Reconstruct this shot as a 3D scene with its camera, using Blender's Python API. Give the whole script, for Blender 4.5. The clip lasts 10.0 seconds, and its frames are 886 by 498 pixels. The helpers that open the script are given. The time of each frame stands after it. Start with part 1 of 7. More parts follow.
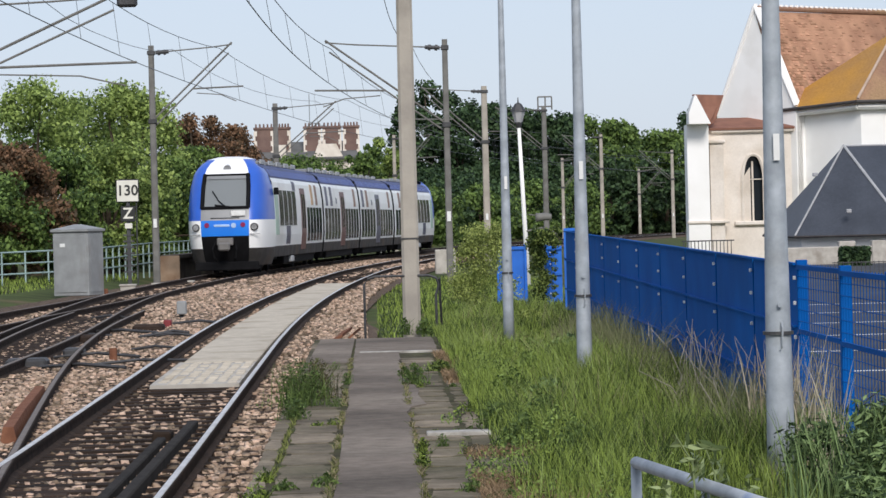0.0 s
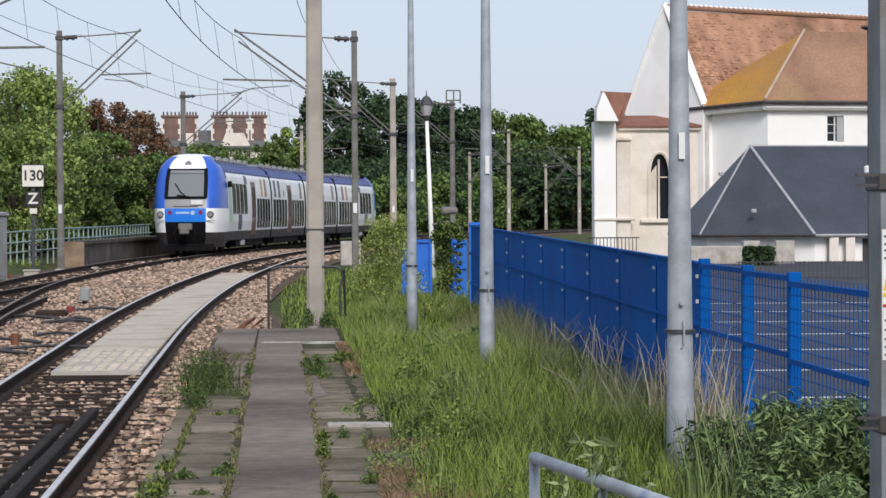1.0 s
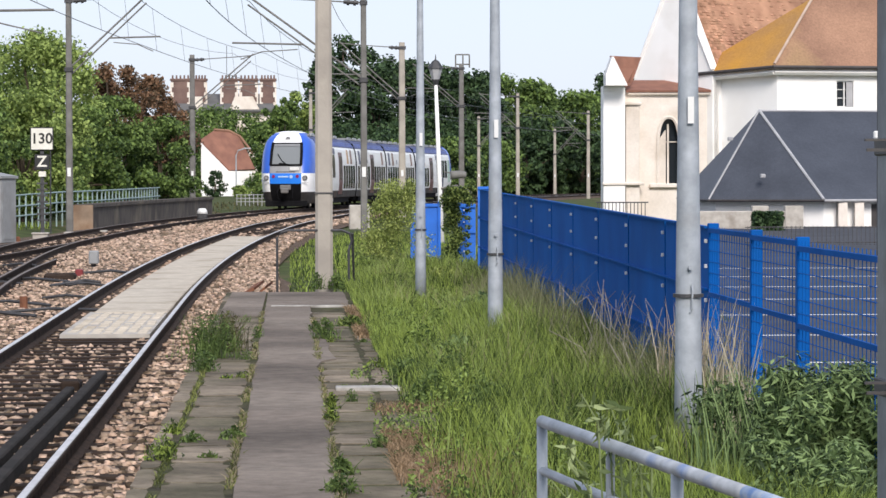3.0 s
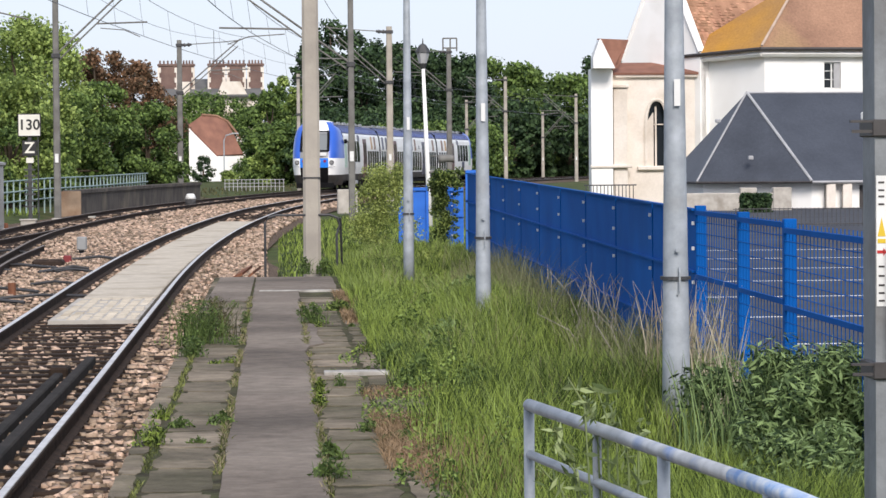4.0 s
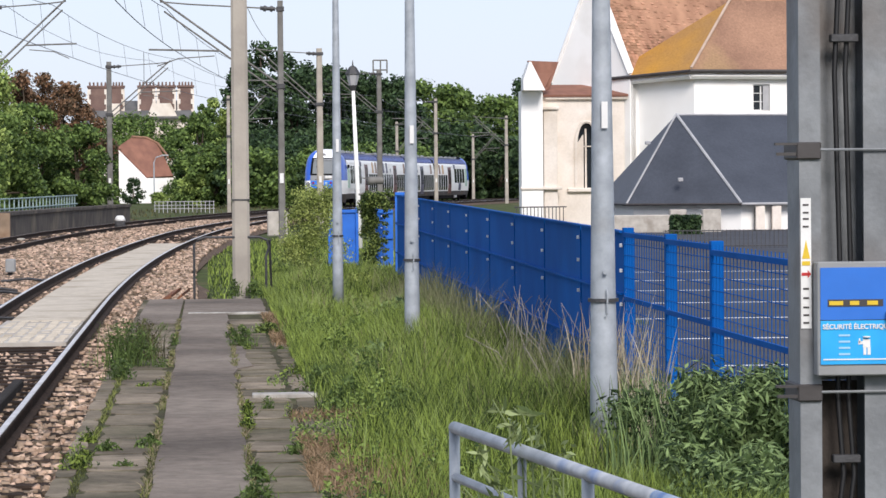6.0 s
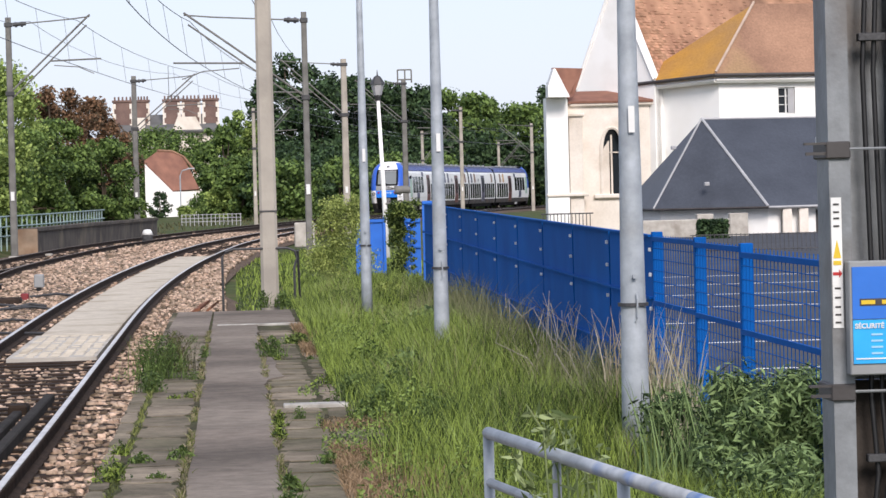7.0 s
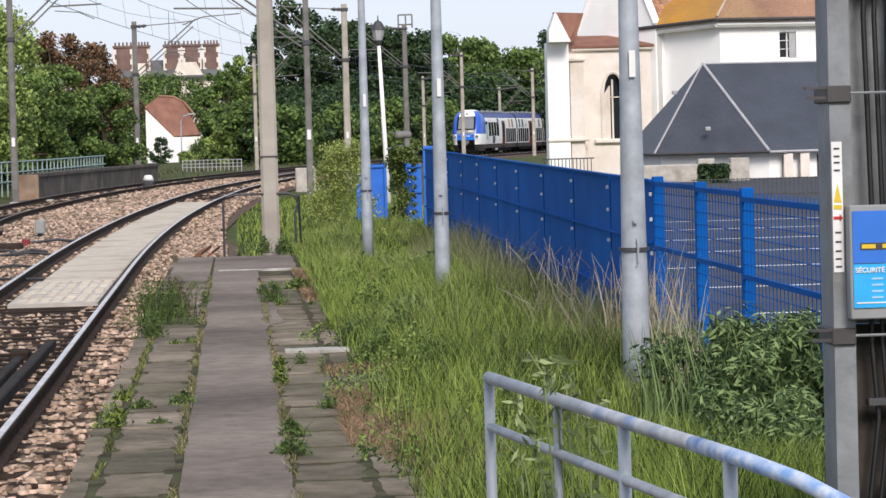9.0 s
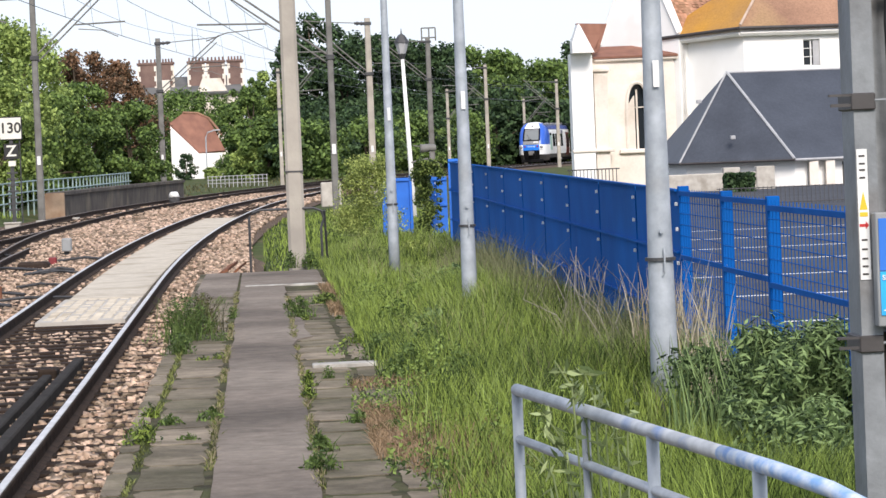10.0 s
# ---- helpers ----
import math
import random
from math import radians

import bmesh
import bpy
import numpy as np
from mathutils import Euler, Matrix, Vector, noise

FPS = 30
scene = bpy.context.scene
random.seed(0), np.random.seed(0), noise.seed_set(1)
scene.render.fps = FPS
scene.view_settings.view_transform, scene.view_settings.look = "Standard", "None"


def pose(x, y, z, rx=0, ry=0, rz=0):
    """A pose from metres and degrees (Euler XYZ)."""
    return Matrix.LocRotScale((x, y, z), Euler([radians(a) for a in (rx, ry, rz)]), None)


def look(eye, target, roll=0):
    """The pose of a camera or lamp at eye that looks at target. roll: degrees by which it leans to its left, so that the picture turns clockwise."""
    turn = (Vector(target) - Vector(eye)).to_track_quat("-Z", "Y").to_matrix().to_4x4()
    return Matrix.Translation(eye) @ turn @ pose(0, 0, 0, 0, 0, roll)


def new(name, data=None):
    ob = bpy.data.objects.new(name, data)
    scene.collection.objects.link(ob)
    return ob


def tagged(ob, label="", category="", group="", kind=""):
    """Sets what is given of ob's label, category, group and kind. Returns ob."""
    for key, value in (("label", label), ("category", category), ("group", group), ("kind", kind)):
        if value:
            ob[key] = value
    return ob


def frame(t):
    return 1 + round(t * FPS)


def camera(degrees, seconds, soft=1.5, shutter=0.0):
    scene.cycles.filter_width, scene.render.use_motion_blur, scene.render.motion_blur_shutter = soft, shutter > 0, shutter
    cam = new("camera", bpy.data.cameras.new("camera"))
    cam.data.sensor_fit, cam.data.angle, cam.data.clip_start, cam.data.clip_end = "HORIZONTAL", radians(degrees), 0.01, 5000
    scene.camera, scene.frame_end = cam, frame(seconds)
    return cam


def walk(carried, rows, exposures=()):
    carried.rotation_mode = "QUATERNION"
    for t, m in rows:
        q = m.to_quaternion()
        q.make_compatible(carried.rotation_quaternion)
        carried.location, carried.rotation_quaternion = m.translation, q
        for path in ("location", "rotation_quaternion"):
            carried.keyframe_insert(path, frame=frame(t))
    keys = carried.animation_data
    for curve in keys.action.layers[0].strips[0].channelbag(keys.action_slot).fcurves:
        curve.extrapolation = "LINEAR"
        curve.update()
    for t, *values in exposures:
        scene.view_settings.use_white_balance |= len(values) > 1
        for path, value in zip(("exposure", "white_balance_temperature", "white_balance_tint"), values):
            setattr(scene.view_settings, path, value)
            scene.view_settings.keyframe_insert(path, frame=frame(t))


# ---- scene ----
# Camera: held by hand at the end of a low platform, strongly zoomed in.
cam = camera(16.53, 10.0)
# seconds, sideways, height, tilt up, turn to the right, roll
AIM = [
    (0.0, -0.009, 1.850, -0.480, 1.273, -1.464),
    (0.5, -0.003, 1.851, -0.565, 2.134, -0.841),
    (1.0, 0.000, 1.850, -0.647, 3.042, -0.300),
    (1.5, 0.000, 1.854, -1.034, 2.522, -0.109),
    (2.0, -0.000, 1.848, -1.195, 2.429, -0.451),
    (3.5, 0.004, 1.848, -1.415, 3.071, -0.070),
    (4.0, 0.010, 1.849, -1.625, 3.086, -0.494),
    (4.5, 0.011, 1.849, -1.916, 3.395, -0.447),
    (5.0, 0.016, 1.854, -1.286, 4.119, -0.880),
    (5.5, 0.014, 1.854, -1.245, 4.529, -0.771),
    (5.7, 0.027, 1.854, -1.144, 4.433, -0.405),
    (6.8, 0.018, 1.838, -1.601, 4.004, -1.270),
    (7.0, 0.015, 1.842, -1.051, 3.886, -1.477),
    (7.5, 0.013, 1.840, -0.825, 3.591, -1.373),
    (8.0, 0.015, 1.843, -0.889, 4.065, -1.330),
    (8.5, 0.017, 1.841, -1.558, 3.801, -1.603),
    (9.0, 0.017, 1.841, -2.080, 3.838, -1.570),
    (9.5, 0.018, 1.840, -2.226, 4.028, -1.760),
    (10.0, 0.018, 1.842, -1.826, 3.351, -2.371),
]
walk(cam, [(t, pose(x, 0, z, 90 + up, 0, -turn) @ pose(0, 0, 0, 0, 0, roll)) for t, x, z, up, turn, roll in AIM],
     [(0.0, -0.06, 6260, 11), (1.0, -0.07, 6270, 12), (1.5, 0.19, 6300, 14), (2.0, 0.17, 6320, 14), (3.5, 0.29, 6400, 13), (4.0, 0.25, 6420, 13), (4.5, 0.35, 6460, 12), (5.5, 0.20, 6300, 13), (7.0, 0.27, 6380, 15), (7.5, 0.02, 6400, 14), (8.0, 0.06, 6400, 15), (8.5, 0.23, 6420, 14), (9.0, 0.21, 6440, 14), (9.5, 0.43, 6450, 13), (10.0, 0.47, 6450, 13)])

# ---- light ----
world = bpy.data.worlds.new("sky")
scene.world = world
world.use_nodes = True
wn, wl = world.node_tree.nodes, world.node_tree.links
wn.clear()
w_out, w_bg, w_sky = wn.new("ShaderNodeOutputWorld"), wn.new("ShaderNodeBackground"), wn.new("ShaderNodeTexSky")
w_sky.sky_type, w_sky.sun_disc = "NISHITA", False
SUN_UP, SUN_TURN = radians(35), radians(171)
w_sky.sun_elevation, w_sky.sun_rotation = SUN_UP, SUN_TURN
w_sky.air_density, w_sky.dust_density, w_sky.ozone_density = 1.0, 1.0, 1.5
w_bg.inputs["Strength"].default_value = 0.03
wl.new(w_sky.outputs["Color"], w_bg.inputs["Color"])
# thin even cloud before the blue
w_cloud, w_add = wn.new("ShaderNodeBackground"), wn.new("ShaderNodeAddShader")
w_cloud.inputs["Color"].default_value, w_cloud.inputs["Strength"].default_value = (0.79, 0.87, 1.02, 1), 0.655
wl.new(w_bg.outputs["Background"], w_add.inputs[0])
wl.new(w_cloud.outputs["Background"], w_add.inputs[1])
wl.new(w_add.outputs["Shader"], w_out.inputs["Surface"])

sun = new("sun", bpy.data.lights.new("sun", "SUN"))
sun.data.energy, sun.data.angle, sun.data.color = 2.95, radians(20), (1.0, 0.93, 0.84)
sun_way = Vector((math.sin(SUN_TURN) * math.cos(SUN_UP), math.cos(SUN_TURN) * math.cos(SUN_UP), math.sin(SUN_UP)))
sun.matrix_world = look(sun_way * 60 + Vector((0, 60, 0)), (0, 60, 0))


# ---- materials ----
def material(name, a, b=None, scale=4.0, rough=0.7, metal=0.0, bump=0.2, fine=None, spots=None, random_mix=0.0, island=False, grain=0.0):
    """A surface of two mottled tones, with fine relief; spots: (colour, amount) of stains."""
    m = bpy.data.materials.new(name)
    m.use_nodes = True
    n, l = m.node_tree.nodes, m.node_tree.links
    p = n["Principled BSDF"]
    b = b or tuple(c * 0.75 for c in a)
    co = n.new("ShaderNodeTexCoord")
    t1 = n.new("ShaderNodeTexNoise")
    t1.inputs["Scale"].default_value, t1.inputs["Detail"].default_value = scale, 6
    l.new(co.outputs["Object"], t1.inputs["Vector"])
    ramp = n.new("ShaderNodeValToRGB")
    ramp.color_ramp.elements[0].position, ramp.color_ramp.elements[1].position = 0.35, 0.68
    ramp.color_ramp.elements[0].color, ramp.color_ramp.elements[1].color = (*b, 1), (*a, 1)
    l.new(t1.outputs["Fac"], ramp.inputs["Fac"])
    out = ramp.outputs["Color"]
    t2 = n.new("ShaderNodeTexNoise")
    t2.inputs["Scale"].default_value, t2.inputs["Detail"].default_value = fine or scale * 9, 4
    l.new(co.outputs["Object"], t2.inputs["Vector"])
    if spots:
        colour, amount = spots
        t3 = n.new("ShaderNodeTexNoise")
        t3.inputs["Scale"].default_value, t3.inputs["Detail"].default_value = scale * 0.37, 8
        l.new(co.outputs["Object"], t3.inputs["Vector"])
        r3 = n.new("ShaderNodeValToRGB")
        r3.color_ramp.elements[0].position, r3.color_ramp.elements[1].position = 0.62 - amount * 0.25, 0.72
        l.new(t3.outputs["Fac"], r3.inputs["Fac"])
        mix = n.new("ShaderNodeMix")
        mix.data_type = "RGBA"
        mix.inputs[7].default_value = (*colour, 1)
        l.new(r3.outputs["Color"], mix.inputs[0])
        l.new(out, mix.inputs[6])
        out = mix.outputs[2]
    if grain:
        t4 = n.new("ShaderNodeTexNoise")
        t4.inputs["Scale"].default_value, t4.inputs["Detail"].default_value, t4.inputs["Roughness"].default_value = 7.0, 9, 0.75
        l.new(co.outputs["Object"], t4.inputs["Vector"])
        m4 = n.new("ShaderNodeMapRange")
        m4.inputs["From Min"].default_value, m4.inputs["From Max"].default_value = 0.3, 0.7
        m4.inputs["To Min"].default_value, m4.inputs["To Max"].default_value = 1 - grain, 1 + grain
        l.new(t4.outputs["Fac"], m4.inputs["Value"])
        h4 = n.new("ShaderNodeHueSaturation")
        l.new(m4.outputs["Result"], h4.inputs["Value"])
        l.new(out, h4.inputs["Color"])
        out = h4.outputs["Color"]
    if random_mix:
        if island:
            src = n.new("ShaderNodeNewGeometry").outputs["Random Per Island"]
        else:
            src = n.new("ShaderNodeObjectInfo").outputs["Random"]
        hs = n.new("ShaderNodeHueSaturation")
        mr = n.new("ShaderNodeMapRange")
        mr.inputs["To Min"].default_value, mr.inputs["To Max"].default_value = 1 - random_mix, 1 + random_mix * 0.7
        l.new(src, mr.inputs["Value"])
        l.new(mr.outputs["Result"], hs.inputs["Value"])
        mh = n.new("ShaderNodeMapRange")
        mh.inputs["To Min"].default_value, mh.inputs["To Max"].default_value = 0.5 + 0.015 * random_mix, 0.5 - 0.01 * random_mix
        l.new(src, mh.inputs["Value"])
        l.new(mh.outputs["Result"], hs.inputs["Hue"])
        l.new(out, hs.inputs["Color"])
        out = hs.outputs["Color"]
    l.new(out, p.inputs["Base Color"])
    p.inputs["Roughness"].default_value, p.inputs["Metallic"].default_value = rough, metal
    if rough >= 0.8:                                   # dusty, matt surfaces
        p.inputs["Specular IOR Level"].default_value = 0.12
    if bump:
        bp = n.new("ShaderNodeBump")
        bp.inputs["Strength"].default_value, bp.inputs["Distance"].default_value = bump, 0.02
        l.new(t2.outputs["Fac"], bp.inputs["Height"])
        l.new(bp.outputs["Normal"], p.inputs["Normal"])
    return m


def foliage(name, a, b, spread=0.35):
    """Leaves: tone changes from leaf to leaf, some light comes through."""
    m = bpy.data.materials.new(name)
    m.use_nodes = True
    n, l = m.node_tree.nodes, m.node_tree.links
    n.clear()
    out, dif, tr, mx = n.new("ShaderNodeOutputMaterial"), n.new("ShaderNodeBsdfPrincipled"), n.new("ShaderNodeBsdfTranslucent"), n.new("ShaderNodeMixShader")
    geo, ramp = n.new("ShaderNodeNewGeometry"), n.new("ShaderNodeValToRGB")
    ramp.color_ramp.elements[0].color, ramp.color_ramp.elements[1].color = (*b, 1), (*a, 1)
    co, tx, mr = n.new("ShaderNodeTexCoord"), n.new("ShaderNodeTexNoise"), n.new("ShaderNodeMath")
    tx.inputs["Scale"].default_value, tx.inputs["Detail"].default_value = 0.5, 3
    l.new(co.outputs["Object"], tx.inputs["Vector"])
    mr.operation = "MULTIPLY_ADD"
    mr.inputs[1].default_value = spread
    l.new(geo.outputs["Random Per Island"], mr.inputs[0])
    l.new(tx.outputs["Fac"], mr.inputs[2])
    sub = n.new("ShaderNodeMath")
    sub.operation = "SUBTRACT"
    sub.inputs[1].default_value = spread * 0.5
    l.new(mr.outputs[0], sub.inputs[0])
    ramp.color_ramp.elements[0].position, ramp.color_ramp.elements[1].position = 0.3, 0.7
    l.new(sub.outputs[0], ramp.inputs["Fac"])
    l.new(ramp.outputs["Color"], dif.inputs["Base Color"])
    l.new(ramp.outputs["Color"], tr.inputs["Color"])
    dif.inputs["Roughness"].default_value, dif.inputs["Specular IOR Level"].default_value = 0.6, 0.2
    mx.inputs[0].default_value = 0.22
    l.new(dif.outputs[0], mx.inputs[1])
    l.new(tr.outputs[0], mx.inputs[2])
    l.new(mx.outputs[0], out.inputs["Surface"])
    return m


def glassy(name, tint=(0.02, 0.025, 0.03), rough=0.06):
    m = bpy.data.materials.new(name)
    m.use_nodes = True
    p = m.node_tree.nodes["Principled BSDF"]
    p.inputs["Base Color"].default_value = (*tint, 1)
    p.inputs["Roughness"].default_value = rough
    p.inputs["Specular IOR Level"].default_value = 0.2
    return m


def glow(name, colour, strength):
    m = material(name, colour, colour, bump=0, rough=0.3)
    p = m.node_tree.nodes["Principled BSDF"]
    p.inputs["Emission Color"].default_value, p.inputs["Emission Strength"].default_value = (*colour, 1), strength
    return m


M = {}
M["grass_soil"] = material("grass_soil", (0.075, 0.10, 0.028), (0.045, 0.055, 0.02), 0.9, 0.95, bump=0.6, spots=((0.14, 0.10, 0.06), 0.3))
M["ballast"] = material("ballast", (0.19, 0.135, 0.096), (0.045, 0.033, 0.026), 9.0, 0.95, bump=1.0, fine=24, spots=((0.11, 0.08, 0.06), 0.5))
M["stone"] = material("stone", (0.55, 0.415, 0.312), (0.29, 0.20, 0.14), 5.0, 0.9, bump=0.3, random_mix=0.75, island=True)
M["sleeper"] = material("sleeper", (0.05, 0.034, 0.025), (0.02, 0.014, 0.011), 5.0, 0.9, bump=0.5, random_mix=0.3)
M["rail_side"] = material("rail_side", (0.06, 0.042, 0.032), (0.03, 0.022, 0.019), 8.0, 0.9, 0.0, bump=0.3)
M["rail_top"] = material("rail_top", (0.70, 0.68, 0.66), (0.52, 0.50, 0.48), 6.0, 0.45, 0.4, bump=0.03)
M["rail_dull"] = material("rail_dull", (0.20, 0.16, 0.13), (0.13, 0.10, 0.08), 6.0, 0.6, 0.3, bump=0.05)
M["concrete"] = material("concrete", (0.50, 0.47, 0.42), (0.37, 0.34, 0.30), 3.0, 0.9, bump=0.3, spots=((0.27, 0.24, 0.2), 0.35))
M["panel"] = material("panel", (0.55, 0.49, 0.40), (0.46, 0.405, 0.325), 2.5, 0.9, bump=0.3, spots=((0.34, 0.29, 0.22), 0.4), grain=0.2)
M["mast_concrete"] = material("mast_concrete", (0.44, 0.40, 0.34), (0.33, 0.30, 0.26), 2.0, 0.9, bump=0.25, spots=((0.22, 0.20, 0.17), 0.3))
M["asphalt"] = material("asphalt", (0.205, 0.170, 0.140), (0.112, 0.094, 0.078), 0.8, 0.95, bump=0.7, fine=24, spots=((0.28, 0.238, 0.195), 0.55), grain=0.3)
M["slab"] = material("slab", (0.275, 0.228, 0.168), (0.135, 0.113, 0.084), 2.2, 0.95, bump=0.6, fine=40, spots=((0.085, 0.08, 0.048), 0.7), random_mix=0.3, grain=0.35)
M["joint_soil"] = material("joint_soil", (0.095, 0.088, 0.048), (0.042, 0.037, 0.024), 4.0, 0.98, bump=0.6, spots=((0.06, 0.08, 0.025), 0.5), grain=0.4)
M["yard"] = material("yard", (0.075, 0.08, 0.092), (0.055, 0.058, 0.068), 0.6, 0.92, bump=0.3)
M["white_paint"] = material("white_paint", (0.78, 0.78, 0.76), (0.66, 0.66, 0.64), 5.0, 0.6, bump=0.1)
M["galv"] = material("galv", (0.40, 0.435, 0.47), (0.30, 0.33, 0.36), 7.0, 0.6, 0.1, bump=0.08, spots=((0.27, 0.28, 0.28), 0.3), grain=0.08)
M["mast_steel"] = material("mast_steel", (0.24, 0.255, 0.265), (0.15, 0.16, 0.168), 4.0, 0.6, 0.1, bump=0.12, spots=((0.12, 0.095, 0.075), 0.4), grain=0.2)
M["mast_rust_shade"] = material("mast_rust_shade", (0.085, 0.073, 0.063), (0.045, 0.038, 0.034), 5.0, 0.85, 0.1, bump=0.2, grain=0.25)
M["dark_steel"] = material("dark_steel", (0.075, 0.075, 0.078), (0.045, 0.045, 0.047), 6.0, 0.6, 0.3, bump=0.2)
M["mast_dark"] = material("mast_dark", (0.20, 0.195, 0.18), (0.13, 0.125, 0.115), 3.0, 0.75, 0.1, bump=0.15, spots=((0.1, 0.09, 0.08), 0.3))
M["tarred"] = material("tarred", (0.04, 0.035, 0.032), (0.022, 0.02, 0.018), 3.0, 0.95, bump=0.3)
M["thatch"] = foliage("thatch", (0.36, 0.25, 0.15), (0.16, 0.11, 0.06), 0.6)
M["wire"] = material("wire", (0.13, 0.135, 0.14), (0.08, 0.085, 0.09), 6.0, 0.5, 0.4, bump=0)
M["rust"] = material("rust", (0.24, 0.11, 0.065), (0.15, 0.065, 0.04), 8.0, 0.9, bump=0.4)
M["fence_blue"] = material("fence_blue", (0.003, 0.108, 0.41), (0.002, 0.08, 0.32), 1.2, 0.85, bump=0.1, spots=((0.006, 0.072, 0.25), 0.3))
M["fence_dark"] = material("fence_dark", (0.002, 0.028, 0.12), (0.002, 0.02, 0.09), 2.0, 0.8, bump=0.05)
M["fence_light"] = material("fence_light", (0.012, 0.15, 0.62), (0.009, 0.115, 0.5), 2.0, 0.6, bump=0.06)
M["grass"] = foliage("grass", (0.30, 0.39, 0.08), (0.026, 0.048, 0.011), 0.85)
M["dry_grass"] = foliage("dry_grass", (0.36, 0.30, 0.18), (0.17, 0.15, 0.09), 0.6)
M["weed"] = foliage("weed", (0.16, 0.23, 0.065), (0.045, 0.075, 0.022), 0.6)
M["ivy"] = foliage("ivy", (0.22, 0.28, 0.075), (0.03, 0.055, 0.016), 0.8)
M["nettle"] = foliage("nettle", (0.26, 0.36, 0.14), (0.03, 0.055, 0.02), 0.85)
M["leaf_light"] = foliage("leaf_light", (0.36, 0.46, 0.13), (0.10, 0.15, 0.04), 0.6)
M["leaf_mid"] = foliage("leaf_mid", (0.19, 0.28, 0.075), (0.045, 0.08, 0.025), 0.6)
M["leaf_dark"] = foliage("leaf_dark", (0.08, 0.135, 0.055), (0.016, 0.034, 0.016), 0.6)
M["leaf_red"] = foliage("leaf_red", (0.26, 0.15, 0.085), (0.07, 0.052, 0.03), 0.7)
M["shrub"] = foliage("shrub", (0.44, 0.50, 0.15), (0.14, 0.18, 0.045), 0.7)
M["grass_pale"] = foliage("grass_pale", (0.32, 0.40, 0.13), (0.15, 0.20, 0.055), 0.5)
M["bark"] = material("bark", (0.12, 0.095, 0.07), (0.07, 0.055, 0.04), 3.0, 0.95, bump=0.8)
M["render_white"] = material("render_white", (0.92, 0.91, 0.885), (0.86, 0.845, 0.81), 0.5, 0.9, bump=0.12, spots=((0.72, 0.69, 0.64), 0.25))
M["limestone"] = material("limestone", (0.78, 0.715, 0.64), (0.67, 0.60, 0.52), 0.7, 0.9, bump=0.2, spots=((0.47, 0.39, 0.30), 0.3), grain=0.08)
M["tile_brown"] = material("tile_brown", (0.50, 0.285, 0.18), (0.34, 0.185, 0.118), 0.8, 0.9, bump=0.3, random_mix=0.35, island=True, spots=((0.17, 0.10, 0.07), 0.35))
M["tile_plain"] = material("tile_plain", (0.35, 0.205, 0.135), (0.25, 0.145, 0.098), 0.35, 0.9, bump=0.5, fine=6, spots=((0.36, 0.25, 0.12), 0.4), grain=0.25)
M["tile_lichen"] = material("tile_lichen", (0.58, 0.29, 0.03), (0.40, 0.21, 0.06), 0.25, 0.9, bump=0.5, fine=6, spots=((0.27, 0.17, 0.10), 0.6), grain=0.2)
M["tile_red"] = material("tile_red", (0.30, 0.15, 0.105), (0.21, 0.105, 0.078), 1.0, 0.9, bump=0.4, fine=8)
M["ridge_tile"] = material("ridge_tile", (0.55, 0.43, 0.34), (0.42, 0.31, 0.24), 1.5, 0.9, bump=0.3)
M["grey_roof"] = material("grey_roof", (0.17, 0.17, 0.168), (0.12, 0.12, 0.12), 0.4, 0.85, bump=0.3)
M["slate"] = material("slate", (0.052, 0.060, 0.078), (0.036, 0.042, 0.056), 0.6, 0.5, bump=0.3, fine=7, grain=0.2)
M["lead"] = material("lead", (0.42, 0.42, 0.43), (0.33, 0.33, 0.34), 2.0, 0.7, bump=0.1)
M["gutter"] = material("gutter", (0.055, 0.05, 0.048), (0.035, 0.03, 0.03), 3.0, 0.6, bump=0.1)
M["brick"] = material("brick", (0.21, 0.14, 0.118), (0.15, 0.10, 0.088), 0.6, 0.9, bump=0.3, grain=0.2)
M["dark_glass"] = glassy("dark_glass")
M["train_white"] = material("train_white", (0.93, 0.93, 0.92), (0.88, 0.88, 0.875), 0.6, 0.3, bump=0.02, spots=((0.74, 0.73, 0.71), 0.15))
M["train_blue"] = material("train_blue", (0.03, 0.12, 0.55), (0.025, 0.10, 0.48), 0.8, 0.28, bump=0.02)
M["train_bright"] = material("train_bright", (0.02, 0.22, 0.80), (0.02, 0.18, 0.7), 0.8, 0.28, bump=0.02)
M["train_purple"] = material("train_purple", (0.035, 0.05, 0.17), (0.025, 0.033, 0.10), 1.2, 0.55, bump=0.05)
M["train_grey"] = material("train_grey", (0.095, 0.090, 0.086), (0.05, 0.047, 0.045), 1.4, 0.8, bump=0.1, spots=((0.10, 0.075, 0.055), 0.4))
M["front_grey"] = material("front_grey", (0.25, 0.255, 0.26), (0.2, 0.205, 0.21), 1.4, 0.45, 0.2, bump=0.03)
M["train_silver"] = material("train_silver", (0.45, 0.46, 0.47), (0.36, 0.37, 0.38), 1.4, 0.45, 0.3, bump=0.05)
M["train_black"] = material("train_black", (0.010, 0.010, 0.011), (0.006, 0.006, 0.007), 3.0, 0.85, bump=0.1)
M["door_red"] = material("door_red", (0.13, 0.036, 0.032), (0.10, 0.028, 0.026), 2.0, 0.4, bump=0.02)
M["stripe_brown"] = material("stripe_brown", (0.24, 0.12, 0.07), None, 2.0, 0.4, bump=0)
M["stripe_orange"] = material("stripe_orange", (0.55, 0.33, 0.14), None, 2.0, 0.4, bump=0)
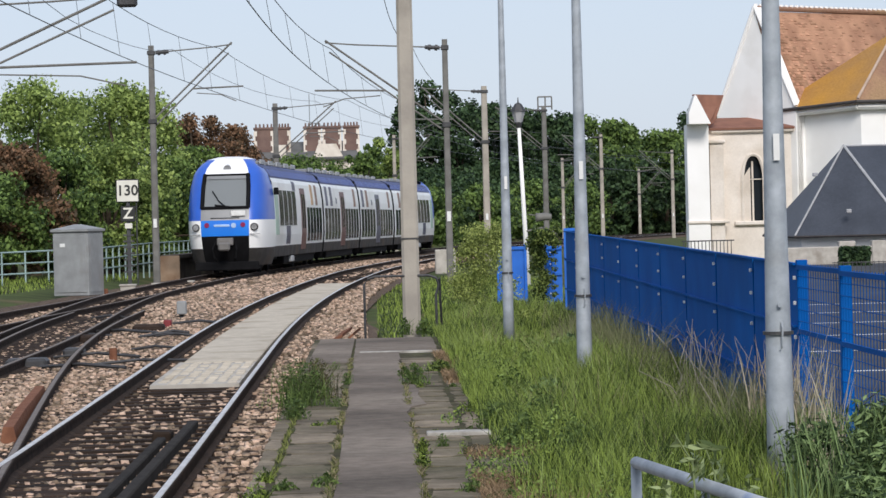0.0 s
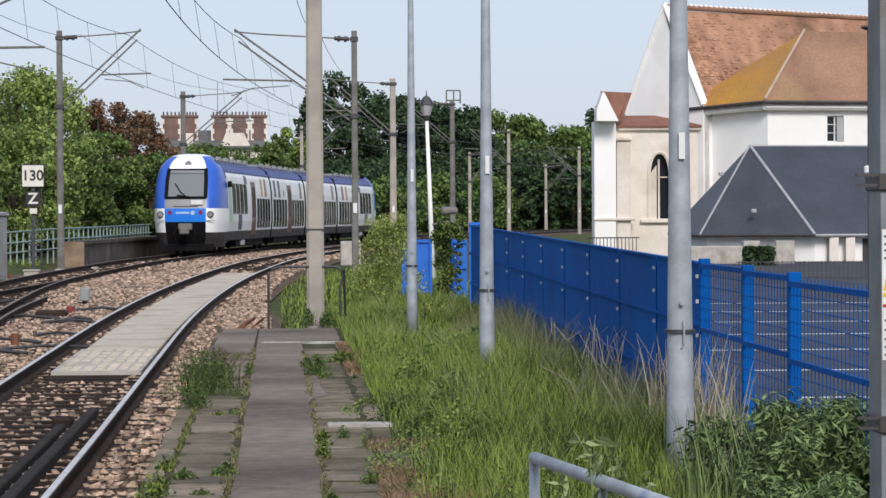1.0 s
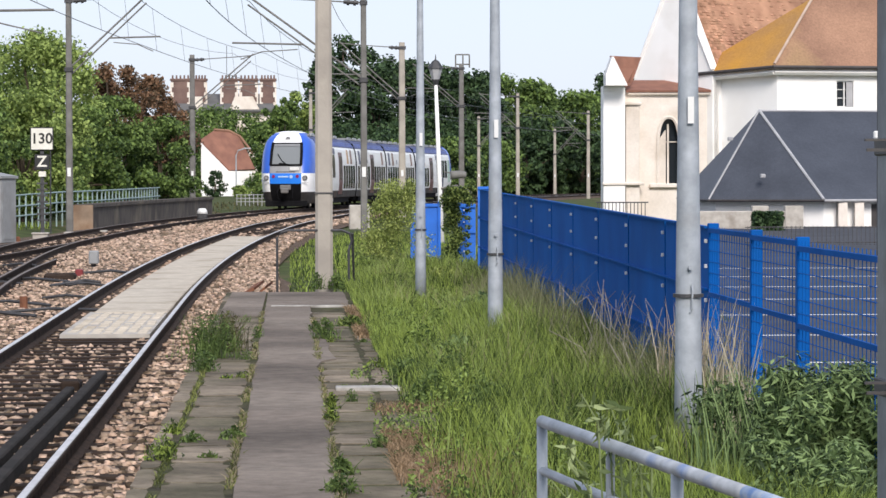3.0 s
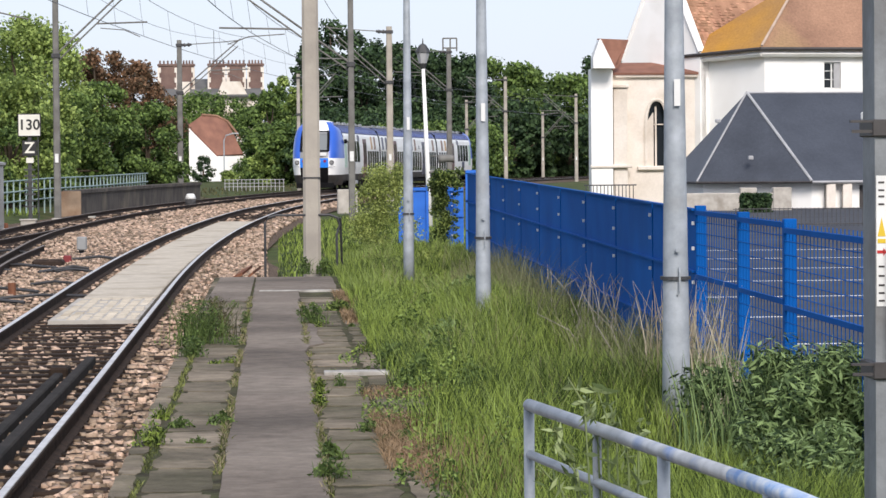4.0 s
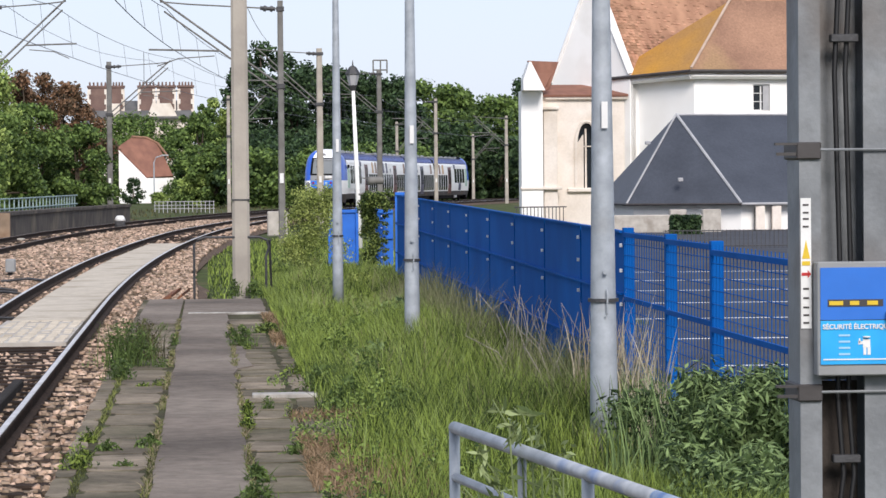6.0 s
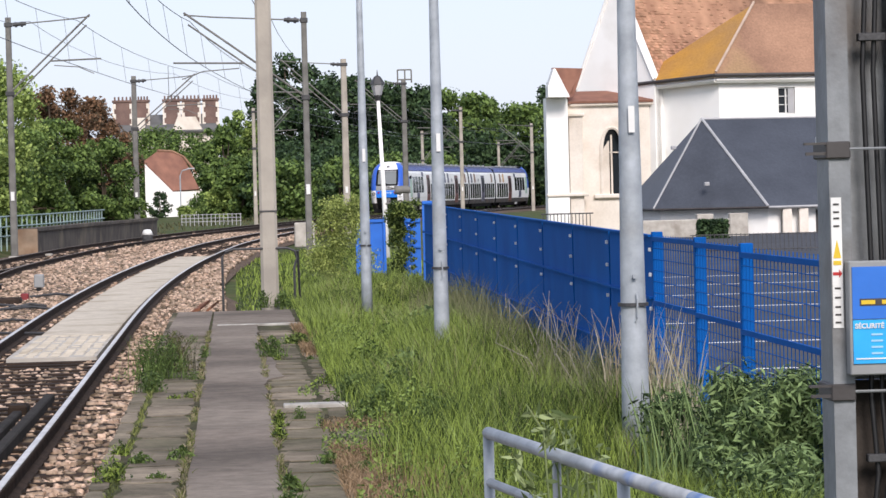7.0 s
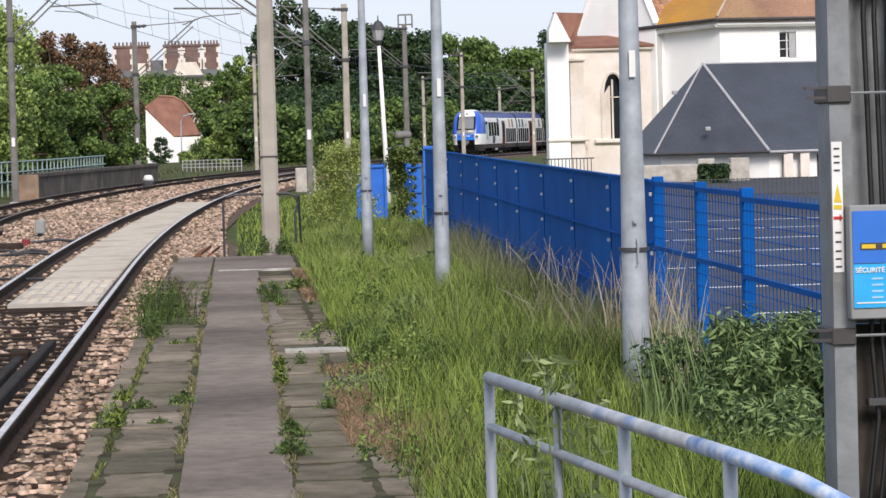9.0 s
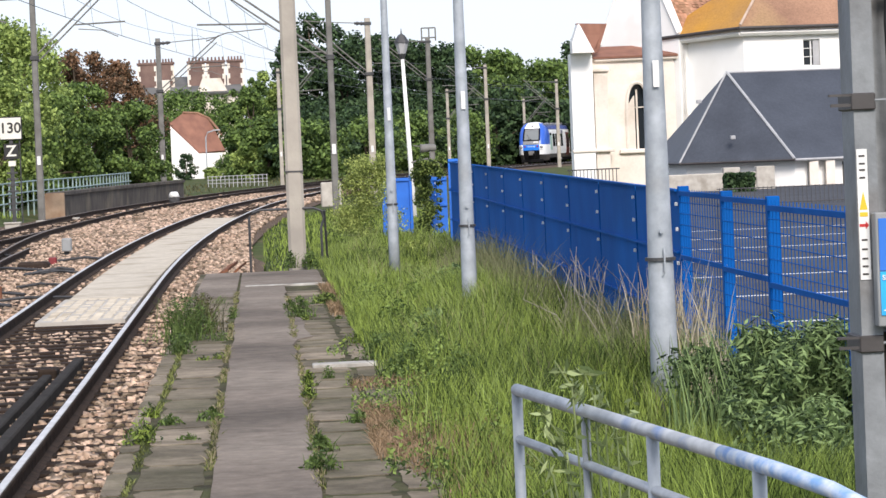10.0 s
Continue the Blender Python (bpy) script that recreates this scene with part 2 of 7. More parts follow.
M["stripe_navy"] = material("stripe_navy", (0.06, 0.06, 0.12), None, 2.0, 0.4, bump=0)
M["pale_green"] = material("pale_green", (0.45, 0.62, 0.52), None, 2.0, 0.35, bump=0)
M["tail_red"] = glow("tail_red", (0.22, 0.012, 0.07), 0.1)
M["head_lamp"] = material("head_lamp", (0.35, 0.35, 0.36), (0.2, 0.2, 0.2), 9.0, 0.15, bump=0)
M["sign_white"] = material("sign_white", (0.74, 0.72, 0.64), (0.66, 0.64, 0.56), 3.0, 0.5, bump=0.05)
M["sign_black"] = material("sign_black", (0.018, 0.018, 0.018), None, 3.0, 0.5, bump=0)
M["sign_blue"] = material("sign_blue", (0.03, 0.17, 0.62), (0.025, 0.14, 0.52), 4.0, 0.35, bump=0.03)
M["sign_cyan"] = material("sign_cyan", (0.03, 0.40, 0.80), (0.02, 0.32, 0.72), 5.0, 0.3, bump=0.02)
M["sign_yellow"] = material("sign_yellow", (0.75, 0.52, 0.03), None, 4.0, 0.4, bump=0)
M["sign_red"] = material("sign_red", (0.55, 0.03, 0.03), None, 4.0, 0.4, bump=0)
M["box_grey"] = material("box_grey", (0.30, 0.31, 0.31), (0.22, 0.225, 0.225), 2.5, 0.6, bump=0.1, spots=((0.2, 0.18, 0.16), 0.3))
M["cable"] = material("cable", (0.015, 0.015, 0.016), None, 4.0, 0.5, bump=0.05)
M["rail_tube"] = material("rail_tube", (0.50, 0.52, 0.54), (0.33, 0.35, 0.37), 12.0, 0.55, 0.3, bump=0.1, spots=((0.18, 0.26, 0.45), 0.12))
M["tube_blue"] = material("tube_blue", (0.20, 0.36, 0.64), (0.58, 0.63, 0.69), 30.0, 0.45, 0.1, bump=0.1, spots=((0.08, 0.22, 0.55), 0.3))
M["railing_green"] = material("railing_green", (0.30, 0.40, 0.39), (0.22, 0.30, 0.29), 2.0, 0.6, bump=0.1)


# ---- mesh helpers ----
class Geo:
    """Collects boxes, tubes and plates for one mesh."""

    def __init__(self):
        self.v, self.f = [], []

    def add(self, verts, faces):
        k = len(self.v)
        self.v += [tuple(p) for p in verts]
        self.f += [tuple(i + k for i in q) for q in faces]
        return self

    def box(self, x0, y0, z0, x1, y1, z1, b=0.0):
        """A box; b: its edges cut off by that much."""
        if not b:
            return self.add([(x, y, z) for x in (x0, x1) for y in (y0, y1) for z in (z0, z1)],
                            [(0, 1, 3, 2), (4, 6, 7, 5), (0, 4, 5, 1), (2, 3, 7, 6), (0, 2, 6, 4), (1, 5, 7, 3)])
        bm = bmesh.new()
        bmesh.ops.create_cube(bm, size=1, matrix=Matrix.Translation(((x0 + x1) / 2, (y0 + y1) / 2, (z0 + z1) / 2)) @ Matrix.Diagonal((x1 - x0, y1 - y0, z1 - z0, 1)))
        bmesh.ops.bevel(bm, geom=bm.edges[:], offset=b, segments=1, affect="EDGES")
        bm.verts.index_update()
        self.add([v.co for v in bm.verts], [[v.index for v in f.verts] for f in bm.faces])
        bm.free()
        return self

    def tube(self, points, r, n=8, r2=None, cap=True):
        """A round bar along points; r2: radius at its end."""
        pts = [Vector(p) for p in points]
        k, rings = len(self.v), len(pts)
        for i, p in enumerate(pts):
            way = (pts[min(i + 1, rings - 1)] - pts[max(i - 1, 0)]).normalized()
            side = way.cross(Vector((0, 0, 1)) if abs(way.z) < 0.9 else Vector((1, 0, 0))).normalized()
            up = side.cross(way)
            rr = r if r2 is None else r + (r2 - r) * i / (rings - 1)
            for j in range(n):
                a = 2 * math.pi * j / n
                self.v.append(tuple(p + side * (rr * math.cos(a)) + up * (rr * math.sin(a))))
        for i in range(rings - 1):
            for j in range(n):
                a, b = k + i * n + j, k + i * n + (j + 1) % n
                self.f.append((a, b, b + n, a + n))
        if cap:
            self.f.append(tuple(k + j for j in range(n))[::-1])
            self.f.append(tuple(k + (rings - 1) * n + j for j in range(n)))
        return self

    def plate(self, pts, thick, way):
        """A flat polygon given a thickness along way."""
        d = Vector(way).normalized() * thick
        n = len(pts)
        v = [Vector(p) for p in pts] + [Vector(p) - d for p in pts]
        return self.add(v, [tuple(range(n)), tuple(range(2 * n - 1, n - 1, -1))] + [(i, i + n, (i + 1) % n + n, (i + 1) % n) for i in range(n)])

    def sweep(self, path, profile):
        """A closed profile of (side, up) carried along a path of (x, y, z) on the ground."""
        k, n, m = len(self.v), len(profile), len(path)
        for i, p in enumerate(path):
            a, b = Vector(path[max(i - 1, 0)]), Vector(path[min(i + 1, m - 1)])
            d = b - a
            d.z = 0
            d.normalize()
            for s, u in profile:
                self.v.append((p[0] + d.y * s, p[1] - d.x * s, p[2] + u))
        for i in range(m - 1):
            for j in range(n):
                a, b = k + i * n + j, k + i * n + (j + 1) % n
                self.f.append((a, b, b + n, a + n))
        self.f.append(tuple(k + j for j in range(n)))
        self.f.append(tuple(k + (m - 1) * n + j for j in range(n))[::-1])
        return self

    def mesh(self, name, smooth=False):
        me = bpy.data.meshes.new(name)
        me.from_pydata(self.v, [], self.f)
        bm = bmesh.new()
        bm.from_mesh(me)
        if smooth:
            bmesh.ops.remove_doubles(bm, verts=bm.verts, dist=1e-5)
        bmesh.ops.recalc_face_normals(bm, faces=bm.faces)
        bm.to_mesh(me)
        bm.free()
        if smooth:
            me.polygons.foreach_set("use_smooth", [len(q.vertices) == 4 for q in me.polygons])
        return me


def part(name, geo, mat, parent=None, label="", smooth=False):
    """Links a mesh as one object, under a thing or a part."""
    me = geo if isinstance(geo, bpy.types.Mesh) else geo.mesh(name, smooth)
    if not me.materials:
        me.materials.append(M[mat])
    ob = new(name, me)
    ob.parent = parent
    return tagged(ob, label) if label else ob


def thing(name, label, category, group="", kind="", at=(0, 0, 0)):
    ob = new(name)
    ob.location = at
    ob.empty_display_size = 0.2
    return tagged(ob, label, category, group, kind)


def quick_mesh(name, verts, faces_per, mat):
    """A large mesh from arrays: verts (n, 3), faces (m, k)."""
    me = bpy.data.meshes.new(name)
    m, k = faces_per.shape
    me.vertices.add(len(verts))
    me.vertices.foreach_set("co", verts.astype(np.float32).ravel())
    me.loops.add(m * k)
    me.loops.foreach_set("vertex_index", faces_per.astype(np.int32).ravel())
    me.polygons.add(m)
    me.polygons.foreach_set("loop_start", np.arange(0, m * k, k, dtype=np.int32))
    me.polygons.foreach_set("loop_total", np.full(m, k, dtype=np.int32))
    me.update(calc_edges=True)
    me.validate()
    me.materials.append(M[mat])
    return me


# ---- the lie of the land ----
def rail_z(d):
    """Height of the rail heads d metres ahead: a slight climb."""
    return 0.31 * min(max((d - 25) / 80, 0), 1)


def floor_z(d):
    """Height of the platform's surface."""
    return 0.30 + 0.004 * (d - 16)


def x_bend(d):
    """Middle of the long bend on which the train runs, about a kilometre in radius."""
    return -7.20 + (1010 - math.sqrt(1010 ** 2 - (d - 39.5) ** 2) if d > 39.5 else 0)


def x_far(d):
    """Middle of the far track: straight past the platform, then a switch into the bend."""
    u = min(max((84 - d) / 38, 0), 1)
    return x_bend(d) + 1.33 * (3 * u * u - 2 * u * u * u)


def x_siding(d):
    """Middle of the rails that keep to the left of the switch."""
    u = max(84 - d, 0)
    return x_bend(d) - (0.002 * u * u if u < 11 else 0.242 + 0.044 * (u - 11))


def x_near(d):
    """Middle of the near track."""
    if d < 120:
        return -2.32 + (5.2e-4 * (d - 45) ** 2 if d > 45 else 0)
    gap = (-2.32 + 5.2e-4 * 75 ** 2) - x_far(120)
    return x_far(d) + gap + (4.1 - gap) * min((d - 120) / 80, 1)


def lane(fx, d0, d1, step=2.0, dz=0.0):
    n = max(int((d1 - d0) / step), 1)
    return [(fx(d0 + (d1 - d0) * i / n), d0 + (d1 - d0) * i / n, rail_z(d0 + (d1 - d0) * i / n) + dz) for i in range(n + 1)]


# ---- ground ----
def ground_z(x, d):
    near = x_near(max(min(d, 400), 0))
    far = x_far(max(min(d, 400), 0))
    bed = rail_z(d) - 0.34
    if x < far - 2.5:                                  # bank beyond the far track
        return bed + min((far - 2.5 - x) / 1.5, 1) * 0.22
    if d < 52 and x > 0.75:                            # verge beside the platform, then the drop to the yard
        u = min(max((x - 3.1) / 2.5, 0), 1)
        return (floor_z(d) - 0.03) * (1 - u) - 0.62 * u
    if x > near + 2.2:
        u = min(max((x - near - 2.2) / 1.5, 0), 1) * 0.14
        fall = min(max((x - near - 5.0) / 5.0, 0), 1) * min(max((300 - d) / 60, 0), 1)
        return bed + u - fall * (bed + 0.76)
    return bed


def build_ground():
    xs = sorted(set([-2500, -900, -300, -120, -60, -40, -25] + [round(-18 + 0.75 * i, 2) for i in range(75)] + [45, 55, 70, 100, 150, 300, 900, 2500]))
    ds = sorted(set([-400, -100, -30] + [2.5 * i for i in range(0, 50)] + [125 + 6 * i for i in range(0, 35)] + [340, 380, 450, 600, 900, 1500, 3000, 4500]))
    g = Geo()
    for d in ds:
        for x in xs:
            g.v.append((x, d, ground_z(x, d) + 0.03 * noise.noise((x * 0.6, d * 0.4, 0))))
    n = len(xs)
    g.f = [(j * n + i, j * n + i + 1, (j + 1) * n + i + 1, (j + 1) * n + i) for j in range(len(ds) - 1) for i in range(n - 1)]
    ob = part("ground", g, "grass_soil", smooth=True)
    tagged(ob, "grass-grown earth around the railway line", "ground", kind="structure")


def build_ballast():
    g = Geo()
    ds = [-7 + 3 * i for i in range(135)]
    for d in ds:
        z = rail_z(d)
        a, b = x_far(d), x_near(d)
        left = min(a, x_siding(d)) - 2.0 - (0.8 if d < 80 else 0.8 * max(1 - (d - 80) / 30, 0))
        right = min(b + 1.65, -0.72) if d < 41 else b + (2.25 if d < 62 else 1.75)
        for x, dz in ((left - 0.5, -0.36), (left, -0.19), ((a + b) / 2 - 1.1, -0.17), ((a + b) / 2 + 0.6, -0.14), (b - 1.2, -0.16), (right - 0.25, -0.17), (right, -0.2 if d < 41 else -0.3)):
            g.v.append((x, d, z + dz))
    n = 7
    g.f = [(j * n + i, j * n + i + 1, (j + 1) * n + i + 1, (j + 1) * n + i) for j in range(len(ds) - 1) for i in range(n - 1)]
    ob = part("ballast_bed", g, "ballast", smooth=True)
    tagged(ob, "bed of pinkish brown crushed stone under the tracks", "ballast", kind="structure")
    rng = np.random.default_rng(4)
    cube = np.array([(x, y, z) for x in (-1, 1) for y in (-1, 1) for z in (-1, 1)], float)
    quads = np.array([(0, 1, 3, 2), (4, 6, 7, 5), (0, 4, 5, 1), (2, 3, 7, 6), (0, 2, 6, 4), (1, 5, 7, 3)])
    spots = []
    for d0, d1, per in ((13, 26, 370), (26, 42, 290), (42, 62, 130), (62, 95, 56), (95, 150, 18)):
        num = int((d1 - d0) * 7.6 * per)
        d = rng.uniform(d0, d1, num)
        middle = np.array([(x_near(v) + x_far(v)) / 2 for v in d])
        x = middle + rng.uniform(-3.7, 3.9, num)
        on = (d > 41) | (x < -0.78)
        x, d = x[on], d[on]
        spots.append(np.stack([x, d], 1))
    p = np.concatenate(spots)
    near = np.array([x_near(v) for v in p[:, 1]])
    off = np.abs(p[:, 0] - near)
    far = np.abs(p[:, 0] - np.array([x_far(v) for v in p[:, 1]]))
    keep = (np.abs(off - 0.75) > 0.11) & (np.abs(far - 0.75) > 0.11) & ~((off < 0.45) & (p[:, 1] > 36) & (p[:, 1] < 86))
    keep &= ~((np.minimum(off, far) < 1.25) & ((p[:, 1] % 0.6) < 0.2)) & (p[:, 0] < near + np.where(p[:, 1] > 41, 2.15, 1.55))
    keep &= ~((np.minimum(off, far) < 0.64) & (rng.uniform(0, 1, len(p)) < 0.45))
    p = p[keep]
    z = np.array([rail_z(v) for v in p[:, 1]]) - 0.175 + rng.uniform(-0.015, 0.035, len(p))
    z = np.where((np.minimum(off, far)[keep] < 0.75), z - 0.015, z)
    size = rng.uniform(0.016, 0.036, (len(p), 1, 3)) * np.array([1.15, 1.15, 0.85]) * np.clip(p[:, 1] / 55, 1.0, 1.9)[:, None, None]
    ang = rng.uniform(0, 6.28, len(p))
    tilt = rng.uniform(-0.6, 0.6, len(p))
    v = cube[None] * size * rng.uniform(0.6, 1.1, (len(p), 8, 1))
    y1, z1 = v[..., 1] * np.cos(tilt)[:, None] - v[..., 2] * np.sin(tilt)[:, None], v[..., 1] * np.sin(tilt)[:, None] + v[..., 2] * np.cos(tilt)[:, None]
    c, s = np.cos(ang)[:, None], np.sin(ang)[:, None]
    w = np.stack([v[..., 0] * c - y1 * s + p[:, :1], v[..., 0] * s + y1 * c + p[:, 1:2], z1 + z[:, None]], 2)
    f = quads[None] + 8 * np.arange(len(p))[:, None, None]
    ob = new("ballast_stones", quick_mesh("ballast_stones", w.reshape(-1, 3), f.reshape(-1, 4), "stone"))
    tagged(ob, "loose pinkish grey crushed ballast stones between rails", "ballast", kind="stuff")


RAIL_FOOT = [(-0.07, -0.16), (0.07, -0.16), (0.07, -0.145), (0.012, -0.125), (0.012, -0.045), (0.036, -0.035), (0.036, -0.006), (-0.036, -0.006), (-0.036, -0.035), (-0.012, -0.045), (-0.012, -0.125), (-0.07, -0.145)]
RAIL_HEAD = [(-0.026, -0.006), (0.026, -0.006), (0.024, -0.001), (0.016, 0.0), (-0.016, 0.0), (-0.024, -0.001)]


def build_rail(parent, path, top="rail_top"):
    r = part("rail", Geo().sweep(path, RAIL_FOOT), "rail_side", parent, "rusty steel rail")
    part("running_surface", Geo().sweep([(x, y, z + 0.0005) for x, y, z in path], RAIL_HEAD), top, r, "worn shiny rail head" if top == "rail_top" else "dull brown rail head")


def offset(path, s):
    out = []
    for i, p in enumerate(path):
        a, b = Vector(path[max(i - 1, 0)]), Vector(path[min(i + 1, len(path) - 1)])
        d = (b - a)
        d.z = 0
        d.normalize()
        out.append((p[0] + d.y * s, p[1] - d.x * s, p[2]))
    return out


def build_tracks():
    sl = Geo().box(-1.28, -0.13, -0.30, 1.28, 0.13, -0.142, 0.015).mesh("sleeper")
    for fx, d0, d1, name in ((x_near, -6, 392, "near_track"), (x_far, -6, 392, "far_track")):
        tr = thing(name, "railway track of rusty rails on dark wooden sleepers", "railway track", kind="structure")
        mid = lane(fx, d0, d1)
        for s in (-0.7525, 0.7525):
            build_rail(tr, offset(mid, s), "rail_top" if name == "near_track" else "rail_dull")
        d = max(d0, 17)
        while d < 118:
            if not (name == "near_track" and 40 < d < 84):
                ob = part("sleeper", sl, "sleeper", tr)
                a = math.atan2(fx(d + 1) - fx(d), 1)
                ob.matrix_basis = pose(fx(d), d, rail_z(d) - 0.0, 0, 0, -math.degrees(a))
            d += 0.6
    # the crossover that leaves the near track and joins the far one
    cross = thing("crossover_track", "crossover rails joining the two tracks at a switch", "railway track", kind="structure")
    def x_cross(d):
        u = min(max((d + 6) / 68, 0), 1)
        return -2.32 + (-5.75 + 2.32) * (3 * u * u - 2 * u * u * u)
    mid = [(x_cross(d), d, rail_z(d) - 0.001) for d in [10 + 1.5 * i for i in range(38)]]
    for s in (-0.7525, 0.7525):
        build_rail(cross, offset(mid, s), "rail_dull")
    side = thing("siding_track", "diverging rails of a siding beside the far track", "railway track", kind="structure")
    mid = [(x_siding(d), d, rail_z(d) - 0.001) for d in [40 + 1.5 * i for i in range(32)]]
    for s in (-0.7525, 0.7525):
        build_rail(side, offset(mid, s), "rail_dull")
    d = 40.3
    while d < 74:
        ob = part("sleeper", sl, "sleeper", side)
        ob.matrix_basis = pose(x_siding(d), d, rail_z(d) - 0.002, 0, 0, -2)
        d += 0.6
    d = 17.3
    while d < 66:
        ob = part("sleeper", sl, "sleeper", cross)
        ob.matrix_basis = pose(x_cross(d), d, rail_z(d) - 0.004, 0, 0, 4)
        d += 0.6
    # switch blade and its brown cover, check rail beside the frog
    wing = thing("wing_rail", "short brown steel wing rail bolted at the frog", "rail part")
    part("blade", Geo().sweep([(-3.52, 28.9, 0.0), (-3.72, 31.6, 0.01), (-4.02, 36.2, 0.02)], [(-0.09, -0.15), (0.09, -0.15), (0.05, 0.03), (-0.05, 0.03)]), "rust", wing)
    # concrete panels laid between the near rails
    walkway = thing("concrete_crossing", "weathered pale concrete panels laid between the near rails", "track crossing", kind="structure")
    d = 37.6
    rng = random.Random(8)
    part("fill", Geo().sweep([(x_near(v), v, rail_z(v) - 0.095) for v in (37.5, 40, 43.3)], [(-0.5, -0.1), (0.6, -0.1), (0.6, 0), (-0.5, 0)]), "concrete", walkway, "grey mortar bed")
    while d < 85:
        long = 0.32 if d < 43 else 9.4
        if d < 43:                                 # short open-work blocks with stones between
            for k in range(7):
                s0 = -0.43 + 0.146 * k + rng.uniform(-0.01, 0.01)
                if rng.random() < 0.88:
                    part("block", Geo().box(x_near(d) + s0, d + rng.uniform(0, 0.03), rail_z(d) - 0.2, x_near(d) + s0 + 0.118, d + rng.uniform(0.17, 0.24), rail_z(d) - 0.085, 0.01), "panel", walkway)
            d += long
            continue
        a, b = d + 0.03, d + long - 0.03
        path = [(x_near(a), a, rail_z(a) - 0.085), (x_near((a + b) / 2), (a + b) / 2, rail_z((a + b) / 2) - 0.085), (x_near(b), b, rail_z(b) - 0.085)]
        part("panel", Geo().sweep(path, [(-0.44, -0.12), (0.60, -0.12), (0.60, -0.012), (0.585, 0.0), (-0.425, 0.0), (-0.44, -0.012)]), "panel", walkway)
        d += long
    beam = thing("guard_timber", "long dark timber guard beam beside the near rail", "beam")
    part("beam", Geo().box(-1.92, 12, -0.2, -1.82, 30.5, -0.05, 0.012), "tarred", beam)
    part("beam", Geo().box(-2.09, 12, -0.2, -2.0, 28.4, -0.07, 0.012), "tarred", beam)
    part("end_block", Geo().box(-2.14, 28.5, -0.2, -1.96, 28.9, -0.03, 0.02), "sleeper", beam, "brown end block")


def build_platform():
    pf = thing("platform", "low old platform of asphalt and worn concrete slabs", "platform", kind="structure")
    g = Geo()
    ds = [-3 + 1.5 * i for i in range(29)] + [39.6]
    for d in ds:
        z = floor_z(d) - 0.011
        g.v += [(-0.80, d, z - 0.55), (-0.80, d, z), (-0.30, d, z), (0.24, d, z), (0.95, d, z), (0.95, d, z - 0.5)]
    n = 6
    g.f = [(j * n + i, j * n + i + 1, (j + 1) * n + i + 1, (j + 1) * n + i) for j in range(len(ds) - 1) for i in range(n - 1)]
    g.f += [tuple(range(6)), tuple(range((len(ds) - 1) * n, len(ds) * n))]
    part("base", g, "joint_soil", pf, "dark mossy soil in the joints")
    rng = random.Random(3)
    def strip(x0, x1, d0, d1, long, mat, name, gap, jitter):
        d = d0
        while d < d1:
            e = min(d + long * rng.uniform(0.9, 1.1), d1)
            z0, z1 = floor_z(d) - 0.006, floor_z(e) - 0.006
            j = [rng.uniform(-jitter, jitter) for _ in range(4)]
            a, b = d + gap, e - gap
            corner = [(x0, a, z0 + j[0]), (x1, a, z0 + j[1]), (x1, b, z1 + j[2]), (x0, b, z1 + j[3])]
            mid = Vector(((x0 + x1) / 2, (a + b) / 2, 0))
            top = []
            for k in range(4):                     # worn, chipped outline
                p, q = Vector(corner[k]), Vector(corner[(k + 1) % 4])
                for u in (0.0, 0.12, 0.37, 0.63, 0.88):
                    c = p.lerp(q, u)
                    bite = rng.uniform(0.0, gap) + (rng.uniform(0, 3 * gap) if u == 0 else 0) + (rng.uniform(0, 2 * gap) if rng.random() < 0.15 else 0)
                    way = mid - c
                    c.x += math.copysign(min(bite, 0.05), way.x)
                    c.y += math.copysign(bite * 1.6, way.y) if k in (0, 2) or u == 0 else 0
                    top.append(c)
            part(name, Geo().plate(top, 0.09, (0, 0, 1)), mat, pf)
            d = e
    strip(-0.82, -0.70, -3, 39.5, 0.95, "slab", "kerb_stone", 0.012, 0.003)
    strip(-0.665, -0.32, -3, 39.5, 1.02, "slab", "paving_slab", 0.018, 0.003)
    strip(0.235, 0.605, -3, 34, 0.75, "slab", "paving_slab", 0.022, 0.003)
    strip(0.62, 0.98, -3, 33, 0.85, "slab", "paving_slab", 0.022, 0.003)
    g = Geo()
    ds = [-2.75 + 0.35 * i for i in range(121)]
    for i, d in enumerate(ds):
        wob = 0.05 * noise.noise((0, d * 0.8, 3)) + 0.03 * noise.noise((0, d * 2.3, 8))
        right = 0.245 + wob + (0.12 if 25.5 < d < 28.5 else 0) + (0.45 if d > 35.5 else 0)
        g.v += [(-0.29 + wob * 0.5, d, floor_z(d) - 0.05), (-0.28 + wob * 0.5, d, floor_z(d) + 0.004), (right - 0.01, d, floor_z(d) + 0.004), (right, d, floor_z(d) - 0.05)]
    g.f = [(j * 4 + i, j * 4 + i + 1, (j + 1) * 4 + i + 1, (j + 1) * 4 + i) for j in range(len(ds) - 1) for i in range(3)]
    part("asphalt_strip", g, "asphalt", pf, "dark patched asphalt strip")
    part("painted_edge", Geo().box(0.33, 22.0, floor_z(22) - 0.02, 0.80, 22.22, floor_z(22) + 0.020, 0.006), "worn_paint", pf, "worn white painted slab edge")
    g = Geo().box(-0.22, 35.2, floor_z(35.2) - 0.02, 0.70, 35.36, floor_z(35.3) + 0.013, 0.005)
    part("end_kerb", g, "worn_paint", pf)
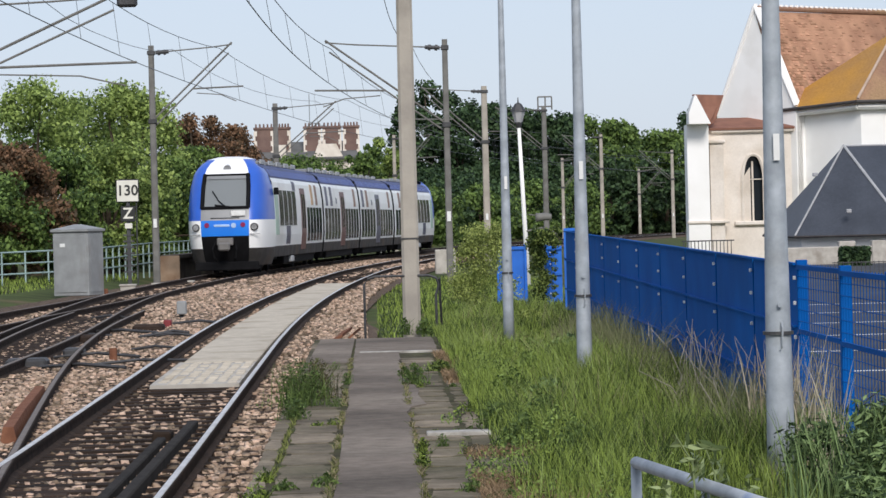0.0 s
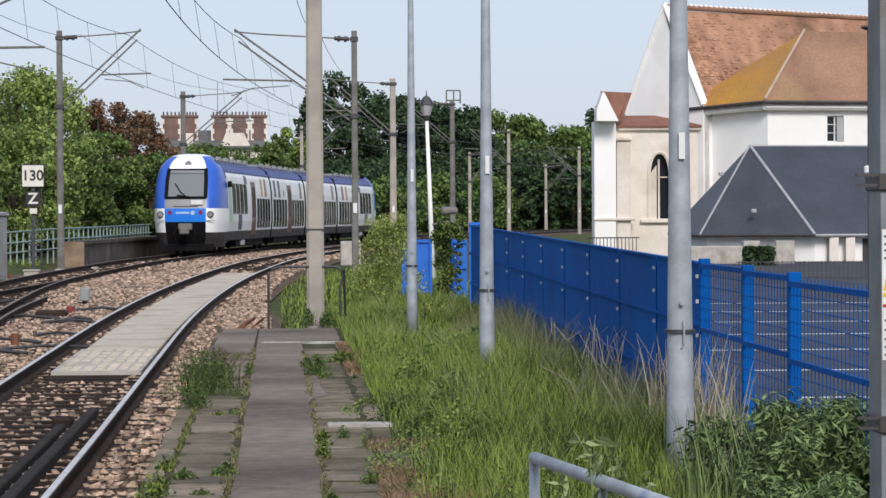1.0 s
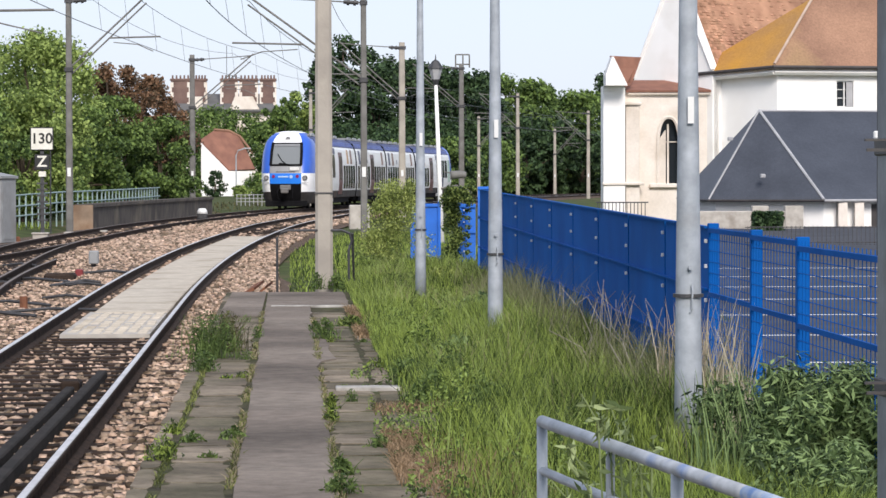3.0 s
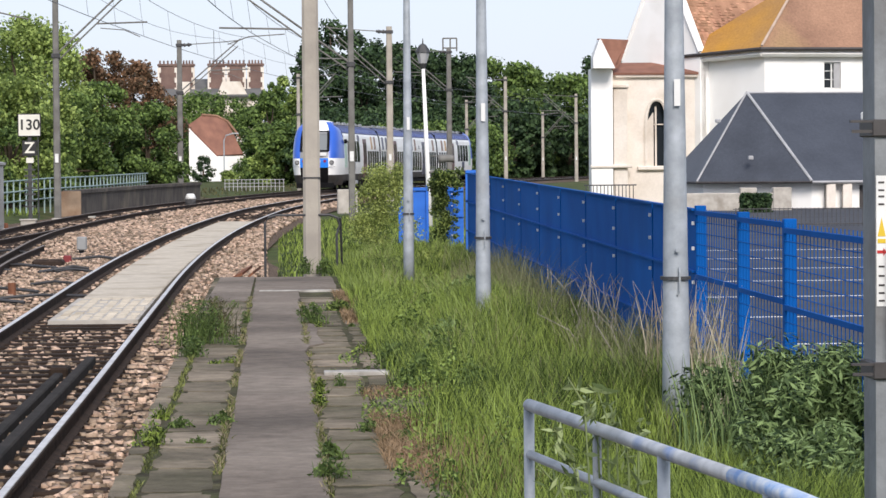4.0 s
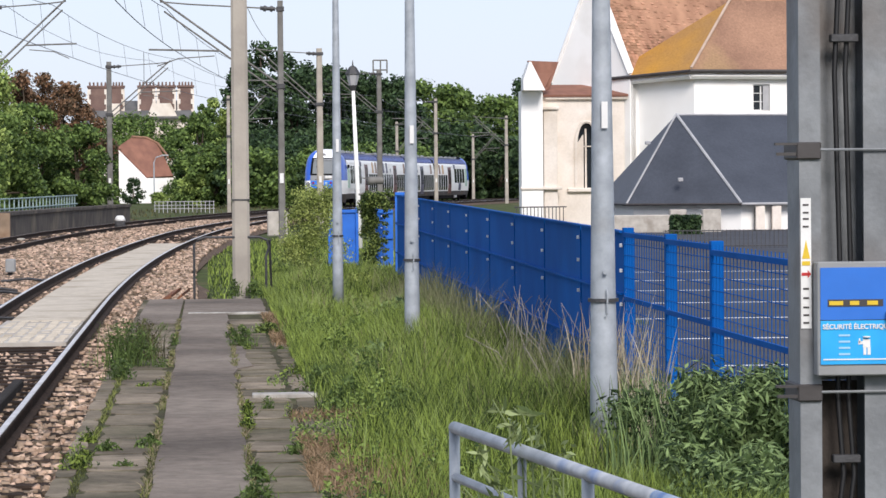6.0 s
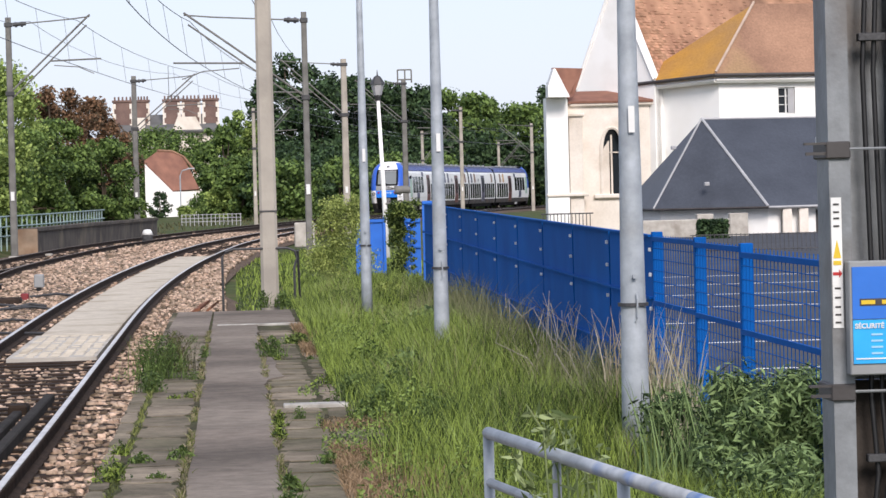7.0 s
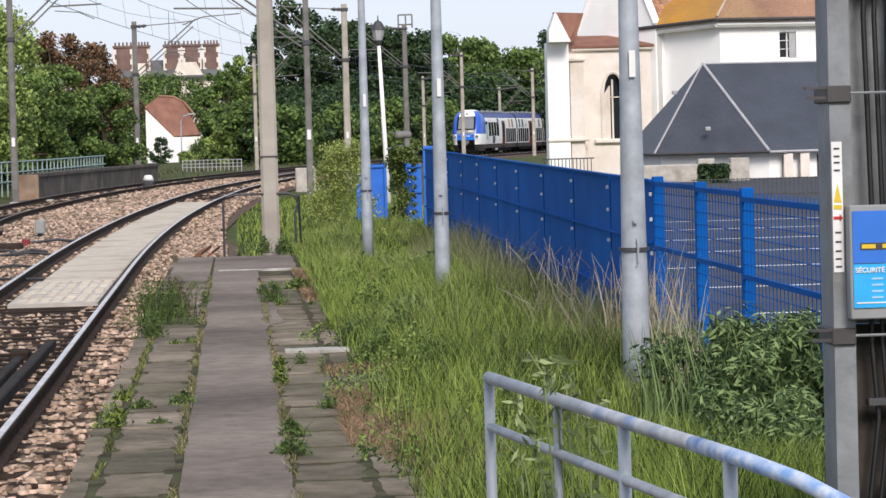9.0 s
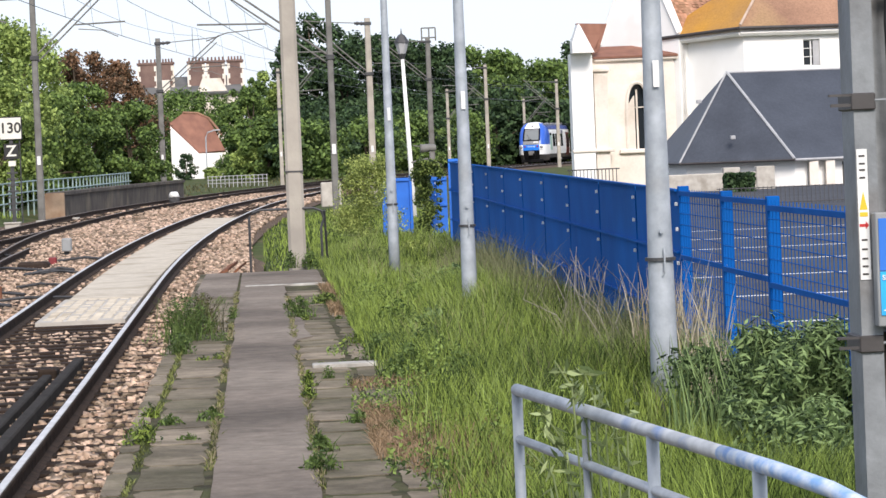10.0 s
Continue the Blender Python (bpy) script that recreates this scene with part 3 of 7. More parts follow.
    part("apron", Geo().plate([(-0.78, 33, floor_z(33) + 0.002), (-0.32, 33, floor_z(33) + 0.002), (-0.30, 39.4, floor_z(39.4) + 0.002), (-0.74, 39.4, floor_z(39.4) + 0.002)], 0.1, (0, 0, 1)), "asphalt", pf)


def build_yard():
    g = Geo()
    pts = [(4.5, 8), (60, 8), (75, 150), (26, 158), (16, 172), (9, 120), (5.2, 52)]
    g.plate([(x, d, -0.60) for x, d in pts], 0.2, (0, 0, 1))
    yard = part("yard_pavement", g, "yard")
    tagged(yard, "grey asphalt car park behind the blue fence", "pavement", kind="structure")
    lines = thing("parking_lines", "white painted parking bay lines on the asphalt", "road marking", kind="structure")
    for i in range(9):
        part("line", Geo().box(6 + 0.4 * i, 26 + 7 * i, -0.598, 26 + 0.4 * i, 26.14 + 7 * i, -0.594), "white_paint", lines)


# ---- masts, wires ----
def build_mast(x, d, top, way, reach, concrete=True, wide=0.22, base=None, arm=0.0):
    z0 = rail_z(d) - 0.35 if base is None else base
    m = thing("catenary_mast", "weathered concrete catenary mast beside the track" if concrete else "grey steel catenary mast beside the track", "catenary mast", "catenary masts", at=(x, d, z0))
    h = top - z0
    g = Geo()
    w0, w1 = wide, wide * 0.78
    ring = lambda w, z: [(-w / 2, -w / 2 * 0.7, z), (-w / 2 * 0.7, -w / 2, z), (w / 2 * 0.7, -w / 2, z), (w / 2, -w / 2 * 0.7, z), (w / 2, w / 2 * 0.7, z), (w / 2 * 0.7, w / 2, z), (-w / 2 * 0.7, w / 2, z), (-w / 2, w / 2 * 0.7, z)]
    g.v = ring(w0, 0) + ring(w1, h)
    g.f = [(j, (j + 1) % 8, 8 + (j + 1) % 8, 8 + j) for j in range(8)] + [tuple(range(7, -1, -1)), tuple(range(8, 16))]
    part("post", g, "mast_concrete" if concrete else "mast_dark", m)
    if d > 45:
        part("number_plate", Geo().box(-0.06, -w0 / 2 - 0.03, 2.0, 0.06, -w0 / 2 - 0.005, 2.3), "white_paint", m, "small white plate")
    if way:
        k = arm or reach
        part("cantilever", Geo().tube([(0, 0, h - 2.55), (way * k, 0, h + 0.05)], 0.032).tube([(0.0, 0.12, h - 2.8), (way * (k - 0.12), 0.12, h - 0.3)], 0.026), "mast_dark", m)
        part("stay", Geo().tube([(0, 0, h - 0.25), (way * k * 0.75, 0, h - 0.1), (way * k, 0, h - 0.02)], 0.022), "mast_dark", m)
        part("insulator", Geo().tube([(way * 0.15, 0, h - 0.25), (way * 0.6, 0, h - 0.22)], 0.06, 8).tube([(way * 0.22, 0, h - 0.25), (way * 0.3, 0, h - 0.24)], 0.09, 8).tube([(way * 0.42, 0, h - 0.24), (way * 0.5, 0, h - 0.23)], 0.09, 8), "dark_steel", m)
        part("registration_arm", Geo().tube([(way * k * 0.5, 0, h - 1.5), (way * (k + 0.35), 0, h - 1.45)], 0.028), "mast_dark", m)
        part("steady_arm", Geo().tube([(way * k * 0.55, 0, h - 1.65), (way * k * 0.85, 0, h - 1.72), (way * (k + 0.1), 0, h - 1.95)], 0.016), "mast_dark", m)
        part("collar", Geo().box(-w0 * 0.6, -w0 * 0.6, h - 2.65, w0 * 0.6, w0 * 0.6, h - 2.5, 0.01), "dark_steel", m)
        part("collar", Geo().box(-w0 * 0.55, -w0 * 0.55, h - 0.32, w0 * 0.55, w0 * 0.55, h - 0.18, 0.01), "dark_steel", m)
    return m


def build_masts():
    a = build_mast(0.46, 41.0, 9.2, 0, 0, True, 0.24, base=floor_z(41) - 0.3)
    part("band", Geo().box(-0.125, -0.125, 1.55, 0.125, 0.125, 1.57), "dark_steel", a)
    part("bracket", Geo().box(-0.15, -0.15, 5.62, 0.15, 0.15, 5.70).tube([(-0.13, 0, 5.66), (-0.5, 0, 5.95)], 0.035).tube([(-0.2, 0, 5.72), (-0.42, 0, 5.9)], 0.06), "dark_steel", a)
    build_mast(2.24, 92, 7.4, -1, 3.6, False, 0.21)
    build_mast(5.2, 141, 8.15, -1, 2.9, True, 0.33)
    build_mast(10.6, 188, 8.9, -1, 3.0, False, 0.36)
    build_mast(17.0, 227, 8.2, -1, 2.9, True, 0.30)
    build_mast(26.3, 268, 7.8, -1, 2.9, True, 0.32)
    build_mast(-7.46, 104, 8.15, 1, 2.75, False, 0.24)
    build_mast(-4.75, 150, 7.95, 1, 3.0, False, 0.30)
    build_mast(1.35, 194, 7.55, 1, 2.4, True, 0.26)
    build_mast(16.5, 266, 7.3, 1, 2.4, True, 0.30)
    build_mast(27.0, 310, 6.9, 1, 2.4, True, 0.32)
    build_mast(-11.2, 66, 6.95, 1, 5.8, False, 0.26)
    basket = Geo()
    for a, b in (((-0.35, 8.9), (0.5, 8.9)), ((-0.35, 9.5), (0.5, 9.5)), ((-0.35, 8.7), (-0.35, 9.5)), ((0.1, 8.9), (0.1, 9.5)), ((0.5, 8.7), (0.5, 9.5))):
        basket.tube([(10.6 + a[0], 188, a[1]), (10.6 + b[0], 188, b[1])], 0.05, 6)
    cage = thing("mast_cage", "small steel frame on top of a mast", "mast frame")
    part("frame", basket, "mast_dark", cage)


def build_wires():
    w = thing("overhead_line", "thin dark overhead contact and carrier wires", "overhead wire", kind="structure")
    for fx, stops, hc, rise, sink in ((x_bend, [20, 66, 104, 150, 194, 240, 300], 6.1, 1.6, 0.30), (x_near, [10, 50, 92, 141, 188, 227, 268, 310], 5.72, 1.2, 0.25)):
        con, car, drop = [], [], []
        for a, b in zip(stops[:-1], stops[1:]):
            for i in range(10):
                u = i / 10
                d = a + (b - a) * u
                sag = 4 * u * (1 - u)
                con.append((fx(d) + 0.15, d, rail_z(d) + hc))
                car.append((fx(d), d, rail_z(d) + hc + rise - sink * sag))
                if i % 2:
                    drop.append((con[-1], car[-1]))
        part("contact_wire", Geo().tube(con, 0.012, 5), "wire", w)
        part("carrier_wire", Geo().tube(car, 0.011, 5), "wire", w)
        for p, q in drop:
            part("dropper", Geo().tube([p, q], 0.006, 4), "wire", w)
    part("insulator", Geo().tube([(-4.78, 60, 7.0), (-4.72, 60, 6.55)], 0.05, 8).box(-4.95, 59.9, 6.25, -4.55, 60.1, 6.62, 0.05), "dark_steel", w)
    feed = []
    for a, b in zip([30, 66, 104, 150, 194], [66, 104, 150, 194, 266]):
        feed += [(x_far(a + (b - a) * i / 8) - 1.6, a + (b - a) * i / 8, rail_z(a) + 7.7 - 0.4 * 4 * (i / 8) * (1 - i / 8)) for i in range(8)]
    part("feeder_wire", Geo().tube(feed, 0.009, 5), "wire", w)
    feed = []
    for a, b in zip([12, 50, 92, 141, 188, 227], [50, 92, 141, 188, 227, 268]):
        feed += [(x_near(a + (b - a) * i / 8) + 2.4, a + (b - a) * i / 8, rail_z(a) + 7.0 - 0.35 * 4 * (i / 8) * (1 - i / 8)) for i in range(8)]
    part("feeder_wire", Geo().tube(feed, 0.009, 5), "wire", w)


def build_pole(x, d, r0, r1, h, lean=0.0):
    z = floor_z(d) - 0.06
    p = thing("lamp_post", "tapered galvanised steel post with a small white plate", "post", "platform posts", at=(x, d, z))
    part("shaft", Geo().tube([(0, 0, h * k / 12) for k in range(13)], r0 * 1.04, 20, r1), "galv", p, smooth=True)
    part("collar", Geo().tube([(0, 0, 0.905), (0, 0, 0.925)], r0 * 1.1, 20), "dark_steel", p)
    part("bolt", Geo().tube([(0.0, -r0 * 1.0, 1.08), (0.0, -r0 * 1.25, 1.08)], 0.014, 8), "galv", p)
    part("hook", Geo().tube([(0.01, -r0 * 1.05, 0.98), (0.012, -r0 * 1.2, 0.95), (0.01, -r0 * 1.15, 0.84), (0.0, -r0 * 1.05, 0.82)], 0.006, 6), "galv", p)
    ob = part("plate", Geo().box(-0.018, -0.004, 0, 0.018, 0.004, 0.155), "white_paint", p, "small white plate")
    ob.location = (0.005, -r0 * 0.97, 1.92)
    return p


def build_poles():
    build_pole(2.33, 17.75, 0.083, 0.022, 5.2)
    build_pole(1.775, 26.3, 0.068, 0.018, 5.6)
    build_pole(1.57, 36.6, 0.065, 0.016, 6.2)


def build_hoop():
    z = floor_z(41.1)
    h = thing("hoop_barrier", "dark bent tube barrier hoop round the mast foot", "barrier", at=(0, 0, 0))
    pts = [(-0.17, 40.9, z - 0.1), (-0.17, 40.9, z + 0.66), (-0.12, 40.9, z + 0.73), (-0.02, 40.9, z + 0.76), (0.70, 40.9, z + 0.76), (0.80, 40.9, z + 0.72), (0.83, 40.9, z + 0.62), (0.79, 40.9, z + 0.5), (0.79, 40.9, z - 0.1)]
    part("hoop", Geo().tube(pts, 0.017, 8), "dark_steel", h)
    part("leg", Geo().tube([(0.84, 40.9, z + 0.72), (0.87, 41.3, z - 0.1)], 0.016, 8), "dark_steel", h)


# ---- blue fence ----
FENCE_X = 2.86


def fence_top(d):
    return 1.54 + 0.0068 * (d - 23)


def build_fence():
    fence = thing("blue_fence", "blue sheet and mesh fence with clipped panels along the verge", "fence")
    cuts = [12.6, 16.9, 18.6, 20.5] + [22.9 + 2.5 * i for i in range(10)]
    for i, d in enumerate(cuts):
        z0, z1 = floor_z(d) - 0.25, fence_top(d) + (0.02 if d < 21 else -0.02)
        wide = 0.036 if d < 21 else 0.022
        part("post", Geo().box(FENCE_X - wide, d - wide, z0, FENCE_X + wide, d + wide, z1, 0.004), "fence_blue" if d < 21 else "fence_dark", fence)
    for a, b in zip(cuts[:-1], cuts[1:]):
        z0, za, zb = floor_z(a) - 0.1, fence_top(a), fence_top(b)
        solid = a > 20
        x = FENCE_X - 0.03
        if solid:
            part("panel", Geo().plate([(x, a + 0.035, floor_z(a)), (x, b - 0.035, floor_z(b)), (x, b - 0.035, zb), (x, a + 0.035, za)], 0.012, (-1, 0, 0)), "fence_blue", fence)
            for dz in (0.10, 0.27, 0.50):
                part("clip", Geo().box(x - 0.030, a - 0.017, za - dz - 0.013, x - 0.012, a + 0.017, za - dz + 0.013, 0.003), "white_paint", fence, "small white clip")
            for k in (0.0, 0.42, 0.85):
                part("rib", Geo().plate([(x - 0.03, a, za - k - 0.015), (x - 0.03, b, zb - k - 0.015), (x - 0.03, b, zb - k), (x - 0.03, a, za - k)], 0.03, (-1, 0, 0)), "fence_blue", fence)
        else:
            g = Geo()
            z = za
            while z > z0:
                g.tube([(x, a, z), (x, b, z)], 0.0028, 4)
                z -= 0.075
            y = a + 0.05
            while y < b:
                g.tube([(x, y, z0), (x, y, zb)], 0.0028, 4)
                y += 0.11
            part("mesh", g, "fence_blue", fence, "welded wire mesh")
            part("rib", Geo().box(x - 0.01, a, za - 0.03, x + 0.01, b, za), "fence_blue", fence)
            part("rib", Geo().box(x - 0.01, a, za - 0.46, x + 0.01, b, za - 0.43), "fence_blue", fence)
    # the return at the far end
    d = 46.0
    part("panel", Geo().box(2.84, d, floor_z(d), 3.05, d + 0.03, 1.72).box(2.84, d - 0.03, 1.69, 3.05, d, 1.73).box(2.84, d - 0.03, 1.28, 3.05, d, 1.31), "fence_light", fence, "bright blue end panel")
    gate = thing("blue_gate", "bright blue sheet gate leaf partly covered in ivy", "gate")
    part("leaf", Geo().box(2.90, 52, 0.35, 3.17, 52.04, 1.40).box(2.90, 51.96, 1.36, 3.17, 52.0, 1.42).box(2.90, 51.96, 0.92, 3.17, 52.0, 0.96).box(3.0, 51.96, 0.4, 3.04, 52.0, 1.4), "fence_light", gate)
    for z in (0.6, 1.1, 1.3):
        part("stud", Geo().box(2.96, 51.94, z, 2.98, 51.97, z + 0.02), "white_paint", gate)
    part("post", Geo().box(2.87, 51.97, 0.2, 2.93, 52.05, 1.45, 0.006), "fence_light", gate)
    far = thing("blue_fence_section", "bright blue sheet fence section by the shrub", "fence")
    part("panel", Geo().box(2.42, 60, 0.3, 2.97, 60.03, 1.33), "fence_light", far)
    part("rib", Geo().box(2.42, 59.96, 1.30, 2.97, 60.0, 1.36), "fence_light", far)
    for x in (2.40, 2.52, 2.94):
        part("post", Geo().box(x - 0.025, 59.95, 0.2, x + 0.025, 60.05, 1.40, 0.005), "fence_light", far)


# ---- buildings ----
def roof_tiles(name, parent, a, b, c, e, rows, cols, mat):
    """Courses of tiles as one relief sheet over the slope with eave a-b and ridge e-c."""
    a, b, c, e = Vector(a), Vector(b), Vector(c), Vector(e)
    nrm = (b - a).cross(e - a).normalized()
    if nrm.y > 0:
        nrm = -nrm
    g = Geo()
    for r in range(rows):
        u0, u1 = r / rows, (r + 1) / rows
        p, q = a.lerp(e, u0), b.lerp(c, u0)
        s, t = a.lerp(e, u1), b.lerp(c, u1)
        for k in range(cols):
            v0, v1 = (k + 0.04) / cols, (k + 0.96) / cols
            lift = 0.02 + 0.05 * random.random() ** 3
            pts = [p.lerp(q, v0) + nrm * lift, p.lerp(q, v1) + nrm * lift, s.lerp(t, v1) + nrm * 0.015, s.lerp(t, v0) + nrm * 0.015]
            g.add(pts + [pts[0] - nrm * lift, pts[1] - nrm * lift], [(0, 1, 2, 3), (0, 4, 5, 1)])
    ob = part(name, g, mat, parent)
    ob["kind"] = "stuff"
    return ob


def build_church():
    ch = thing("church", "white plastered church with brown tile roof and buttressed chapel", "church")
    rl, ap, rr = Vector((20.2, 178.3, 7.7)), Vector((22.3, 176.2, 13.9)), Vector((24.2, 173.7, 8.0))
    foot = lambda v, z=-1.0: Vector((v.x, v.y, z))
    way = Vector((0.77, 0.64, 0))
    part("gable_wall", Geo().plate([foot(rl), rl, ap + Vector((-0.12, 0.1, 0)), ap + Vector((0.1, -0.1, 0)), rr, foot(rr)], 0.5, -way), "render_white", ch)
    cop = Geo()
    for p, q in ((rl, ap), (ap, rr)):
        cop.tube([p + Vector((0, 0, 0.05)), q + Vector((0, 0, 0.05))], 0.13, 6)
    part("gable_coping", cop, "render_white", ch)
    rb = ap + way * 26
    e0, e1 = rr + way * 0.1, rr + way * 26
    e0 = Vector((e0.x, e0.y, 7.9))
    e1 = Vector((e1.x, e1.y, 7.9))
    roof = part("roof", Geo().plate([e0, e1, rb, ap - Vector((0, 0, 0.25))], 0.25, (0.4, -0.5, 0.75)), "tile_brown", ch)
    tagged(roof_tiles("roof_tiles", roof, e0, e1, rb - Vector((0, 0, 0.1)), ap - Vector((0, 0, 0.3)), 34, 96, "tile_brown"), "uneven brown clay roof tiles")
    part("ridge_tiles", Geo().tube([ap + Vector((0, 0, -0.05)), rb + Vector((0, 0, 0.05))], 0.16, 8), "tile_plain", ch)
    crest = Geo().box(-0.1, -0.1, 0.05, 0.1, 0.1, 0.2).mesh("ridge_crest")
    for i in range(60):
        part("ridge_crest", crest, "render_white", ch).location = ap.lerp(rb, (i + 0.2) / 60)
    part("back_wall", Geo().plate([foot(e0), e0, e1, foot(e1)], 0.5, (0.64, -0.77, 0)), "render_white", ch)
    # chapel with a pointed window
    y = 174.0
    z0 = -1.0
    g = Geo()
    wx, ww, sill, spring, tip = 21.7, 0.62, 1.55, 3.9, 5.35
    g.box(18.9, y, z0, wx - ww, y + 2.5, 6.85).box(wx + ww, y, z0, 23.9, y + 2.5, 6.85).box(wx - ww, y, z0, wx + ww, y + 2.5, sill)
    n = 8
    arc = [(wx - ww * math.cos(math.pi / 2 * i / n) ** 0.8, spring + (tip - spring) * math.sin(math.pi / 2 * i / n)) for i in range(n + 1)]
    arc += [(2 * wx - x, z) for x, z in arc[-2::-1]]
    for (x0, a), (x1, b) in zip(arc[:-1], arc[1:]):
        g.add([(x0, y, a), (x1, y, b), (x1, y, 6.85), (x0, y, 6.85), (x0, y + 0.5, a), (x1, y + 0.5, b)], [(0, 1, 2, 3), (0, 4, 5, 1)])
    part("chapel_wall", g, "limestone", ch)
    win = part("window", Geo().box(wx - ww, y + 0.42, sill, wx + ww, y + 0.5, tip), "dark_glass", ch)
    fr = Geo()
    for (x0, a), (x1, b) in zip(arc[:-1], arc[1:]):
        fr.tube([(x0, y - 0.04, a), (x1, y - 0.04, b)], 0.11, 6)
    fr.tube([(wx - ww, y - 0.04, sill), (wx - ww, y - 0.04, spring)], 0.11, 6).tube([(wx + ww, y - 0.04, sill), (wx + ww, y - 0.04, spring)], 0.11, 6)
    part("frame", fr, "limestone", win)
    part("mullion", Geo().box(wx - 0.05, y + 0.3, sill, wx + 0.05, y + 0.42, tip - 0.4).box(wx - ww, y + 0.3, spring, wx + ww, y + 0.42, spring + 0.06), "limestone", win)
    part("sill", Geo().box(wx - ww - 0.5, y - 0.25, sill - 0.25, wx + ww + 0.5, y + 0.1, sill, 0.05), "limestone", win)
    part("cornice", Geo().box(19.3, y - 0.25, 6.6, 24.1, y + 0.3, 6.87, 0.06), "limestone", ch)
    part("chapel_roof", Geo().plate([(19.2, y - 0.35, 6.875), (24.1, y - 0.35, 6.875), (24.0, y + 2.6, 7.55), (19.5, y + 2.6, 7.55)], 0.12, (0, -0.3, 1)), "tile_red", ch)
    part("turret_wall", Geo().box(17.86, y - 0.9, z0, 19.1, y + 0.6, 7.1), "render_white", ch)
    b = part("buttress", Geo().box(19.16, y - 0.75, z0, 19.95, y - 0.002, 6.0, 0.03), "limestone", ch, "weathered limestone buttress")
    part("buttress_cap", Geo().box(19.05, y - 0.9, 6.0, 20.05, y - 0.004, 6.2, 0.05), "limestone", b)
    part("reveal", Geo().plate([(wx - ww, y + 0.02, sill), (wx - ww + 0.5, y + 0.36, sill), (wx - ww + 0.5, y + 0.36, spring + 0.7), (wx - ww, y + 0.02, spring)], 0.08, (0.6, -0.8, 0)), "limestone", win)
    part("turret_gable", Geo().plate([(17.86, y - 0.9, 7.098), (17.86, y - 0.9, 7.7), (18.22, y - 0.9, 8.72), (18.30, y - 0.9, 8.72), (19.1, y - 0.9, 7.098)], -1.4, (0, -1, 0)), "render_white", ch)
    part("string_course", Geo().box(17.8, y - 1.0, 1.45, 20.2, y - 0.5, 1.63, 0.04), "limestone", ch)
    part("turret_roof", Geo().plate([(18.26, y - 1.0, 8.82), (20.2, y + 0.6, 8.80), (19.55, y - 0.2, 7.2), (19.12, y - 1.0, 7.05)], 0.12, (0.4, -0.8, 0.3)), "tile_red", ch)


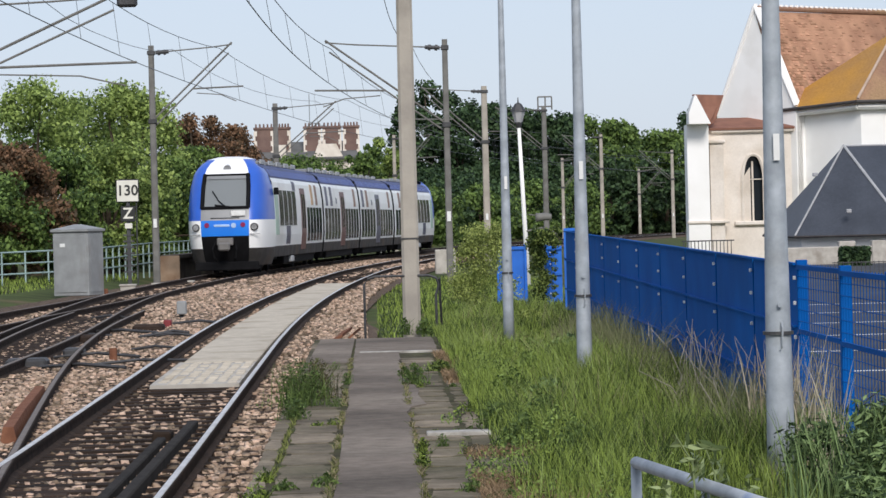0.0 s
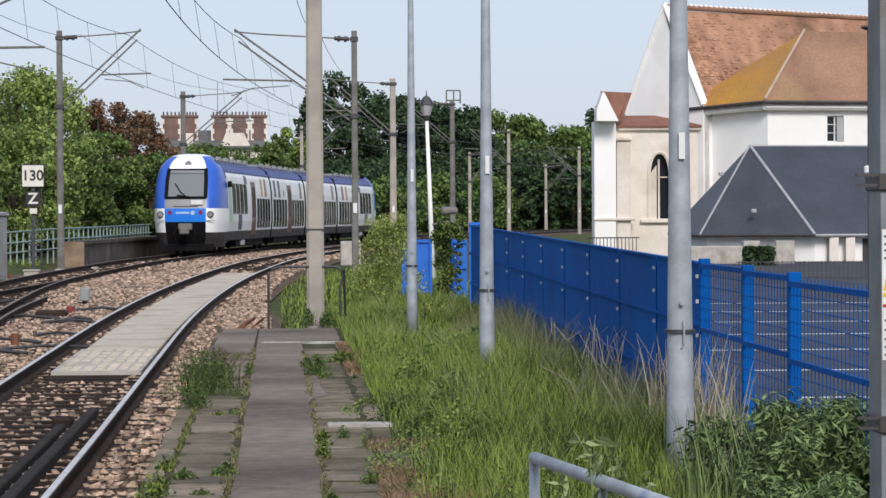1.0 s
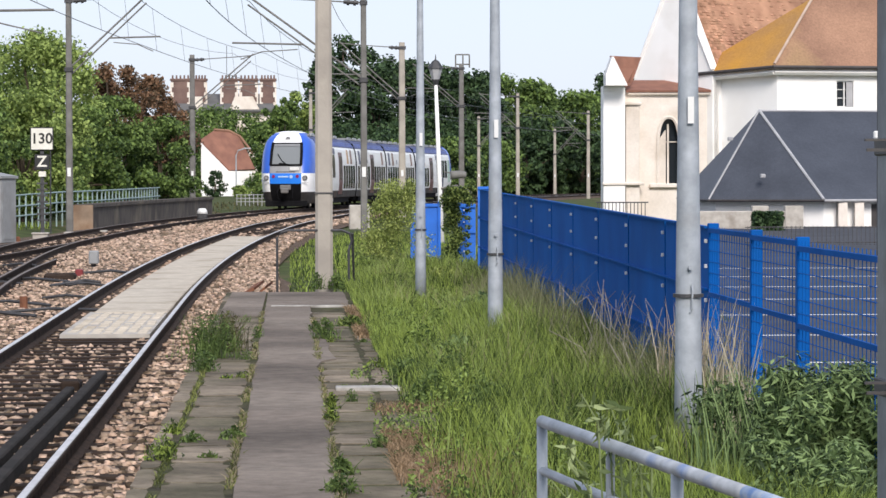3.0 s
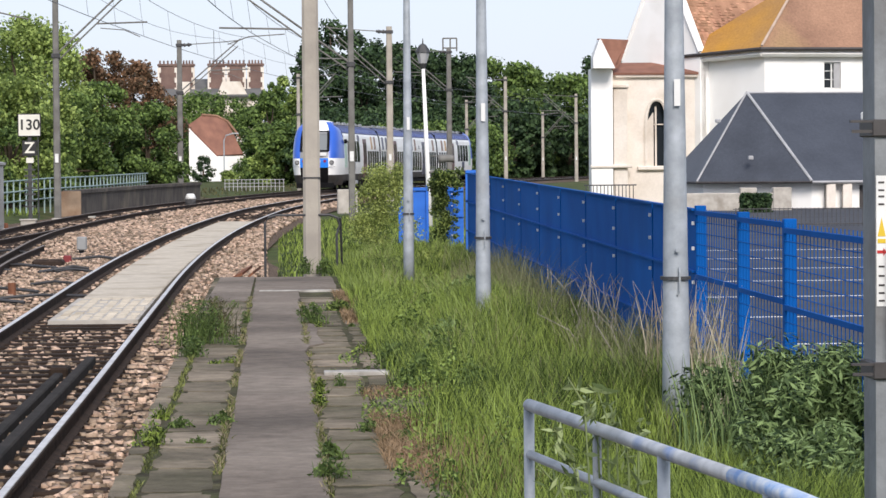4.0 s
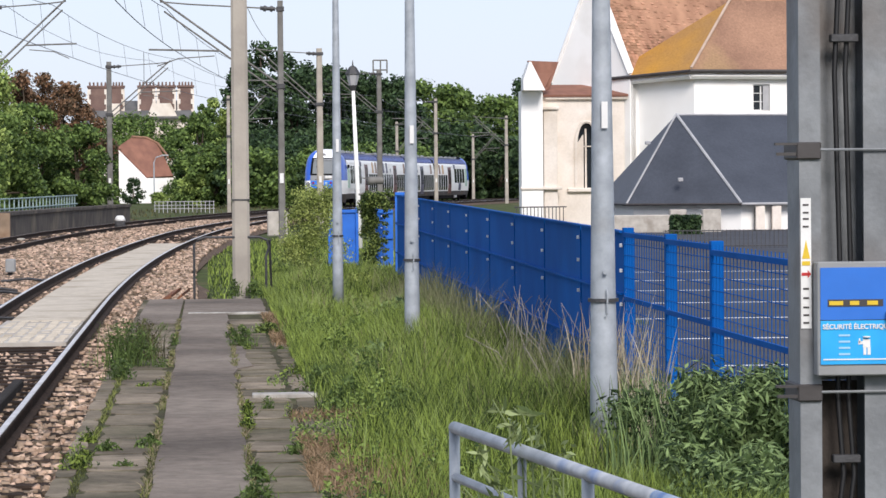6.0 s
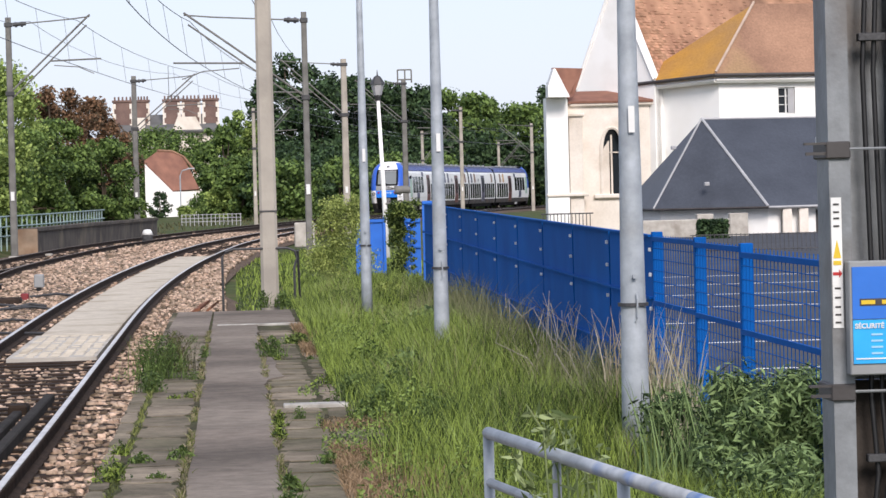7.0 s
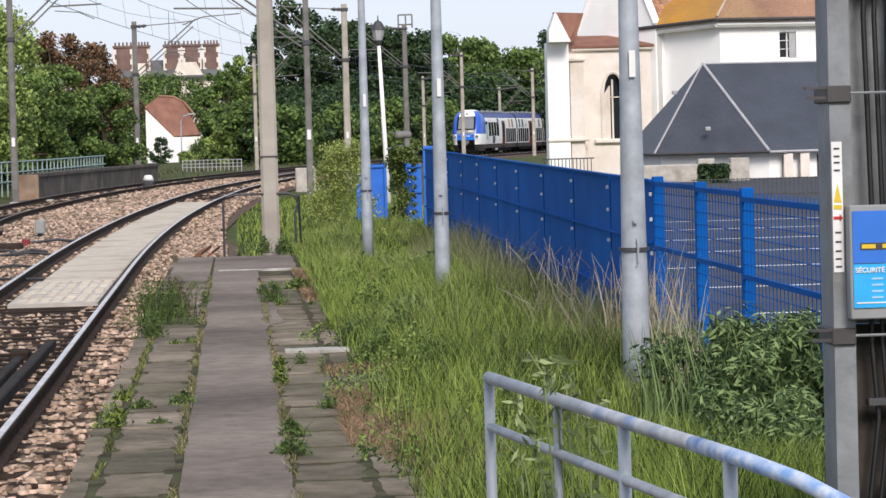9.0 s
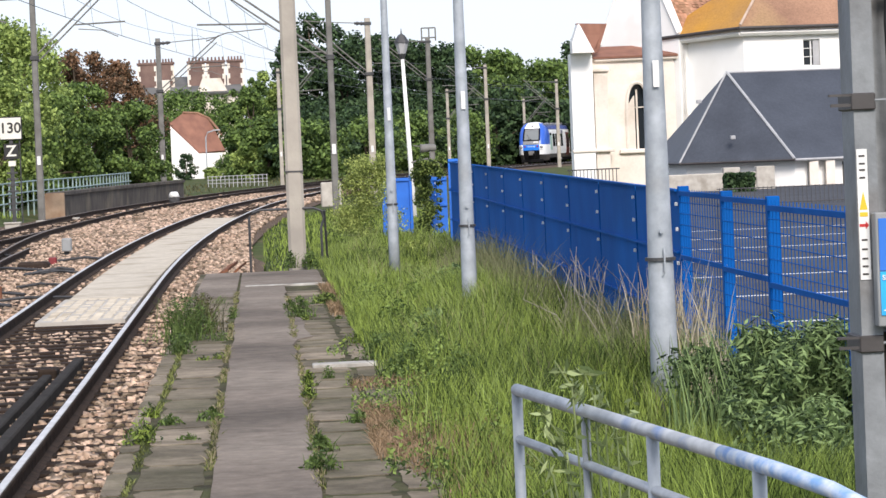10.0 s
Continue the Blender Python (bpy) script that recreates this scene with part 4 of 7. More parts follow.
def build_white_house():
    ho = thing("white_house", "white rendered house with lichen-yellowed hipped tile roof", "house")
    L, C, R = Vector((23.2, 175.5, 7.95)), Vector((27.2, 170.5, 8.15)), Vector((41.0, 173.5, 8.15))
    A, B = Vector((30.2, 174.5, 12.3)), Vector((42.0, 177.5, 12.3))
    foot = lambda v: Vector((v.x, v.y, -1.0))
    inn = Vector((0.25, 0.3, 0))
    part("wall", Geo().plate([foot(L) + inn, L + inn, C + inn, foot(C) + inn], 0.4, (-0.76, -0.65, 0)), "render_white", ho)
    # wall with the window opening
    u = (R - C).normalized()
    at = lambda s, z: C + inn + u * s + Vector((0, 0, z - C.z))
    w0, w1, z0, z1 = 3.6, 4.62, 5.85, 7.35
    g = Geo()
    for s0, s1, a, b in ((0, w0, -1, 8.1), (w1, 13.4, -1, 8.1), (w0, w1, -1, z0), (w0, w1, z1, 8.1)):
        g.plate([at(s0, a), at(s0, b), at(s1, b), at(s1, a)], 0.4, (u.y, -u.x, 0))
    part("wall", g, "render_white", ho)
    back = Vector((-u.y, u.x, 0)) * 0.22
    win = part("window", Geo().plate([at(w0, z0) + back, at(w0, z1) + back, at(w1, z1) + back, at(w1, z0) + back], 0.03, (u.y, -u.x, 0)), "dark_glass", ho)
    fr = Geo()
    b2 = Vector((-u.y, u.x, 0)) * 0.15
    for s0, s1, a, b in ((w0, w0 + 0.07, z0, z1), (w1 - 0.07, w1, z0, z1), (w0 + 0.47, w0 + 0.55, z0, z1), (w0, w1, z1 - 0.07, z1), (w0, w1, z0, z0 + 0.06), (w0, w1, z0 + 0.5, z0 + 0.54), (w0, w1, z0 + 0.98, z0 + 1.02)):
        fr.plate([at(s0, a) + b2, at(s0, b) + b2, at(s1, b) + b2, at(s1, a) + b2], 0.06, (u.y, -u.x, 0))
    part("frame", fr, "white_paint", win)
    part("shutter", Geo().plate([at(w0 + 0.62, z0 + 0.05) + b2 * 0.6, at(w0 + 0.62, z1 - 0.05) + b2 * 0.6, at(w1 - 0.02, z1 - 0.05) + b2 * 0.6, at(w1 - 0.02, z0 + 0.05) + b2 * 0.6], 0.03, (u.y, -u.x, 0)), "lead", win)
    part("roof", Geo().plate([L - Vector((0.3, 0.1, 0.1)), C - Vector((0.1, 0.35, 0)), A], 0.2, (-0.5, -0.5, 0.8)), "tile_lichen", ho, "tile slope yellow with lichen")
    part("roof", Geo().plate([C - Vector((0.1, 0.35, 0)), R - Vector((0, 0.35, 0)), B, A], 0.2, (0.1, -0.6, 0.8)), "tile_plain", ho)
    part("hip_ridge", Geo().tube([C + Vector((0, -0.3, 0.1)), A + Vector((0, 0, 0.1))], 0.08, 8), "ridge_tile", ho, "pale mortared hip tiles")
    part("gutter", Geo().tube([L - Vector((0.3, 0.25, 0.15)), C - Vector((0.1, 0.45, 0.08))], 0.1, 8).tube([C - Vector((0.1, 0.45, 0.08)), R - Vector((0, 0.45, 0.08))], 0.1, 8), "gutter", ho)
    part("cornice", Geo().tube([L - Vector((0.1, 0.1, 0.4)), C - Vector((0, 0.15, 0.36))], 0.16, 4).tube([C - Vector((0, 0.15, 0.36)), R - Vector((0, 0.15, 0.36))], 0.16, 4), "render_white", ho)


def build_slate_house():
    ho = thing("slate_house", "low white building with steep dark slate hipped roof", "house")
    P = [Vector(v) for v in ((20.15, 158.0, 0.85), (20.95, 151.8, 0.78), (26.3, 149.2, 0.78), (42.0, 153.5, 0.78))]
    A, B = Vector((23.75, 153.5, 5.25)), Vector((43.0, 158.5, 5.25))
    names = [(-0.9, -0.3, 0.5), (-0.3, -0.8, 0.6), (0.2, -0.7, 0.7)]
    for i in range(3):
        pts = [P[i], P[i + 1], A] if i < 2 else [P[2], P[3], B, A]
        part("roof", Geo().plate(pts, 0.18, names[i]), "slate", ho)
    part("hip_flashing", Geo().tube([P[1], A + Vector((0, 0, 0.03))], 0.055, 6), "lead", ho)
    part("hip_flashing", Geo().tube([P[2], A + Vector((0, 0, 0.03))], 0.075, 6), "lead", ho)
    part("ridge_flashing", Geo().tube([A, B], 0.06, 6), "lead", ho)
    part("roof_vent", Geo().box(21.9, 151.6, 3.72, 22.15, 151.9, 3.9, 0.03), "lead", ho)
    part("roof_vent", Geo().box(23.35, 150.4, 1.85, 23.6, 150.7, 2.05, 0.03), "lead", ho)
    inn = [Vector((0.6, 0.3, 0)), Vector((0.4, 0.5, 0)), Vector((0.1, 0.6, 0)), Vector((0, 0.6, 0))]
    for i in range(3):
        a, b = P[i] + inn[i], P[i + 1] + inn[i + 1]
        part("wall", Geo().plate([(a.x, a.y, -0.85), (a.x, a.y, 0.75), (b.x, b.y, 0.75), (b.x, b.y, -0.85)], 0.3, names[i]), "render_white", ho)
    for i in range(3):
        part("gutter", Geo().tube([P[i] - Vector((0, 0.1, 0.05)), P[i + 1] - Vector((0, 0.1, 0.05))], 0.07, 6), "gutter" if i < 2 else "lead", ho)
    u = (P[3] - P[2]).normalized()
    for s, w in ((0.7, 0.28), (2.6, 1.7)):
        p = P[2] + inn[2] + u * s
        q = p + u * w
        # flat plate on the wall, coloured dark for the shade inside an opening
        part("doorway", Geo().plate([(p.x, p.y - 0.03, -0.85), (p.x, p.y - 0.03, 0.55), (q.x, q.y - 0.03, 0.55), (q.x, q.y - 0.03, -0.85)], 0.05, (0, -1, 0)), "gutter", ho, "dark plate painted as the shade of a doorway opening")
    for s in (1.0, 1.9):
        p = P[2] + u * s
        part("pier", Geo().box(p.x - 0.2, p.y - 0.05, -0.85, p.x + 0.25, p.y + 0.3, 0.62), "limestone", ho)
    wall = thing("garden_wall", "old mottled stone garden wall below the slate roof", "wall")
    part("wall", Geo().box(19.2, 147.0, -0.8, 24.8, 147.4, 0.25, 0.05).box(22.4, 146.9, -0.8, 23.2, 147.5, 0.5, 0.03).box(24.0, 146.9, -0.8, 24.9, 147.5, 0.5, 0.03), "concrete", wall)
    fen = thing("black_railing", "dark iron railing around the car park", "railing")
    for k in range(56):
        x = 16.6 + k * 0.16
        part("bar", Geo().box(x - 0.012, 110, -0.6, x + 0.012, 110.02, 0.10), "dark_steel", fen)
    for z in (0.06, -0.5):
        part("rail", Geo().tube([(16.5, 110.01, z), (25.6, 110.01, z)], 0.02, 6), "dark_steel", fen)
    fen = thing("black_railing", "dark iron railing in front of the chapel", "railing")
    for k in range(14):
        x = 15.2 + k * 0.18
        part("bar", Geo().box(x - 0.02, 150, -0.7, x + 0.02, 150.03, 0.68), "dark_steel", fen)
    part("rail", Geo().tube([(15.1, 150.01, 0.66), (17.7, 150.01, 0.66)], 0.035, 6), "dark_steel", fen)
    hedge = thing("hedge", "dark clipped hedge along the car park", "hedge", at=(22.2, 141.0, -0.75))
    rng = np.random.default_rng(5)
    p = rng.uniform(-1, 1, (2600, 3)) * np.array([0.7, 0.4, 0.5]) + np.array([0, 0, 0.5])
    v, f = leaves(rng, p, rng.uniform(0.1, 0.2, 2600))
    c = new("foliage", quick_mesh("foliage", v, f, "leaf_dark"))
    c.parent = hedge


def build_far_buildings():
    b = thing("apartment_building", "distant brick building with rows of tall chimneys", "building")
    part("wall", Geo().box(-18, 472, 0, -2.2, 486, 12.6), "limestone", b)
    part("roof", Geo().plate([(-18.4, 471, 12.4), (-1.8, 471, 12.4), (-3.6, 478, 15.2), (-16.8, 478, 15.2)], 0.3, (0, -0.5, 0.8)), "grey_roof", b)
    for x, w in ((-18.3, 2.9), (-15.1, 2.3), (-10.6, 2.6), (-7.7, 2.8), (-4.5, 2.4)):
        c = part("chimney", Geo().box(x, 474, 12, x + w, 475.6, 17.4, 0.08).box(x - 0.15, 473.85, 17.1, x + w + 0.15, 475.75, 17.45, 0.04), "brick", b, "red brick chimney stack")
        for side in (0, 1):                       # toothed white corner stones
            g = Geo()
            for k in range(6):
                w0 = 0.5 if k % 2 else 0.25
                x0 = x - 0.1 if not side else x + w + 0.1 - w0
                g.box(x0, 473.8, 12.2 + 0.78 * k, x0 + w0, 474.4, 12.2 + 0.78 * (k + 1))
            tagged(part("quoin", g, "limestone", c, "toothed pale corner stones"), kind="stuff")
        for k in range(5):
            part("chimney_pot", Geo().tube([(x + 0.25 + k * (w - 0.5) / 4, 474.8, 17.4), (x + 0.25 + k * (w - 0.5) / 4, 474.8, 18.0)], 0.16, 8, 0.12), "brick", c)
    part("dormer", Geo().box(-15.0, 471.5, 12.6, -13.4, 474, 14.6, 0.05), "limestone", b)
    part("dormer", Geo().plate([(-9.2, 471.3, 12.6), (-4.6, 471.3, 12.6), (-5.6, 471.3, 14.6), (-8.4, 471.3, 14.6)], 0.4, (0, -1, 0)), "limestone", b)
    part("aerial", Geo().tube([(-9.7, 475, 17), (-9.7, 475, 22.6)], 0.05, 5), "wire", b)
    h = thing("cottage", "white cottage with a steep reddish brown tile roof", "house")
    y = 300.0
    part("wall", Geo().plate([(-8.6, y, 0.2), (-8.6, y, 5.4), (-5.95, y, 2.65), (-3.7, y, 2.65), (-3.7, y, 0.2)], -2.0, (0, -1, 0)), "render_white", h)
    part("roof", Geo().plate([(-8.75, y - 0.4, 5.7), (-5.9, y - 0.4, 2.75), (-3.4, y + 2.2, 2.85), (-4.9, y + 2.8, 6.1), (-6.0, y + 2.8, 6.6), (-7.4, y + 1.6, 6.7)], 0.25, (0.6, -0.6, 0.5)), "tile_red", h)
    part("ridge", Geo().tube([(-7.4, y + 1.5, 6.75), (-6.0, y + 2.7, 6.65), (-4.9, y + 2.7, 6.1), (-3.6, y + 2.1, 4.4)], 0.13, 6), "tile_plain", h)
    part("window", Geo().box(-5.6, y - 0.06, 1.2, -5.25, y + 0.02, 2.0), "dark_glass", h)
    lamp = thing("street_lamp", "curved grey street lamp post by the cottage", "street lamp")
    part("post", Geo().tube([(-5.1, 292, 0), (-5.1, 292, 4.1), (-4.9, 292, 4.6), (-4.2, 292, 4.8)], 0.07, 6), "galv", lamp)
    part("head", Geo().box(-4.4, 291.8, 4.72, -3.6, 292.2, 4.86, 0.03), "lead", lamp)


def build_lantern():
    p = thing("lantern_post", "slender white street lantern post with black lamp head", "street lamp", at=(4.46, 90, -0.4))
    part("post", Geo().tube([(0.04, 0, 0), (-0.14, 0, 5.1)], 0.085, 10, 0.05), "render_white", p, smooth=True)
    head = Geo()
    n = 6
    ring = lambda r, z: [(-0.145 + r * math.cos(2 * math.pi * k / n), r * math.sin(2 * math.pi * k / n), z) for k in range(n)]
    glass = Geo()
    glass.v = ring(0.11, 5.16) + ring(0.2, 5.5)
    glass.f = [(k, (k + 1) % n, n + (k + 1) % n, n + k) for k in range(n)]
    part("lantern_glass", glass, "lead", p)
    head.v = ring(0.24, 5.5) + ring(0.10, 5.72) + ring(0.03, 5.76)
    head.f = [(k, (k + 1) % n, n + (k + 1) % n, n + k) for k in range(n)] + [(n + k, n + (k + 1) % n, 2 * n + (k + 1) % n, 2 * n + k) for k in range(n)] + [tuple(range(n)), tuple(range(2 * n, 3 * n))]
    part("lantern_cap", head, "dark_steel", p)
    part("finial", Geo().tube([(-0.145, 0, 5.74), (-0.145, 0, 5.92)], 0.03, 6, 0.008), "dark_steel", p)
    part("collar", Geo().tube([(-0.142, 0, 5.02), (-0.145, 0, 5.18)], 0.07, 8, 0.12), "dark_steel", p)


def build_yard_lamp():
    p = thing("lamp_pole", "thin black lamp pole with flat cap in the car park", "street lamp", at=(17.49, 90, -0.62))
    part("pole", Geo().tube([(0, 0, 0), (0, 0, 7.95)], 0.045, 10, 0.035), "dark_steel", p)
    part("cap", Geo().tube([(0, 0, 7.90), (0, 0, 7.96)], 0.12, 14, 0.24).tube([(0, 0, 7.96), (0, 0, 8.02)], 0.24, 14, 0.2), "dark_steel", p)
    part("bracket_box", Geo().box(-0.14, -0.1, 3.62, 0.14, 0.1, 3.86, 0.04), "white_paint", p, "small white bracket box")
    h = thing("loudspeaker_pair", "two grey horn loudspeakers on a low bent pipe", "loudspeaker", at=(3.28, 58, 0.3))
    part("pipe", Geo().tube([(0.03, 0, 0), (0.03, 0, 1.3), (-0.1, 0, 1.42), (-0.4, 0, 1.36)], 0.02, 8), "mast_dark", h)
    for z, x in ((1.62, -0.05), (1.30, 0.06)):
        part("horn", Geo().tube([(x - 0.17, 0, z), (x - 0.1, 0, z), (x, 0, z + 0.01), (x + 0.1, 0, z), (x + 0.13, 0, z)], 0.085, 12, 0.06), "mast_dark", h, smooth=True)
    part("arm", Geo().tube([(0.0, 0, 1.62), (-0.35, 0, 1.68)], 0.012, 6), "mast_dark", h)


# ---- things along the line ----
def letters(name, text, size, mat, parent, m):
    c = bpy.data.curves.new(name, "FONT")
    c.body, c.size, c.align_x, c.align_y, c.extrude = text, size, "CENTER", "CENTER", 0.002
    c.offset = size * 0.018
    c.materials.append(M[mat])
    ob = new(name, c)
    ob.parent = parent
    ob.matrix_basis = m
    return ob


def build_signs():
    s = thing("speed_sign", "white square speed sign reading 130 on a striped post", "railway sign", at=(-8.06, 100, 0.0))
    part("board", Geo().box(-0.38, -0.03, 2.80, 0.38, 0.0, 3.56, 0.015), "sign_black", s, "black-edged sign board")
    part("face", Geo().box(-0.345, -0.045, 2.835, 0.345, -0.031, 3.525), "sign_white", s)
    letters("digits", "130", 0.47, "sign_black", s, pose(0, -0.055, 3.18, 90, 0, 0))
    part("lower_board", Geo().box(-0.24, -0.03, 2.17, 0.24, 0.0, 2.68, 0.012), "sign_black", s)
    letters("letter", "Z", 0.5, "sign_white", s, pose(0, -0.04, 2.43, 90, 0, 0))
    part("small_plate", Geo().box(-0.11, -0.04, 1.95, 0.13, -0.01, 2.12), "sign_white", s)
    part("post", Geo().box(-0.06, 0.02, 0.1, 0.06, 0.1, 3.2), "dark_steel", s)
    part("post", Geo().tube([(0.27, 0.05, 0.1), (0.27, 0.05, 2.8)], 0.025, 6), "dark_steel", s)
    for i in range(7):
        part("rung", Geo().box(-0.18, 0.0, 0.5 + 0.2 * i, 0.18, 0.03, 0.56 + 0.2 * i), "dark_steel", s)
    c = thing("equipment_cabinet", "grey weathered trackside equipment cabinet with sloped lid", "cabinet", at=(-8.68, 87, 0.05))
    c.rotation_euler = (0, 0, radians(-22))
    part("body", Geo().box(-0.56, 0, 0, 0.56, 0.95, 1.82, 0.02), "box_grey", c)
    part("lid", Geo().box(-0.61, -0.06, 1.82, 0.61, 1.01, 1.90, 0.02).plate([(-0.61, -0.06, 1.90), (0.61, -0.06, 1.90), (0.12, 0.48, 2.04), (-0.12, 0.48, 2.04)], 0.05, (0, -0.3, 1)).plate([(0.61, -0.06, 1.90), (0.61, 1.01, 1.90), (0.12, 0.48, 2.04)], 0.05, (0.3, 0, 1)), "box_grey", c)
    part("door", Geo().box(-0.50, -0.02, 0.1, 0.50, -0.001, 1.72, 0.008), "box_grey", c)
    part("side_panel", Geo().box(0.561, 0.08, 0.1, 0.575, 0.87, 1.72, 0.005), "box_grey", c)
    part("label", Geo().box(-0.32, -0.03, 1.40, -0.16, -0.021, 1.50), "white_paint", c, "white label")
    w = thing("parapet_wall", "low dark concrete parapet wall beside the far track", "wall", kind="structure")
    path = [(x, d, rail_z(d) - 0.3) for x, d in ((-7.26, 108), (-6.70, 118), (-6.01, 128), (-5.19, 138), (-4.04, 150))]
    part("wall", Geo().sweep(path, [(-0.25, 0), (0.25, 0), (0.25, 0.85), (-0.25, 0.85)]), "dark_wall", w)
    part("coping", Geo().sweep([(x, y, z + 0.85) for x, y, z in path], [(-0.32, 0), (0.32, 0), (0.32, 0.12), (-0.32, 0.12)]), "dark_wall", w)
    part("end_face", Geo().box(-7.59, 107.6, 0.0, -6.91, 108.02, 0.95), "stained_wall", w, "rust-stained end face")
    f = thing("low_fence", "low grey wire fence beyond the far track by the cottage", "fence")
    for i in range(15):
        part("post", Geo().box(-3.3 + 0.26 * i, 190, 0.1, -3.26 + 0.26 * i, 190.04, 0.92), "lead", f)
    for z in (0.45, 0.66, 0.88):
        part("rail", Geo().tube([(-3.34, 190.02, z), (0.42, 190.02, z)], 0.02, 5), "lead", f)
    k = thing("cable_pit", "small pale concrete cable pit with a lid on the ballast", "cable pit", at=(-7.35, 90.5, 0.02))
    part("pit", Geo().box(-0.22, -0.2, -0.2, 0.22, 0.2, 0.22, 0.02), "concrete", k)
    part("lid", Geo().box(-0.25, -0.23, 0.22, 0.25, 0.23, 0.27, 0.01), "concrete", k)
    k = thing("red_marker", "small rusty red marker stub beside the rails", "marker", at=(-7.8, 88.0, 0.0))
    part("stub", Geo().tube([(0, 0, -0.15), (0, 0, 0.16), (0, 0, 0.22)], 0.09, 8, 0.06), "rust", k)
    for x, d, n in ((-6.75, 93.5, 0.9), (-6.9, 97.0, 0.7), (-6.2, 99.5, 0.8)):
        k = thing("cable_cover", "pale concrete cable trough cover lying on the ballast", "trough cover", "trough covers", at=(x, d, rail_z(d) - 0.22))
        part("slab", Geo().box(-0.25, 0, 0, 0.25, n, 0.13, 0.015), "concrete", k)
    r = thing("green_railing", "faded blue-green tube railing above the bank", "railing")
    line = [Vector(p) for p in ((-13.0, 100, 0.40), (-9.6, 104, 0.46), (-8.3, 112, 0.56), (-7.35, 120, 0.58), (-6.4, 130, 0.62), (-5.85, 138, 0.64))]
    for k in (0.12, 0.46, 0.84):
        part("rail", Geo().tube([p + Vector((0, 0, k)) for p in line], 0.030, 6), "railing_green", r)
    for a, b in zip(line[:-1], line[1:]):
        n = int((b - a).length / 0.9)
        for i in range(n):
            p = a.lerp(b, i / n)
            part("baluster", Geo().box(p.x - 0.026, p.y - 0.022, p.z - 0.6, p.x + 0.026, p.y + 0.022, p.z + 0.86), "railing_green", r)


def build_track_clutter():
    z = rail_z(59) - 0.16
    m = thing("track_magnet", "small red trackside box on the ballast", "signal box")
    part("box", Geo().box(-4.13, 58.9, z, -3.98, 59.2, z + 0.15, 0.02), "box_red", m)
    part("bracket", Geo().box(-4.2, 58.8, z - 0.04, -3.92, 59.3, z + 0.02), "rust", m)
    m = thing("junction_box", "small grey metal junction box on a stub", "signal box")
    part("box", Geo().box(-4.22, 64.3, z + 0.1, -4.02, 64.6, z + 0.38, 0.02), "box_grey", m)
    part("stub", Geo().box(-4.18, 64.4, z - 0.05, -4.08, 64.5, z + 0.1), "dark_steel", m)
    m = thing("rust_post", "rusty short stump between the tracks", "stump")
    part("stump", Geo().tube([(-3.95, 45.5, -0.1), (-3.95, 45.5, 0.12)], 0.06, 8), "rust", m)
    m = thing("switch_lamp", "low white-capped lamp beside the far rails", "ground signal")
    z = rail_z(128) - 0.2
    part("body", Geo().box(-3.86, 127.6, z, -3.44, 128.0, z + 0.30, 0.06).tube([(-3.65, 127.6, z + 0.2), (-3.65, 127.4, z + 0.2)], 0.12, 10), "dark_steel", m)
    part("cap", Geo().tube([(-3.65, 127.8, z + 0.30), (-3.65, 127.8, z + 0.42), (-3.65, 127.8, z + 0.50), (-3.65, 127.8, z + 0.53)], 0.24, 12, 0.12), "white_paint", m, "white domed cap", smooth=True)
    m = thing("cable_trough", "pale concrete block beside the mast", "concrete block")
    part("block", Geo().box(2.05, 105, 0.1, 2.75, 105.7, 0.95, 0.03), "concrete", m)
    m = thing("rusty_plate", "rusty brown steel plates lying on ballast", "steel plate")
    part("plate", Geo().plate([(-0.60, 40.0, 0.37), (-0.47, 40.0, 0.43), (-0.36, 42.8, 0.44), (-0.49, 42.8, 0.38)], 0.04, (0, 0, 1)), "rust", m)
    part("plate", Geo().plate([(-0.40, 40.1, 0.38), (-0.33, 40.1, 0.44), (-0.24, 42.4, 0.44), (-0.31, 42.4, 0.39)], 0.04, (0, 0, 1)), "rust", m)


def build_point_rods():
    """Rods, cables and bits of iron that lie about the switch."""
    rng = random.Random(17)
    rods = thing("point_rods", "dark steel point rods and cables across the ballast", "point rods")
    for i in range(12):
        d = rng.uniform(40, 66)
        x = rng.uniform(-6.2, -3.7)
        z = rail_z(d) - 0.12
        a = rng.uniform(-0.5, 0.5)
        n = rng.uniform(0.5, 1.5)
        part("rod", Geo().tube([(x, d, z), (x + n * 0.5, d + a * n + rng.uniform(-0.2, 0.2), z + 0.05), (x + n, d + 2 * a * n, z)], rng.choice((0.018, 0.025, 0.03)), 6), "dark_steel", rods)
    for d in (44.0, 47.2, 52.5, 57.0):
        x = rng.uniform(-5.4, -4.3)
        part("motor_cover", Geo().box(x, d, rail_z(d) - 0.2, x + rng.uniform(0.3, 0.7), d + 0.5, rail_z(d) - 0.02, 0.04), "rail_side" if d > 50 else "dark_steel", rods)


M["box_red"] = material("box_red", (0.22, 0.022, 0.025), (0.13, 0.015, 0.018), 6.0, 0.6, bump=0.1)


